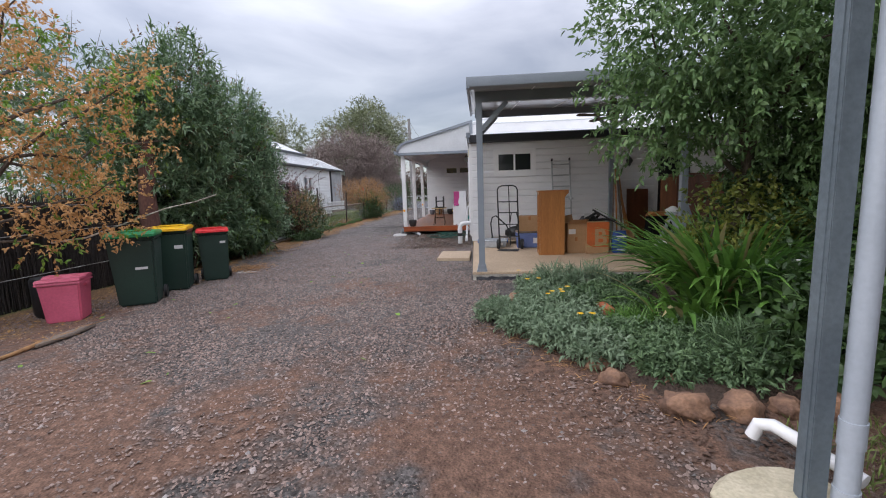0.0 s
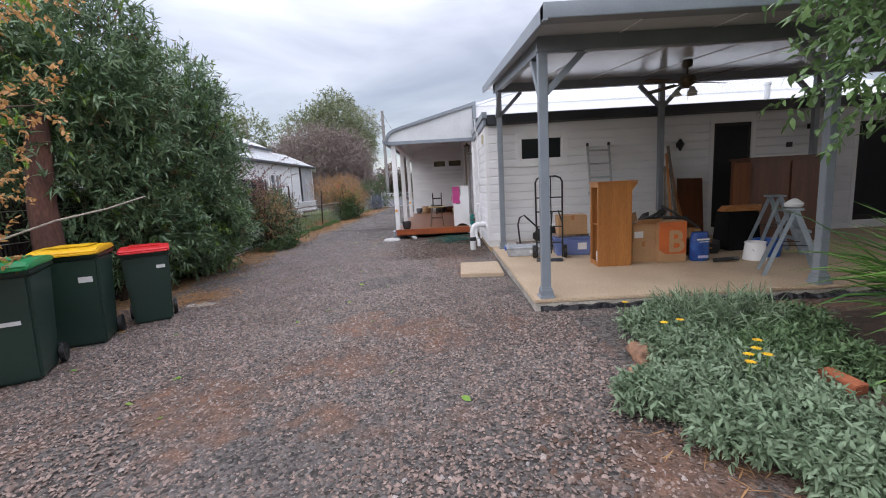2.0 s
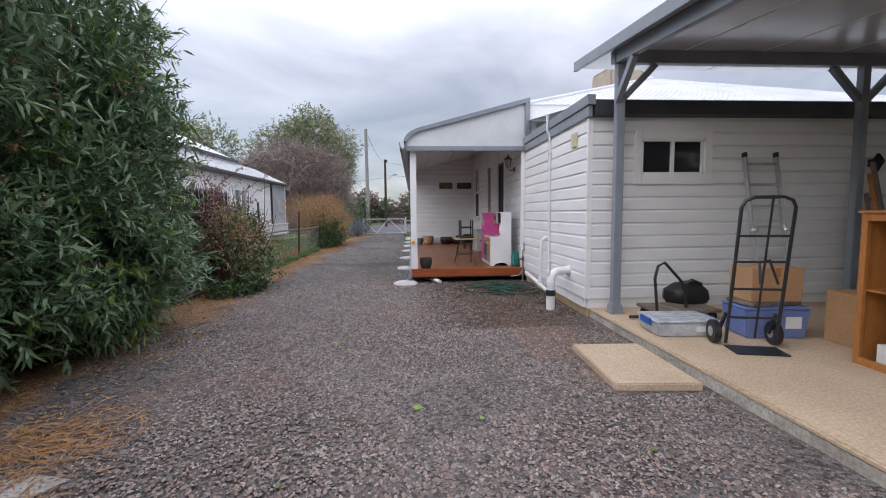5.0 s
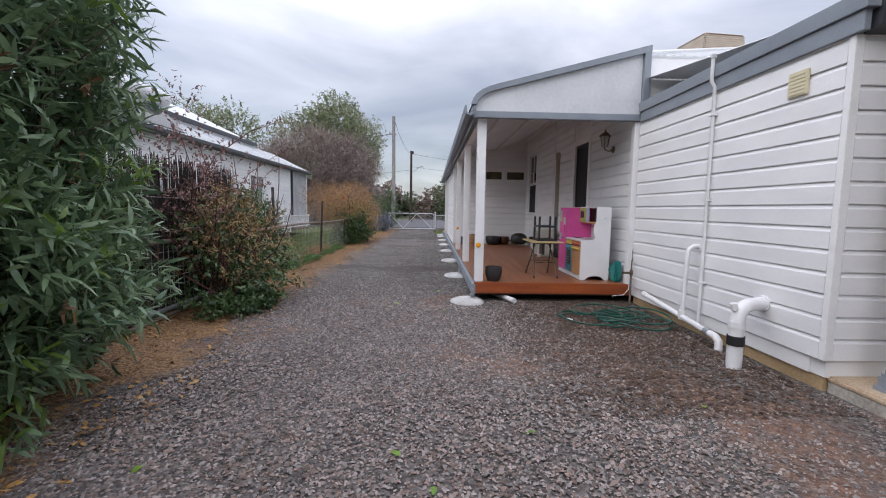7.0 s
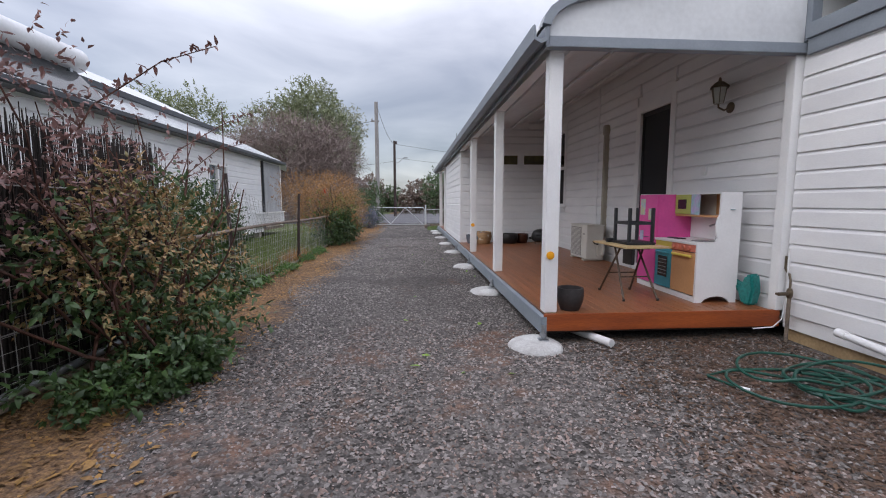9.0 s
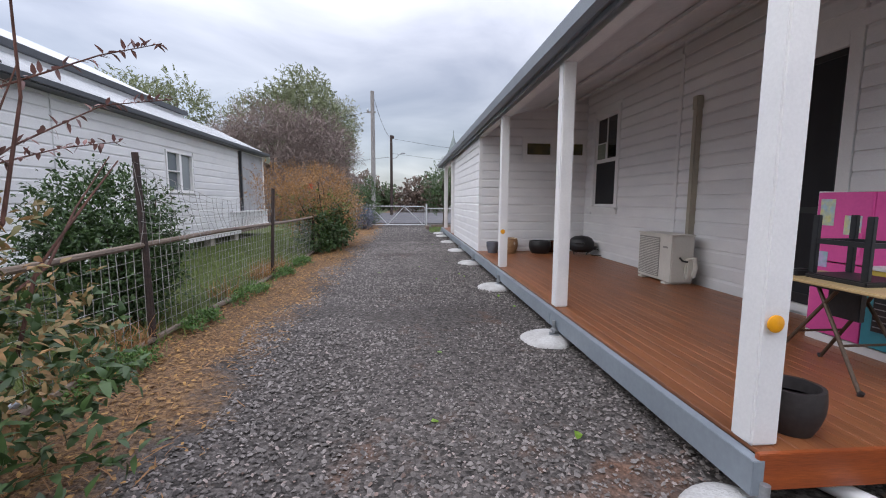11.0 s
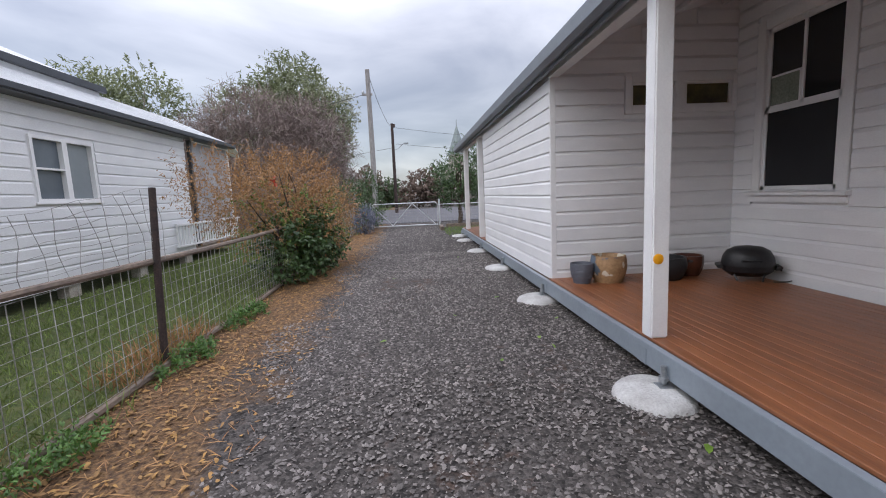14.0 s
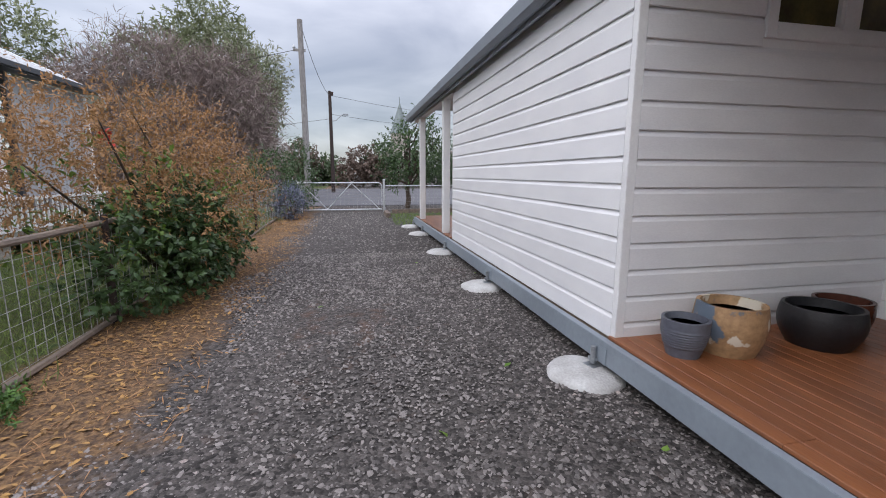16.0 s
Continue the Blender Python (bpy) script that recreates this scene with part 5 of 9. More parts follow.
LAV = mat("grey_purple_leaf", (0.17, 0.17, 0.28), (0.10, 0.13, 0.13), scale=4, rough=0.7, bump=0, island=0.8, leaf=0.15)
leafy("lavender_bush", -5.95, 33.2, [(-5.95, 33.2, 0.5, 0.35, 0.45, 0.5)], LAV, 320, 9, 0.07, 0.02, "grey-purple flowering bush at the fence end", 45)


def ash_tree():
    x, y = 3.0, 5.1
    ob = plant("ash_tree", x, y, "leafy green tree with drooping feathery leaves over the bed", "tree")
    rs = np.random.RandomState(51)
    Geo().tube([(0, 0, -0.05), (-0.04, 0.02, 0.9), (0.02, -0.03, 1.7), (-0.02, 0, 2.6)], 0.075, 10, 0.05).make("trunk", BARK, ob, smooth=True)
    tips = [(-1.2, -0.4, 3.0), (-0.7, -0.9, 3.4), (0.6, -0.8, 3.5), (0.9, 0.5, 3.6), (-0.6, 0.6, 3.6), (-1.0, 0.2, 2.4), (0.1, -1.1, 2.7)]
    limbs(ob, BARK, [(wander(rs, (0, 0, 1.5 + 0.12 * i), t, 5, 0.07), 0.03, 0.008) for i, t in enumerate(tips)], "branch")
    B = [(-0.8, -0.35, 3.0, 0.95, 0.95, 1.0), (-0.2, -0.6, 3.3, 1.1, 0.9, 1.1), (0.8, -0.2, 3.2, 1.2, 1.1, 1.1), (-1.0, -0.1, 2.2, 0.5, 0.55, 0.5), (0.2, -0.3, 2.35, 1.0, 0.7, 0.45), (1.4, -0.3, 2.2, 0.9, 0.8, 0.8), (2.0, 0.3, 3.0, 1.1, 1.0, 1.2), (1.6, 0.0, 1.3, 0.9, 0.7, 0.6), (0.7, 0.1, 1.75, 0.9, 0.6, 0.5), (1.7, 0.2, 2.0, 0.8, 0.6, 0.6)]
    foliage("crown", ob, ASH, B + [(1.0, 0.0, 2.3, 0.9, 0.6, 0.7)], 5200, 12, 0.078, 0.030, 0.34, 52, -0.25, 0.3, 0.2, 1.2)


ash_tree()


def strap_clump(x, y, n, h, seed, label, spread=1.0):
    ob = plant("strap_leaf_plant", x, y, label, "plant")
    rs = np.random.RandomState(seed)
    V, F = [], []
    for i in range(n):
        an = rs.random() * 6.283
        r0 = 0.28 * rs.random() ** 0.5 * spread
        ln = h * (0.6 + 0.6 * rs.random())
        out = (0.22 + 0.62 * rs.random()) * spread
        w = 0.024 + 0.018 * rs.random()
        bx, by = r0 * math.cos(an + rs.normal() * 0.7), r0 * math.sin(an + rs.normal() * 0.7)
        droop = 0.4 + 0.8 * rs.random()
        k = len(V)
        m = 6
        for j in range(m + 1):
            t = j / m
            rad = out * (t ** 1.3) * ln
            z = ln * (t - droop * 0.55 * t ** 2.6)
            ww = w * (1 - 0.25 * t - 0.7 * t ** 4)
            cx, cy = bx + rad * math.cos(an), by + rad * math.sin(an)
            V.append((cx - ww * math.sin(an), cy + ww * math.cos(an), max(0.01, z)))
            V.append((cx, cy, max(0.005, z - ww * 0.5)))
            V.append((cx + ww * math.sin(an), cy - ww * math.cos(an), max(0.01, z)))
        for j in range(m):
            a = k + j * 3
            F += [(a, a + 1, a + 4, a + 3), (a + 1, a + 2, a + 5, a + 4)]
    V, F = np.array(V), np.array(F)
    cut = int(n * 0.93)
    for nm, f, m_ in (("leaves", F[:cut * 12], FLAX), ("dry_leaves", F[cut * 12:], DRY_STRAP)):
        used = np.unique(f)
        o = new(nm, quick_mesh(nm, V[used], np.searchsorted(used, f), m_, True))
        o.parent = ob
    return ob


DRY_STRAP = mat("dry_strap_leaf", (0.42, 0.36, 0.18), (0.26, 0.20, 0.10), scale=2, fine=10, rough=0.7, bump=0, island=0.8, leaf=0.2)
strap_clump(2.58, 4.5, 900, 1.4, 61, "large clump of long arching strap leaves")
strap_clump(3.05, 3.95, 360, 1.05, 62, "clump of dark green strap leaves beside the tree")
strap_clump(2.1, 4.2, 110, 0.8, 63, "smaller tuft of strap leaves near the patio")


def gum(x, y, h, blobs, material, n, label, seed, ln=0.35, wd=0.10, per=9, name="gum_tree", bark=PALE_BARK, gap=0.45, freq=0.28, twig=0.9, category="tree"):
    ob = plant(name, x, y, label, category)
    rs = np.random.RandomState(seed)
    Geo().tube(wander(rs, (0, 0, -0.1), (rs.normal() * 0.4, rs.normal() * 0.4, h * 0.6), 5, 0.12), 0.03 * h, 9, 0.014 * h).make("trunk", bark, ob, smooth=True)
    B = local(blobs, x, y)
    limbs(ob, bark, [(wander(rs, (0, 0, h * (0.25 + 0.3 * rs.random())), (b[0], b[1], b[2] + b[5] * 0.5), 5, 0.15), 0.012 * h, 0.02) for b in B for q in range(2)], "branch")
    foliage("crown", ob, material, B, n, per, ln, wd, twig, seed, 0.1, 0.35, gap, freq)
    return ob


gum(-14.0, 53, 12.5, [(-16.5, 53, 7.5, 3.0, 2.5, 3.2), (-13.2, 53, 9.3, 2.6, 2.3, 3.2), (-10.8, 53, 6.3, 1.9, 2, 3.2), (-14.5, 52, 5.0, 4.0, 2, 2.5), (-11.6, 53, 3.6, 1.8, 1.5, 2.0)], GUM, 3400, "tall spreading gum tree with ragged crown", 71, 0.30, 0.10)
gum(-12.5, 58, 13.5, [(-13.2, 58, 10.6, 1.8, 1.5, 2.2), (-15.8, 58, 10.2, 1.6, 1.5, 2.0), (-10.6, 58, 9.0, 1.5, 1.2, 2.2), (-12.2, 58, 7, 2.4, 1.5, 2.4)], GUM_GREY, 1500, "pale grey gum tree behind the darker one", 72, 0.30, 0.09)
gum(-12.3, 42, 7, [(-13.0, 42, 3.8, 3.4, 2.0, 3.2), (-9.8, 42, 3.6, 2.0, 1.8, 2.8), (-15.5, 42, 3.0, 1.9, 1.6, 2.6), (-11.2, 41.5, 2.0, 3.6, 1.6, 1.8)], CASUARINA, 5200, "broad brown-grey feathery tree by the street", 73, 0.6, 0.026, 11, "feathery_tree", BARK, 0.1, 0.3, 0.9)
gum(-21.5, 44, 9.5, [(-22.5, 44, 7.0, 2.6, 2, 2.3), (-19.3, 44, 7.0, 1.9, 1.7, 2.3), (-21, 44, 4.5, 3.4, 2, 2.5), (-25.5, 44, 6, 2.4, 2, 2.6)], GUM, 2800, "green tree rising behind the cottage roof", 74, 0.24, 0.08)
gum(-27, 30, 9.5, [(-27, 30, 6.5, 3.0, 2.6, 2.8), (-23.5, 34, 6.2, 2.2, 2, 2.4)], GUM, 1700, "green tree behind the cottage", 75, 0.2, 0.07)


def far_trees():
    rs = random.Random(9)
    for i in range(22):
        x = -34 + i * 3.4 + rs.uniform(-0.8, 0.8)
        y = 66 + rs.uniform(0, 8)
        h = rs.uniform(3.0, 5.4)
        m = rs.choice([FAR_LEAF, FAR_LEAF, GUM, FAR_BROWN])
        gum(x, y, h, [(x, y, h * 0.62, 1.9, 1.7, h * 0.42), (x + 1.2, y + 0.4, h * 0.4, 1.6, 1.4, h * 0.36), (x - 1.1, y, h * 0.36, 1.5, 1.3, h * 0.33)], m, 380, "bushy street tree across the road", 100 + i, 0.34, 0.16, 9, "street_tree", BARK, 0.2, 0.3, 0.5)


FAR_LEAF = mat("far_green_leaf", (0.13, 0.18, 0.085), (0.07, 0.11, 0.06), scale=0.4, fine=4, rough=0.6, bump=0, island=0.7, leaf=0.2)
FAR_BROWN = mat("far_brown_leaf", (0.22, 0.16, 0.13), (0.15, 0.11, 0.09), scale=0.4, fine=4, rough=0.7, bump=0, island=0.7, leaf=0.1)
far_trees()
gum(-1.9, 37.0, 3.8, [(-1.9, 37.0, 2.2, 1.15, 0.9, 1.2), (-1.4, 37.0, 3.1, 0.7, 0.6, 0.8), (-2.3, 36.9, 1.5, 0.7, 0.6, 0.6), (-0.8, 37.1, 2.2, 0.9, 0.7, 1.0)], DARK_LEAF, 620, "young leafy tree beside the gate", 76, 0.11, 0.05, 9, "young_tree", BARK, 0.4, 0.9, 0.35)


# ---- doors and windows of the house ----
def frame_y(name, x, y0, y1, z0, z1, w, t, parent_label, material=WHITE, depth=0.03):
    """Architrave round an opening in a wall that faces -x."""
    g = Geo().box(x - depth, x, y0 - w, y0, z0, z1 + w).box(x - depth, x, y1, y1 + w, z0, z1 + w).box(x - depth, x, y0, y1, z1, z1 + w)
    return g


def verandah_door():
    y0, y1, z0, z1 = VDOOR
    ob = setting(new("door_1"), "white framed doorway with a black screen door", "door")
    frame_y("frame", SIDE - 0.002, y0, y1, 0.285, z1, 0.12, 0, "").make("door_frame", WHITE, ob, bevel=0.004)
    Geo().box(SIDE - 0.04, SIDE + 0.14, y0 - 0.02, y1 + 0.02, 0.285, z0).make("threshold", WHITE, ob, bevel=0.004)
    leaf = Geo()
    for a, b, c, d in ((y0, y0 + 0.05, z0, z1), (y1 - 0.05, y1, z0, z1), (y0, y1, z1 - 0.06, z1), (y0, y1, z0, z0 + 0.1), (y0, y1, 1.25, 1.31)):
        leaf.box(SIDE + 0.01, SIDE + 0.045, a, b, c, d)
    lf = leaf.make("screen_door", BLACK, ob)
    Geo().box(SIDE + 0.025, SIDE + 0.03, y0 + 0.05, y1 - 0.05, z0 + 0.1, z1 - 0.06).make("mesh_panel", SCREEN, lf)
    Geo().box(SIDE - 0.02, SIDE + 0.01, y0 + 0.03, y0 + 0.05, 1.2, 1.36).make("door_handle", GALV, lf, bevel=0.003)
    for y in (y0 - 0.12, y1 + 0.02):
        Geo().box(SIDE - 0.05, SIDE - 0.002, y, y + 0.06, z1 + 0.26, z1 + 0.44).make("bracket", WHITE, ob, bevel=0.003)


verandah_door()


def rear_door(n, d, label):
    x0, x1, z0, z1 = d
    ob = setting(new("door_%d" % n), label, "door")
    w = 0.085
    Geo().box(x0 - w, x0, REAR - 0.03, REAR - 0.002, 0.285, z1 + w).box(x1, x1 + w, REAR - 0.03, REAR - 0.002, 0.285, z1 + w).box(x0, x1, REAR - 0.03, REAR - 0.002, z1, z1 + w).make("door_frame", WHITE, ob, bevel=0.004)
    leaf = Geo()
    for a, b, c, e in ((x0, x0 + 0.05, z0, z1), (x1 - 0.05, x1, z0, z1), (x0, x1, z1 - 0.06, z1), (x0, x1, z0, z0 + 0.1)):
        leaf.box(a, b, REAR + 0.01, REAR + 0.045, c, e)
    lf = leaf.make("screen_door", BLACK, ob)
    Geo().box(x0 + 0.05, x1 - 0.05, REAR + 0.025, REAR + 0.03, z0 + 0.1, z1 - 0.06).make("mesh_panel", SCREEN, lf)
    Geo().box(x0, x1, REAR - 0.02, REAR + 0.12, 0.26, z0).make("threshold", WHITE, ob)


rear_door(2, BDOOR, "white framed back doorway with a black screen door")
rear_door(3, RDOOR, "white framed side doorway with a dark screen")


def sliding_window():
    x0, x1, z0, z1 = WIN
    ob = setting(new("window_1"), "small white two-pane sliding window in the rear wall", "window")
    Geo().box(x0 - 0.1, x0, REAR - 0.035, REAR - 0.002, z0 - 0.1, z1 + 0.1).box(x1, x1 + 0.1, REAR - 0.035, REAR - 0.002, z0 - 0.1, z1 + 0.1).box(x0, x1, REAR - 0.035, REAR - 0.002, z1, z1 + 0.1).box(x0, x1, REAR - 0.035, REAR - 0.002, z0 - 0.1, z0).make("architrave", WHITE, ob, bevel=0.004)
    xm = (x0 + x1) / 2
    g = Geo().box(x0, x0 + 0.03, REAR - 0.02, REAR + 0.05, z0, z1).box(x1 - 0.03, x1, REAR - 0.02, REAR + 0.05, z0, z1).box(x0, x1, REAR - 0.02, REAR + 0.05, z0, z0 + 0.03).box(x0, x1, REAR - 0.02, REAR + 0.05, z1 - 0.03, z1).box(xm - 0.025, xm + 0.02, REAR - 0.015, REAR + 0.05, z0, z1)
    g.make("window_frame", WHITE, ob)
    for a, b, y in ((x0 + 0.03, xm - 0.02, 0.015), (xm + 0.02, x1 - 0.03, 0.03)):
        Geo().box(a, b, REAR + y, REAR + y + 0.005, z0 + 0.03, z1 - 0.03).make("pane", GLASS, ob)
    Geo().box(x0 - 0.1, x1 + 0.1, REAR - 0.05, REAR - 0.002, z0 - 0.13, z0 - 0.1).make("window_sill", WHITE, ob, bevel=0.004)


sliding_window()
BLIND = mat("pale_green_blind", (0.22, 0.25, 0.20), (0.17, 0.20, 0.16), rough=0.8)
MUSTARD = mat("olive_frosted_glass", (0.13, 0.115, 0.045), (0.05, 0.045, 0.03), scale=3, rough=0.2, bump=0.05, fine_amt=0.1)


def sash_window():
    y0, y1, z0, z1 = HWIN
    ob = setting(new("window_2"), "white double-hung sash window with dark glass", "window")
    zm = z0 + (z1 - z0) * 0.5
    frame_y("a", SIDE - 0.002, y0, y1, z0 - 0.02, z1, 0.11, 0, "").make("architrave", WHITE, ob, bevel=0.004)
    Geo().slab([(SIDE - 0.09, z0 - 0.06), (SIDE - 0.002, z0 - 0.06), (SIDE - 0.002, z0 - 0.01), (SIDE - 0.085, z0 - 0.03)], "y", y0 - 0.15, y1 + 0.15).make("window_sill", WHITE, ob)
    Geo().box(SIDE - 0.045, SIDE - 0.002, y0 - 0.13, y1 + 0.13, z0 - 0.14, z0 - 0.06).make("apron", WHITE, ob, bevel=0.006)
    up = Geo()
    for a, b, c, d in ((y0, y0 + 0.05, zm, z1), (y1 - 0.05, y1, zm, z1), (y0, y1, z1 - 0.05, z1), (y0, y1, zm, zm + 0.045), ((y0 + y1) / 2 - 0.015, (y0 + y1) / 2 + 0.015, zm, z1)):
        up.box(SIDE + 0.005, SIDE + 0.04, a, b, c, d)
    us = up.make("upper_sash", WHITE, ob)
    ym = (y0 + y1) / 2
    Geo().box(SIDE + 0.02, SIDE + 0.025, y0 + 0.05, ym - 0.015, zm + 0.045, z1 - 0.05).make("pane", GLASS, us)
    Geo().box(SIDE + 0.02, SIDE + 0.025, ym + 0.015, y1 - 0.05, zm + 0.045, z1 - 0.05).make("pane", GLASS, us)
    Geo().box(SIDE + 0.006, SIDE + 0.018, ym + 0.02, y1 - 0.06, zm + 0.05, zm + 0.34).make("vent_panel", BLIND, us, "pale green glazed vent")
    g = Geo().box(SIDE + 0.0, SIDE + 0.02, ym + 0.015, ym + 0.035, zm + 0.045, zm + 0.36).box(SIDE, SIDE + 0.02, ym + 0.015, y1 - 0.05, zm + 0.34, zm + 0.36)
    g.make("vent_frame", WHITE, us)
    lo = Geo()
    for a, b, c, d in ((y0, y0 + 0.045, z0, zm), (y1 - 0.045, y1, z0, zm), (y0, y1, z0, z0 + 0.04), (y0, y1, zm - 0.03, zm)):
        lo.box(SIDE - 0.01, SIDE + 0.02, a, b, c, d)
    ls = lo.make("lower_sash", WHITE, ob)
    Geo().box(SIDE + 0.002, SIDE + 0.008, y0 + 0.045, y1 - 0.045, z0 + 0.04, zm - 0.03).make("insect_screen", SCREEN, ls)


sash_window()


def vent_window():
    x0, x1, z0, z1 = VENT
    ob = setting(new("window_3"), "white highlight window with two olive panes", "window")
    Geo().box(x0 - 0.08, x0, EY0 - 0.035, EY0 - 0.002, z0 - 0.08, z1 + 0.08).box(x1, x1 + 0.06, EY0 - 0.035, EY0 - 0.002, z0 - 0.08, z1 + 0.08).box(x0, x1, EY0 - 0.035, EY0 - 0.002, z1, z1 + 0.08).box(x0, x1, EY0 - 0.035, EY0 - 0.002, z0 - 0.08, z0).make("architrave", WHITE, ob, bevel=0.004)
    xm = (x0 + x1) / 2 - 0.02
    g = Geo().box(xm - 0.06, xm + 0.06, EY0 - 0.02, EY0 + 0.05, z0, z1)
    for a, b in ((x0, xm - 0.06), (xm + 0.06, x1)):
        g.box(a, b, EY0 - 0.01, EY0 + 0.05, z0, z0 + 0.025).box(a, b, EY0 - 0.01, EY0 + 0.05, z1 - 0.025, z1).box(a, a + 0.025, EY0 - 0.01, EY0 + 0.05, z0, z1).box(b - 0.025, b, EY0 - 0.01, EY0 + 0.05, z0, z1)
    g.make("window_frame", WHITE, ob)
    for a, b in ((x0, xm - 0.06), (xm + 0.06, x1)):
        Geo().box(a + 0.02, b - 0.02, EY0 + 0.02, EY0 + 0.026, z0 + 0.02, z1 - 0.02).make("pane", MUSTARD, ob)


vent_window()

# ---- pipes and fittings on the side wall ----
GREY_PVC = mat("grey_pvc", (0.50, 0.51, 0.53), (0.44, 0.45, 0.47), rough=0.4, fine_amt=0.05)
CREAM = mat("cream_plastic", (0.66, 0.60, 0.42), (0.58, 0.53, 0.36), rough=0.5, fine_amt=0.05)
BRONZE = mat("old_brass", (0.16, 0.12, 0.08), (0.10, 0.08, 0.06), rough=0.45, metal=0.7, fine_amt=0.2)
HOSE = mat("green_garden_hose", (0.012, 0.085, 0.06), (0.01, 0.055, 0.04), scale=3, rough=0.4, fine_amt=0.15)


def bend(a, b, c, n=5):
    a, b, c = Vector(a), Vector(b), Vector(c)
    return [tuple((1 - t) ** 2 * a + 2 * t * (1 - t) * b + t * t * c) for t in [i / n for i in range(n + 1)]]


def wall_pipes():
    ob = thing("vent_pipe", pose(SIDE - 0.06, 12.79, 0), "thin white vent pipe clipped to the side wall", "pipe")
    Geo().tube([(0, 0, 0.14), (0, 0, 2.7), (-0.04, 0, 2.76), (-0.04, 0, 3.0)], 0.019, 12).make("riser", PVC, ob, smooth=True)
    Geo().tube([(-0.04, 0, 2.99), (-0.04, 0, 3.03)], 0.032, 12).make("cap", GREY_PVC, ob, smooth=True)
    for z in (0.6, 1.5, 2.4):
        Geo().box(-0.03, 0.045, -0.032, 0.032, z, z + 0.02).make("clip", PVC, ob, bevel=0.002)
    ob = thing("waste_pipe", pose(0, 0, 0), "white waste pipe running low along the wall", "pipe")
    x = SIDE - 0.16
    Geo().tube([(x, 13.76, 0.27), (x, 12.40, 0.14)], 0.032, 12).make("run", PVC, ob, smooth=True)
    Geo().tube([(x, 12.42, 0.142), (x, 12.34, 0.135), (x, 12.29, 0.10), (x, 12.28, -0.02)], 0.037, 12).make("elbow", PVC, ob, smooth=True)
    Geo().tube([(x, 13.82, 0.275), (x, 13.74, 0.268)], 0.037, 12).make("end_cap", PVC, ob, smooth=True)
    Geo().tube([(x, 12.93, 0.2), (x + 0.02, 12.93, 0.9), (x + 0.03, 12.93, 0.96), (x + 0.08, 12.93, 1.0), (SIDE + 0.0, 12.93, 1.0)], 0.026, 10).make("branch", PVC, ob, smooth=True)
    Geo().tube([(x, 12.93, 0.16), (x, 12.93, 0.26)], 0.036, 10).make("tee", PVC, ob, smooth=True)
    Geo().tube([(x, 12.50, 0.15), (x, 12.44, 0.144)], 0.042, 10).make("clamp", GALV, ob, smooth=True)
    ob = thing("soil_pipe", pose(SIDE - 0.33, 11.83, 0), "fat white soil pipe with a black rubber coupling", "pipe")
    Geo().tube([(0, 0, -0.03), (0, 0, 0.24)], 0.063, 18).make("lower_pipe", PVC, ob, smooth=True)
    Geo().tube([(0, 0, 0.215), (0, 0, 0.30)], 0.07, 18).make("coupling", BLACK, ob, "black rubber coupling", smooth=True)
    Geo().tube([(0, 0, 0.29), (0, 0, 0.40), *bend((0, 0, 0.42), (0, 0, 0.57), (0.16, 0.05, 0.57)), (0.335, 0.11, 0.57)], 0.06, 18).make("bend", PVC, ob, smooth=True)
    Geo().tube([(0, 0, 0.37), (0, 0, 0.43)], 0.066, 18).make("socket", PVC, ob, smooth=True)
    Geo().tube([(0.27, 0.088, 0.57), (0.335, 0.11, 0.57)], 0.072, 18).make("flange", PVC, ob, smooth=True)
    Geo().tube([(-0.035, -0.01, 0.53), (-0.05, -0.01, 0.59)], 0.028, 10).make("inspection_cap", PVC, ob, smooth=True)
    ob = thing("wall_vent", pose(SIDE - 0.03, 11.75, 2.44), "small cream louvred vent on the side wall", "vent")
    Geo().box(-0.02, 0.0, -0.095, 0.095, -0.10, 0.10).make("plate", CREAM, ob, bevel=0.004)
    for i in range(6):
        Geo().box(-0.025, -0.018, -0.075, 0.075, -0.085 + i * 0.03, -0.068 + i * 0.03).make("louvre", CREAM, ob)
    ob = thing("garden_tap", pose(SIDE - 0.09, 14.36, 0), "weathered brass garden tap on an upright pipe", "tap")
    Geo().tube([(0, 0, -0.03), (0, 0, 0.48)], 0.016, 8).make("standpipe", OLD_TIMBER, ob, smooth=True)
    Geo().tube([(0, 0, 0.44), (0, 0, 0.60), (0.02, 0.04, 0.66), (0.06, 0.1, 0.66), (0.06, 0.13, 0.7), (0.06, 0.13, 0.82)], 0.010, 8).make("riser", BRONZE, ob, smooth=True)
    Geo().tube([(-0.12, -0.01, 0.48), (0.02, 0, 0.48)], 0.017, 10).make("spout", BRONZE, ob, smooth=True)
    Geo().lathe([(0.02, 0.44), (0.026, 0.46), (0.026, 0.50), (0.018, 0.53)], 10).make("tap_body", BRONZE, ob, smooth=True)
    Geo().box(-0.13, -0.10, -0.03, 0.02, 0.47, 0.49).make("handle", BRONZE, ob, bevel=0.003)
    Geo().tube([(0.02, 0.06, 0.9), (0.01, 0.05, 0.4), (0.0, 0.06, 0.22), (-0.05, 0.1, 0.13), (-0.2, 0.16, 0.1)], 0.007, 6).make("cable", PVC, ob, "thin white cable", smooth=True)


wall_pipes()


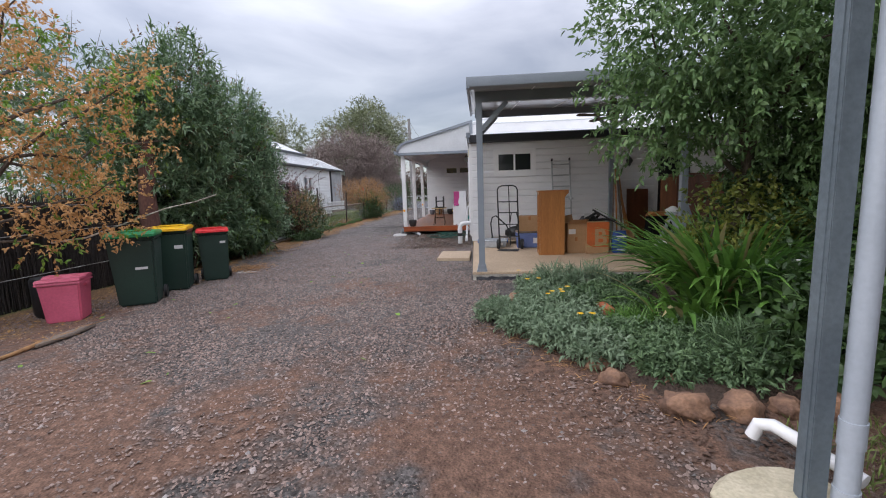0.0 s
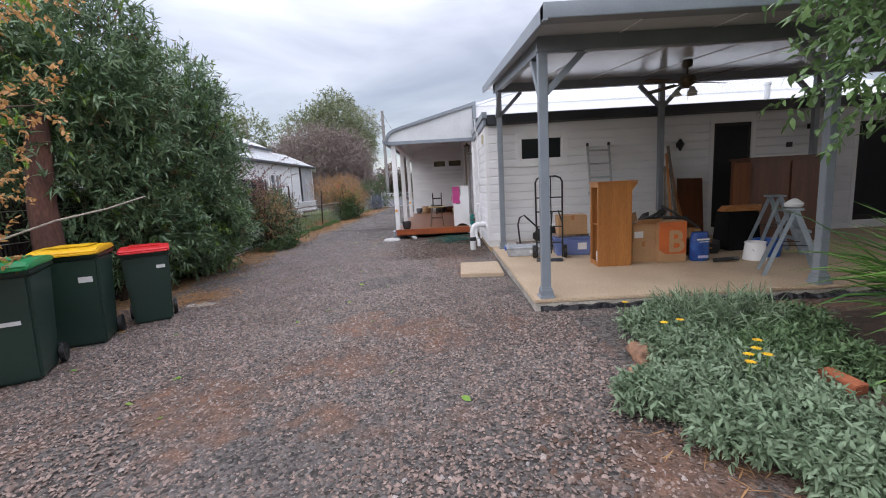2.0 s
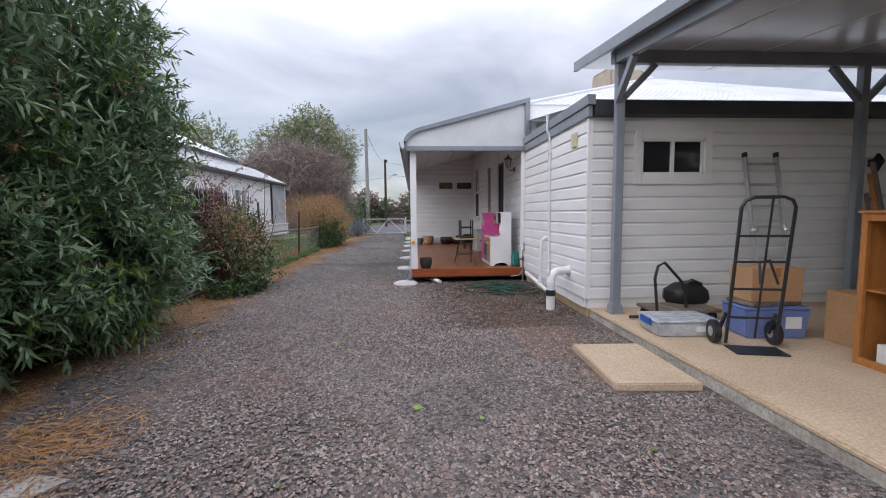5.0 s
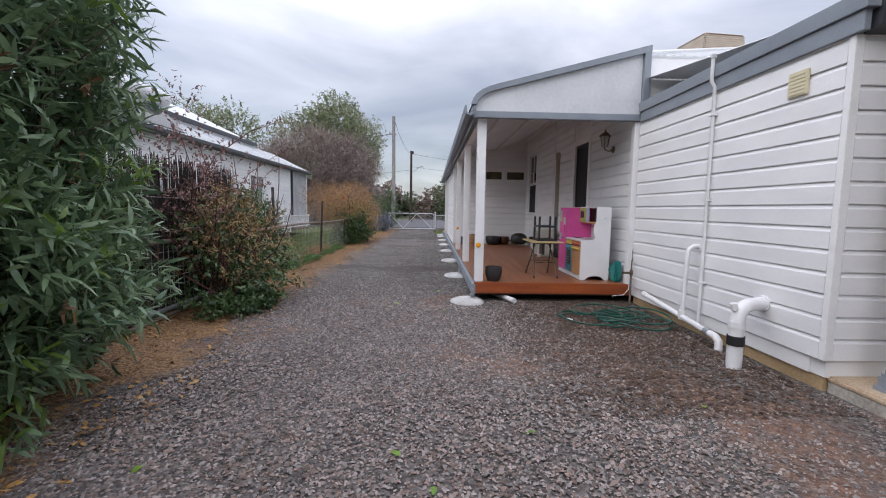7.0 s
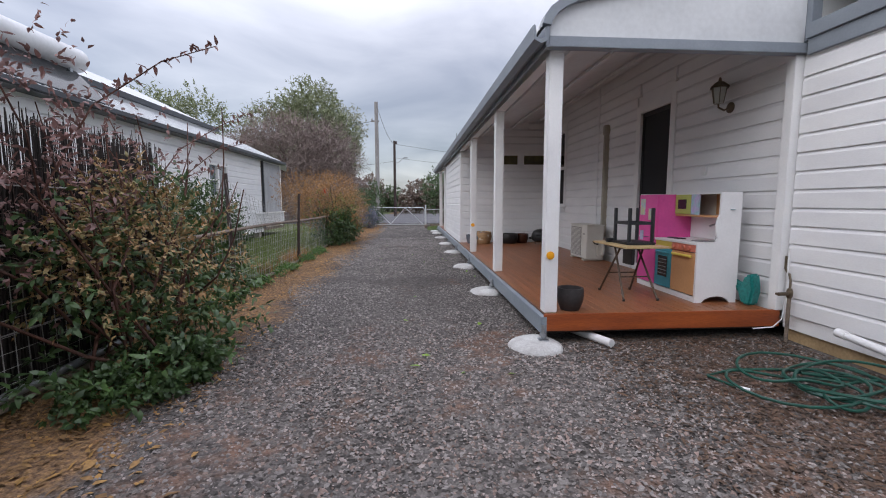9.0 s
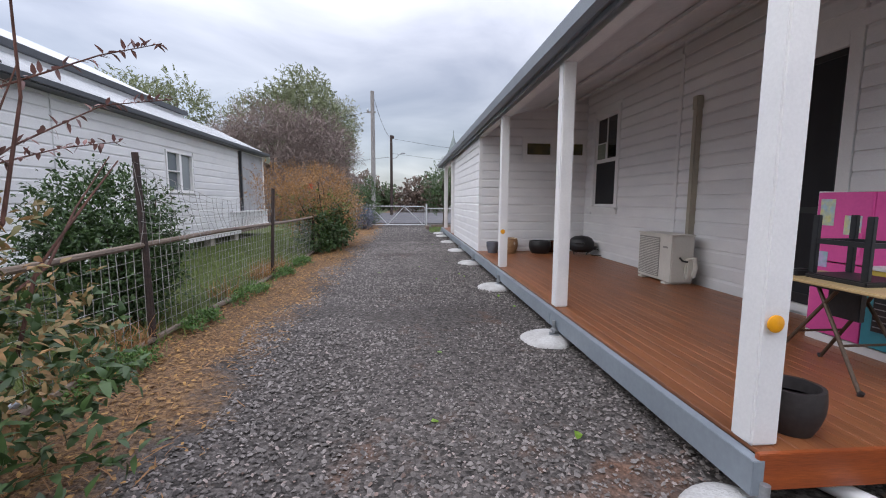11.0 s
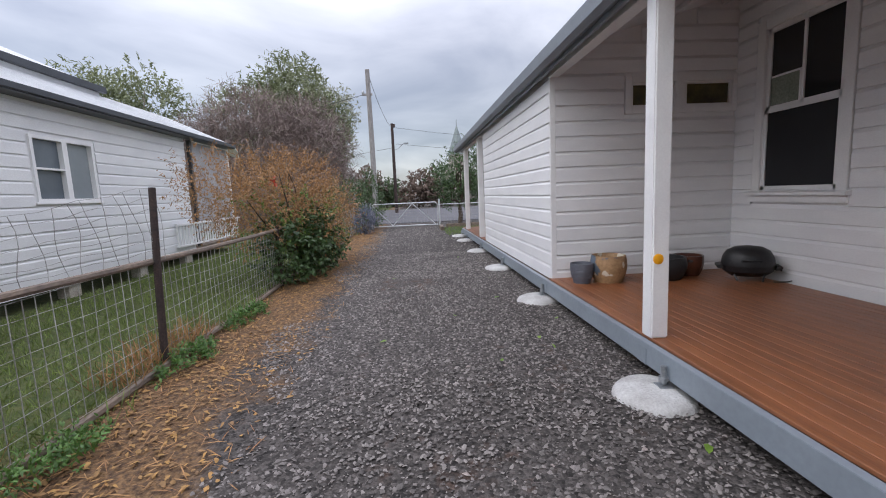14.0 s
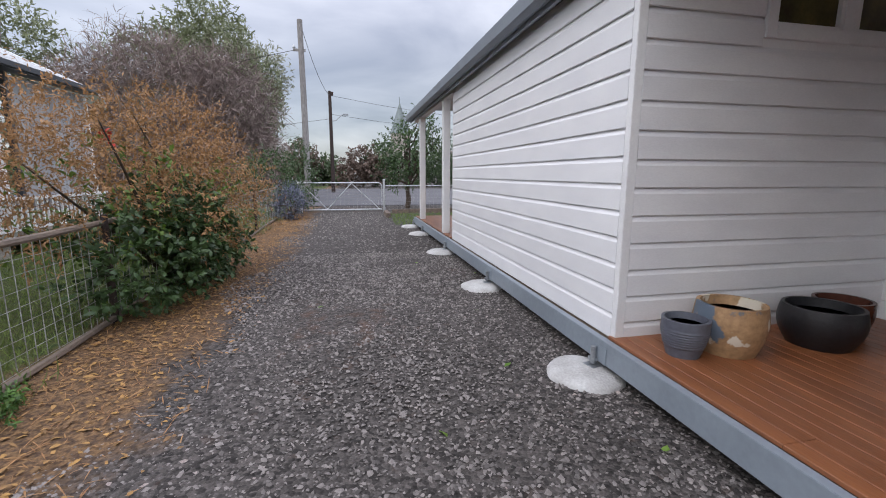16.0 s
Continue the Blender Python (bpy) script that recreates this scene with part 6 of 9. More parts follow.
def garden_hose():
    rs = random.Random(12)
    pts = []
    n = 190
    for i in range(n):
        t = i / n * 2 * math.pi * 7.5
        r = 0.30 + 0.12 * math.sin(i * 0.113) + 0.09 * math.sin(i * 0.29 + 1.0)
        cx, cy = 0.20 * math.sin(i * 0.071 + 0.5), 0.13 * math.cos(i * 0.093)
        pts.append((cx + r * 1.05 * math.cos(t), cy + r * 0.80 * math.sin(t), 0.022 + 0.05 * (0.5 + 0.5 * math.sin(i * 0.53)) + 0.0005 * i))
    pts += [(0.35, 0.1, 0.05), (0.1, 0.42, 0.02), (-0.35, 0.46, 0.02), (-0.62, 0.36, 0.02), (-0.55, 0.15, 0.02)]
    ob = thing("garden_hose", pose(-0.90, 13.28, 0), "loosely coiled dark green garden hose on the gravel", "hose")
    Geo().tube(pts, 0.0105, 7).make("coil", HOSE, ob, smooth=True)
    Geo().tube([(-0.55, 0.15, 0.02), (-0.50, 0.09, 0.022)], 0.014, 8).make("connector", PVC, ob, "white hose connector", smooth=True)
    tagged(Geo().tube([(-2.25, 15.1, 0.05), (-1.93, 14.36, 0.04)], 0.04, 12).make("loose_pipe", PVC, smooth=True), "short white pipe lying under the deck edge", "pipe")


garden_hose()


def cooler():
    ob = thing("evaporative_cooler", pose(5.05, 21.3, 5.45, 0, 0, 6) @ Matrix.Scale(1.4, 4), "beige louvred evaporative cooler on the roof", "cooler")
    TAN = mat("beige_plastic", (0.42, 0.36, 0.29), (0.36, 0.30, 0.24), rough=0.6, fine_amt=0.08)
    Geo().taper(0.7, 0.7, 0.75, 0.75, -0.55, 0.06).make("duct", ROOF_WHITE, ob, bevel=0.01)
    Geo().taper(0.86, 0.86, 0.98, 0.98, 0.02, 0.14).make("tray", TAN, ob, bevel=0.02)
    Geo().taper(0.98, 0.98, 0.88, 0.88, 0.14, 0.70).make("body", TAN, ob, bevel=0.03)
    Geo().taper(0.92, 0.92, 0.84, 0.84, 0.70, 0.75).make("lid", TAN, ob, bevel=0.025)
    for i in range(13):
        z = 0.18 + i * 0.041
        w = 0.985 - (z - 0.14) * 0.18
        g = Geo().taper(w + 0.008, w + 0.008, w, w, z, z + 0.018)
        g.make("louvre", TAN, ob)


cooler()
tagged(Geo().tube([(6.6, 12.6, 2.95), (6.6, 12.6, 3.45)], 0.06, 14).tube([(6.6, 12.6, 3.40), (6.6, 12.6, 3.46)], 0.08, 14).make("roof_vent", ROOF_WHITE, smooth=True), "white round vent pipe on the wing roof", "vent")

# ---- verandah things ----
TOYPINK = mat("pink_laminate", (0.72, 0.10, 0.36), (0.64, 0.08, 0.31), rough=0.45, fine_amt=0.04)
TOYWHITE = mat("white_laminate", (0.80, 0.80, 0.81), (0.75, 0.75, 0.76), rough=0.4, fine_amt=0.02)
TOYTEAL = mat("teal_laminate", (0.06, 0.33, 0.42), (0.05, 0.28, 0.36), rough=0.45, fine_amt=0.04)
TOYORANGE = mat("apricot_laminate", (0.62, 0.34, 0.16), (0.55, 0.29, 0.13), rough=0.5, fine_amt=0.05)
TOYGREEN = mat("lime_laminate", (0.42, 0.46, 0.12), (0.36, 0.40, 0.10), rough=0.5, fine_amt=0.05)
TOYLILAC = mat("patchwork_lilac", (0.50, 0.36, 0.62), (0.30, 0.52, 0.55), scale=12, rough=0.5, fine_amt=0.1)
TOYRED = mat("salmon_laminate", (0.70, 0.22, 0.15), rough=0.5, fine_amt=0.05)
TOYYELLOW = mat("yellow_laminate", (0.72, 0.55, 0.10), rough=0.5, fine_amt=0.05)
STICKER = mat("pale_sticker", (0.62, 0.62, 0.30), (0.40, 0.55, 0.62), scale=22, rough=0.5, fine_amt=0.1)


def toy_kitchen():
    # local frame: x along the front (0 to 1.18), y depth (0 front to 0.48 back), front faces -y
    ob = thing("toy_kitchen", pose(-0.80, 16.06, 0.28, 0, 0, -90), "white play kitchen with pink fridge and teal oven", "toy kitchen")
    end = [(0.0, 0.0), (0.05, 0.0)] + [(0.14 + 0.10 * math.cos(a) + 0.1, 0.07 * math.sin(a)) for a in (3.14, 2.6, 2.0, 1.57, 1.1, 0.5, 0.0)] + [(0.46, 0.0), (0.46, 1.16), (0.22, 1.16), (0.22, 0.90)] + [(0.22 - 0.11 * math.sin(a), 0.79 + 0.11 * math.cos(a)) for a in (0.5, 1.0, 1.57, 2.1)] + [(0.14, 0.66), (0.08, 0.635), (0.0, 0.63)]
    end = [(0.0, 0.0), (0.08, 0.0), (0.11, 0.035), (0.17, 0.06), (0.24, 0.068), (0.31, 0.06), (0.36, 0.035), (0.39, 0.0), (0.46, 0.0), (0.46, 1.16), (0.23, 1.16), (0.23, 0.93), (0.205, 0.88), (0.19, 0.80), (0.20, 0.73), (0.22, 0.68), (0.20, 0.645), (0.0, 0.63)]
    Geo().slab(end, "x", 1.165, 1.19).make("side_panel", TOYWHITE, ob)
    Geo().box(0, 0.018, 0.02, 0.46, 0, 1.16).make("side_panel", TOYWHITE, ob, bevel=0.003)
    Geo().box(0, 1.165, 0.45, 0.462, 0.02, 1.16).make("back_panel", TOYWHITE, ob)
    Geo().box(0.018, 1.165, 0.01, 0.03, 0.0, 0.06).make("plinth", TOYWHITE, ob)
    fr = Geo().box(0.02, 0.42, 0.0, 0.02, 0.07, 0.62).make("fridge_door", TOYPINK, ob, bevel=0.004)
    Geo().box(0.02, 0.42, 0.0, 0.02, 0.63, 1.15).make("freezer_door", TOYPINK, ob, bevel=0.004)
    Geo().box(0.41, 0.425, 0.02, 0.45, 0.06, 1.15).make("divider", TOYPINK, ob)
    Geo().box(0.05, 0.16, -0.004, 0.0, 0.90, 1.10).make("towel", STICKER, ob, "pale patterned tea towel")
    Geo().box(0.24, 0.36, -0.003, 0.0, 0.84, 0.98).make("sticker", STICKER, ob, "yellow and blue sticker")
    Geo().box(0.06, 0.14, -0.003, 0.0, 0.58, 0.70).make("sticker", TOYLILAC, ob)
    Geo().tube([(0.385, -0.03, 0.70), (0.385, -0.03, 0.86)], 0.009, 8).make("handle", TOYPINK, ob, smooth=True)
    Geo().box(0.425, 1.165, -0.015, 0.45, 0.61, 0.635).make("worktop", TOYWHITE, ob, bevel=0.004)
    Geo().box(0.43, 0.75, 0.0, 0.02, 0.53, 0.61).make("control_panel", TOYYELLOW, ob, bevel=0.003)
    Geo().box(0.755, 1.16, 0.0, 0.02, 0.53, 0.61).make("control_panel", TOYRED, ob, bevel=0.003)
    for i in range(4):
        Geo().tube([(0.80 + i * 0.09, 0.0, 0.57), (0.80 + i * 0.09, -0.022, 0.57)], 0.022, 12).make("knob", TOYRED, ob, smooth=True)
    ov = Geo().box(0.43, 0.75, 0.0, 0.02, 0.07, 0.52).make("oven_door", TOYTEAL, ob, bevel=0.004)
    Geo().box(0.50, 0.68, -0.005, 0.0, 0.19, 0.43).make("oven_window", GLASS, ov)
    for i in range(5):
        Geo().box(0.51, 0.67, -0.008, -0.005, 0.22 + i * 0.042, 0.226 + i * 0.042).make("rack_bar", GALV, ov)
    Geo().tube([(0.47, -0.02, 0.475), (0.71, -0.02, 0.475)], 0.012, 8).make("handle", TOYTEAL, ov, smooth=True)
    Geo().box(0.755, 1.16, 0.0, 0.02, 0.07, 0.52).make("cupboard_door", TOYORANGE, ob, bevel=0.004)
    Geo().tube([(0.80, -0.022, 0.485), (1.12, -0.022, 0.485)], 0.015, 8).make("handle", TOYYELLOW, ob, smooth=True)
    Geo().box(0.425, 1.165, 0.23, 0.45, 0.895, 0.915).make("shelf", TOYORANGE, ob, bevel=0.003)
    Geo().box(0.425, 1.165, 0.23, 0.45, 1.145, 1.163).make("top", TOYWHITE, ob, bevel=0.003)
    mw = Geo().box(0.43, 0.72, 0.22, 0.24, 0.92, 1.145).make("microwave_door", TOYGREEN, ob, bevel=0.004)
    Geo().box(0.49, 0.64, 0.214, 0.22, 0.98, 1.09).make("microwave_window", GLASS, mw)
    Geo().box(0.72, 0.85, 0.222, 0.24, 0.92, 1.145).make("microwave_panel", TOYLILAC, ob)
    Geo().box(0.85, 1.16, 0.43, 0.448, 0.92, 1.145).make("shelf_back", TOYORANGE, ob)
    Geo().box(0.425, 1.16, 0.435, 0.448, 0.64, 0.895).make("splashback", TOYWHITE, ob)
    for x in (0.52, 0.66):
        Geo().lathe([(0.06, 0.637), (0.06, 0.645), (0.03, 0.648)], 16, (x, 0.15, 0)).make("hob_ring", BLACK, ob)
    Geo().lathe([(0.11, 0.637), (0.115, 0.642), (0.10, 0.645)], 20, (0.98, 0.2, 0)).make("sink", GALV, ob)
    Geo().tube([(0.98, 0.36, 0.64), (0.98, 0.36, 0.78), (0.98, 0.33, 0.82), (0.98, 0.27, 0.80)], 0.011, 8).make("toy_tap", GALV, ob, smooth=True)
    Geo().lathe([(0.02, 0), (0.024, 0.003)], 14, (1.19, 0.36, 0.98)).make("badge", TOYTEAL, ob)
    return ob


toy_kitchen()
TEAL = mat("teal_plastic", (0.02, 0.22, 0.20), (0.015, 0.17, 0.16), rough=0.4)
tagged(Geo().slab([(0, 0), (0.10, 0), (0.16, 0.14), (0.30, 0.20), (0.29, 0.25), (0.12, 0.19), (0.08, 0.30), (0.0, 0.33), (-0.03, 0.16)], "y", -0.06, 0.06).make("watering_can", TEAL, bevel=0.02), "teal plastic watering can beside the play kitchen", "watering can").matrix_basis = pose(-0.26, 14.72, 0.282, 0, 0, 100)
PLY = mat("pale_varnished_ply", (0.58, 0.43, 0.22), (0.50, 0.36, 0.18), scale=4, fine=40, rough=0.35, fine_amt=0.1, stretch=(6, 1, 1))
STEEL_LEG = mat("brown_steel_tube", (0.10, 0.07, 0.05), rough=0.45, metal=0.4)


def folding_table():
    ob = thing("folding_table", pose(-1.31, 15.3, 0.28), "small folding table with pale top and thin crossed legs", "table")
    Geo().box(-0.25, 0.25, -0.40, 0.40, 0.575, 0.595).make("tabletop", PLY, ob, bevel=0.006)
    Geo().box(-0.15, 0.15, -0.18, 0.18, 0.545, 0.575).make("leg_frame", BLACK_STEEL, ob, bevel=0.004)
    for x in (-0.19, 0.19):
        for s in (-1, 1):
            Geo().tube([(x * 0.7, -s * 0.06, 0.55), (x, s * 0.30, 0.0)], 0.0115, 8).make("leg", STEEL_LEG, ob, smooth=True)
            Geo().tube([(x, s * 0.295, 0.0), (x, s * 0.305, 0.025)], 0.015, 8).make("foot", BLACK, ob, smooth=True)
    for s in (-1, 1):
        Geo().tube([(-0.165, s * 0.15, 0.24), (0.165, s * 0.15, 0.24)], 0.008, 6).make("stretcher", STEEL_LEG, ob, smooth=True)
    Geo().box(-0.02, 0.02, -0.1, 0.1, 0.36, 0.54).make("lock_bar", BLACK_STEEL, ob, bevel=0.004)


folding_table()


def upturned_stool():
    ob = thing("upturned_stool", pose(-1.28, 15.28, 0.875), "black stool standing upside down on the folding table", "stool")
    Geo().box(-0.16, 0.16, -0.19, 0.19, 0.0, 0.03).make("seat", BLACK, ob, bevel=0.008)
    for x in (-0.13, 0.13):
        for y in (-0.16, 0.16):
            Geo().box(x - 0.014, x + 0.014, y - 0.02, y + 0.02, 0.03, 0.40).make("leg", BLACK_STEEL, ob, bevel=0.004)
    for x in (-0.13, 0.13):
        Geo().box(x - 0.01, x + 0.01, -0.14, 0.14, 0.22, 0.25).make("rail", BLACK_STEEL, ob)
    for y in (-0.16, 0.16):
        Geo().box(-0.116, 0.116, y - 0.012, y + 0.012, 0.22, 0.25).make("rail", BLACK_STEEL, ob)
    Geo().box(-0.20, -0.1, 0.2, 0.27, 0.0, 0.045).make("clamp", BLACK, ob, bevel=0.01)


upturned_stool()


def pot(name, x, y, z, prof, material, label, rim=None, n=30, squash=1.0, soil=True):
    ob = thing(name, pose(x, y, z), label, "pot", "")
    Geo().lathe(prof, n, (0, 0, 0), 1.0, squash).make("body", material, ob, smooth=True)
    if soil:
        r = max(p[0] for p in prof[-3:])
        zt = prof[-1][1]
        Geo().lathe([(0.01, zt - 0.001), (prof[-1][0], zt)], n, (0, 0, 0), 1.0, squash).make("soil", SOIL, ob)
    return ob


def pot_profile(r0, r1, h, wall=0.018, belly=0.0, fill=0.06):
    out = [(r0, 0.0)]
    for i in range(1, 7):
        t = i / 6
        out.append((r0 + (r1 - r0) * t + belly * math.sin(math.pi * t), h * t))
    return out + [(r1 - wall, h), (r1 - wall * 1.3, h - fill)]


DARKPOT = mat("dark_charcoal_pot", (0.035, 0.03, 0.03), (0.025, 0.022, 0.023), rough=0.6, fine_amt=0.2)
GREYPOT = mat("ribbed_blue_grey_ceramic", (0.115, 0.125, 0.15), (0.085, 0.09, 0.115), scale=5, rough=0.45, fine_amt=0.15)
IRON = mat("black_cast_iron", (0.016, 0.016, 0.018), (0.010, 0.010, 0.012), rough=0.45, fine_amt=0.3)
GLAZE_RED = mat("red_brown_glaze", (0.10, 0.035, 0.02), (0.06, 0.022, 0.016), rough=0.25, fine_amt=0.15)


def worn_pot_mat():
    """Tan glazed clay with flaking cream and slate-blue areas."""
    m = mat("flaking_tan_pot", (0.40, 0.25, 0.13), (0.30, 0.18, 0.09), scale=5, fine=35, rough=0.6, fine_amt=0.2)
    nt = m.node_tree
    N, L = nt.nodes.new, nt.links.new
    geo = N("ShaderNodeNewGeometry")
    bs = nt.nodes["Principled BSDF"]
    src = bs.inputs["Base Color"].links[0].from_socket
    for sc, lo, col in ((7.0, 0.56, (0.62, 0.56, 0.46)), (5.0, 0.60, (0.10, 0.13, 0.17))):
        n = N("ShaderNodeTexNoise"); n.inputs["Scale"].default_value = sc; n.inputs["Detail"].default_value = 6
        L(geo.outputs["Position"], n.inputs["Vector"])
        r = N("ShaderNodeMapRange"); r.inputs["From Min"].default_value = lo; r.inputs["From Max"].default_value = lo + 0.03
        L(n.outputs["Fac"], r.inputs["Value"])
        x = N("ShaderNodeMix"); x.data_type = "RGBA"; x.inputs["B"].default_value = (*col, 1)
        L(r.outputs["Result"], x.inputs["Factor"]); L(src, x.inputs["A"])
        src = x.outputs["Result"]
    L(src, bs.inputs["Base Color"])
    return m


pot("plant_pot", -2.20, 14.72, 0.28, pot_profile(0.09, 0.125, 0.22, belly=0.02), DARKPOT, "dark round plant pot near the deck corner")
ribbed = []
for i in range(15):
    t = i / 14
    rr = 0.095 + 0.04 * math.sin(min(1, t * 1.15) * 1.45)
    ribbed += [(rr, 0.225 * t), (rr + (0.005 if 3 < i < 11 else 0), 0.225 * t + 0.006)]
pot("ribbed_pot", -2.22, 21.66, 0.28, ribbed + [(0.118, 0.232), (0.112, 0.19)], GREYPOT, "small ribbed blue-grey ceramic pot on the deck")
pot("flaking_pot", -1.90, 21.66, 0.28, pot_profile(0.155, 0.19, 0.31, 0.02, 0.03), worn_pot_mat(), "tan glazed clay pot with flaking paint")
big = pot("cast_iron_pot", -1.23, 21.62, 0.28, pot_profile(0.17, 0.215, 0.26, 0.02, 0.035), IRON, "wide black cast iron cauldron on the deck")
Geo().tube([(0.27, 0.03, 0.20), (0.31, 0.03, 0.19), (0.31, -0.03, 0.19), (0.27, -0.03, 0.20)], 0.014, 8).make("lug_handle", RUST, big, smooth=True)
pot("glazed_pot", -0.86, 21.76, 0.28, pot_profile(0.13, 0.17, 0.24, 0.02, 0.02), GLAZE_RED, "red-brown glazed pot against the end wall")


def barbecue():
    ob = thing("portable_barbecue", pose(-0.47, 21.30, 0.28, 0, 0, -30), "black portable barbecue with domed lid on the deck", "barbecue")
    ob.scale = (0.72, 0.80, 1.0)
    Geo().lathe([(0.24, 0.06), (0.33, 0.11), (0.35, 0.17)], 28, (0, 0, 0), 1.0, 0.72).make("bowl", IRON, ob, smooth=True)
    Geo().lathe([(0.355, 0.17), (0.355, 0.19), (0.335, 0.27), (0.28, 0.335), (0.18, 0.375), (0.03, 0.39)], 28, (0, 0, 0), 1.0, 0.72).make("lid", IRON, ob, smooth=True)
    for s in (-1, 1):
        Geo().slab([(s * 0.33, 0.13), (s * 0.41, 0.14), (s * 0.42, 0.17), (s * 0.34, 0.185)], "y", -0.13, 0.13).make("side_handle", BLACK, ob, bevel=0.006)
        Geo().tube([(s * 0.16, -0.2, 0.02), (s * 0.2, -0.12, 0.1), (s * 0.2, 0.12, 0.1), (s * 0.16, 0.2, 0.02)], 0.013, 8).make("stand", BLACK_STEEL, ob, smooth=True)
    Geo().tube([(-0.12, -0.26, 0.24), (-0.12, -0.295, 0.25), (0.12, -0.295, 0.25), (0.12, -0.26, 0.24)], 0.01, 8).make("lid_handle", BLACK, ob, smooth=True)
    Geo().tube([(0.3, 0.1, 0.1), (0.42, 0.12, 0.12), (0.52, 0.06, 0.06), (0.55, -0.05, 0.014), (0.46, -0.13, 0.012), (0.36, -0.15, 0.012)], 0.008, 7).make("gas_hose", BLACK, ob, smooth=True)
    Geo().tube([(0.36, -0.15, 0.014), (0.30, -0.155, 0.014)], 0.013, 8).make("regulator", BRONZE, ob, smooth=True)


barbecue()
ACW = mat("off_white_steel", (0.62, 0.60, 0.55), (0.56, 0.54, 0.50), rough=0.4, fine_amt=0.03)
ACG = mat("grey_grille", (0.30, 0.29, 0.27), (0.24, 0.23, 0.22), rough=0.5, fine=200, fine_amt=0.3)


def air_conditioner():
    # local frame: x along the face, front faces -y
    ob = thing("air_conditioner", pose(-0.46, 18.51, 0.28, 0, 0, -90), "off-white outdoor air-conditioning unit on the deck", "air conditioner")
    Geo().box(-0.39, 0.39, -0.155, 0.155, 0.03, 0.64).make("casing", ACW, ob, bevel=0.012)
    Geo().box(-0.36, 0.13, -0.162, -0.155, 0.07, 0.60).make("grille", ACG, ob, bevel=0.003)
    for i in range(22):
        Geo().box(-0.355, 0.125, -0.168, -0.162, 0.085 + i * 0.0232, 0.093 + i * 0.0232).make("grille_bar", ACW, ob)
    Geo().box(0.2, 0.3, -0.158, -0.154, 0.47, 0.495).make("badge", ACG, ob)
    Geo().box(-0.4, 0.4, -0.165, 0.165, 0.635, 0.652).make("top_panel", ACW, ob, bevel=0.006)
    for x in (-0.28, 0.28):
        Geo().box(x - 0.05, x + 0.05, -0.18, 0.18, 0, 0.03).make("foot", ACW, ob, bevel=0.003)
    Geo().box(0.388, 0.45, 0.02, 0.14, 0.08, 0.36).make("valve_cover", ACW, ob, bevel=0.02)
    Geo().tube([(0.39, -0.04, 0.36), (0.42, -0.02, 0.32), (0.44, 0.04, 0.31)], 0.013, 8).make("cable", BLACK, ob, smooth=True)
    Geo().tube([(0.43, 0.06, 0.34), (0.49, 0.09, 0.36), (0.51, 0.1, 0.24), (0.47, 0.1, 0.12)], 0.026, 8).make("lagged_pipe", ACW, ob, smooth=True)
    DUCT = mat("beige_duct", (0.40, 0.37, 0.30), (0.34, 0.31, 0.25), rough=0.5, fine_amt=0.05)
    d = thing("pipe_duct", pose(SIDE - 0.05, 18.42, 0), "beige plastic pipe duct running up the wall", "duct")
    Geo().box(-0.045, 0.045, -0.045, 0.045, 0.70, 2.56).make("channel", DUCT, d, bevel=0.012)
    Geo().box(-0.055, 0.05, -0.055, 0.055, 2.56, 2.74).make("wall_cap", DUCT, d, bevel=0.014)


air_conditioner()


def coach_lamp():
    ob = thing("wall_lantern", pose(SIDE - 0.02, 15.38, 2.40), "old bronze coach lantern on the verandah wall", "wall lamp")
    LG = mat("frosted_lamp_glass", (0.45, 0.44, 0.40), rough=0.25, fine_amt=0.05)
    Geo().lathe([(0.06, 0), (0.06, 0.01), (0.04, 0.025), (0.015, 0.035)], 16).mesh
    g = Geo().lathe([(0.06, 0), (0.06, 0.012), (0.04, 0.025), (0.012, 0.035)], 16)
    g.v = [(-z, y, x) for x, y, z in g.v]
    g.make("back_plate", BRONZE, ob, smooth=True)
    Geo().tube([(-0.02, 0, 0), (-0.08, 0, -0.03), (-0.15, 0, 0.0), (-0.15, 0, 0.04)], 0.010, 8).make("arm", BRONZE, ob, smooth=True)
    Geo().lathe([(0.045, 0.04), (0.05, 0.05), (0.075, 0.21)], 6, (-0.15, 0, 0)).make("glass", LG, ob)
    Geo().lathe([(0.105, 0.21), (0.10, 0.225), (0.05, 0.27), (0.02, 0.285), (0.012, 0.32), (0.004, 0.33)], 6, (-0.15, 0, 0)).make("cap", BRONZE, ob)
    bars = Geo()
    for i in range(6):
        an = i * math.pi / 3
        Geo().tube([(-0.15 + 0.051 * math.cos(an), 0.051 * math.sin(an), 0.045), (-0.15 + 0.078 * math.cos(an), 0.078 * math.sin(an), 0.212)], 0.005, 5).make("bar", BRONZE, ob)
    tagged(Geo().box(-0.03, 0, -0.045, 0.045, -0.05, 0.05).make("switch_box", TOYWHITE, bevel=0.006), "small white outdoor switch box on the wall", "switch").matrix_basis = pose(SIDE - 0.015, 15.75, 1.72)


coach_lamp()
DISC = mat("amber_reflector", (0.85, 0.38, 0.01), (0.78, 0.33, 0.01), rough=0.3, fine_amt=0.05)


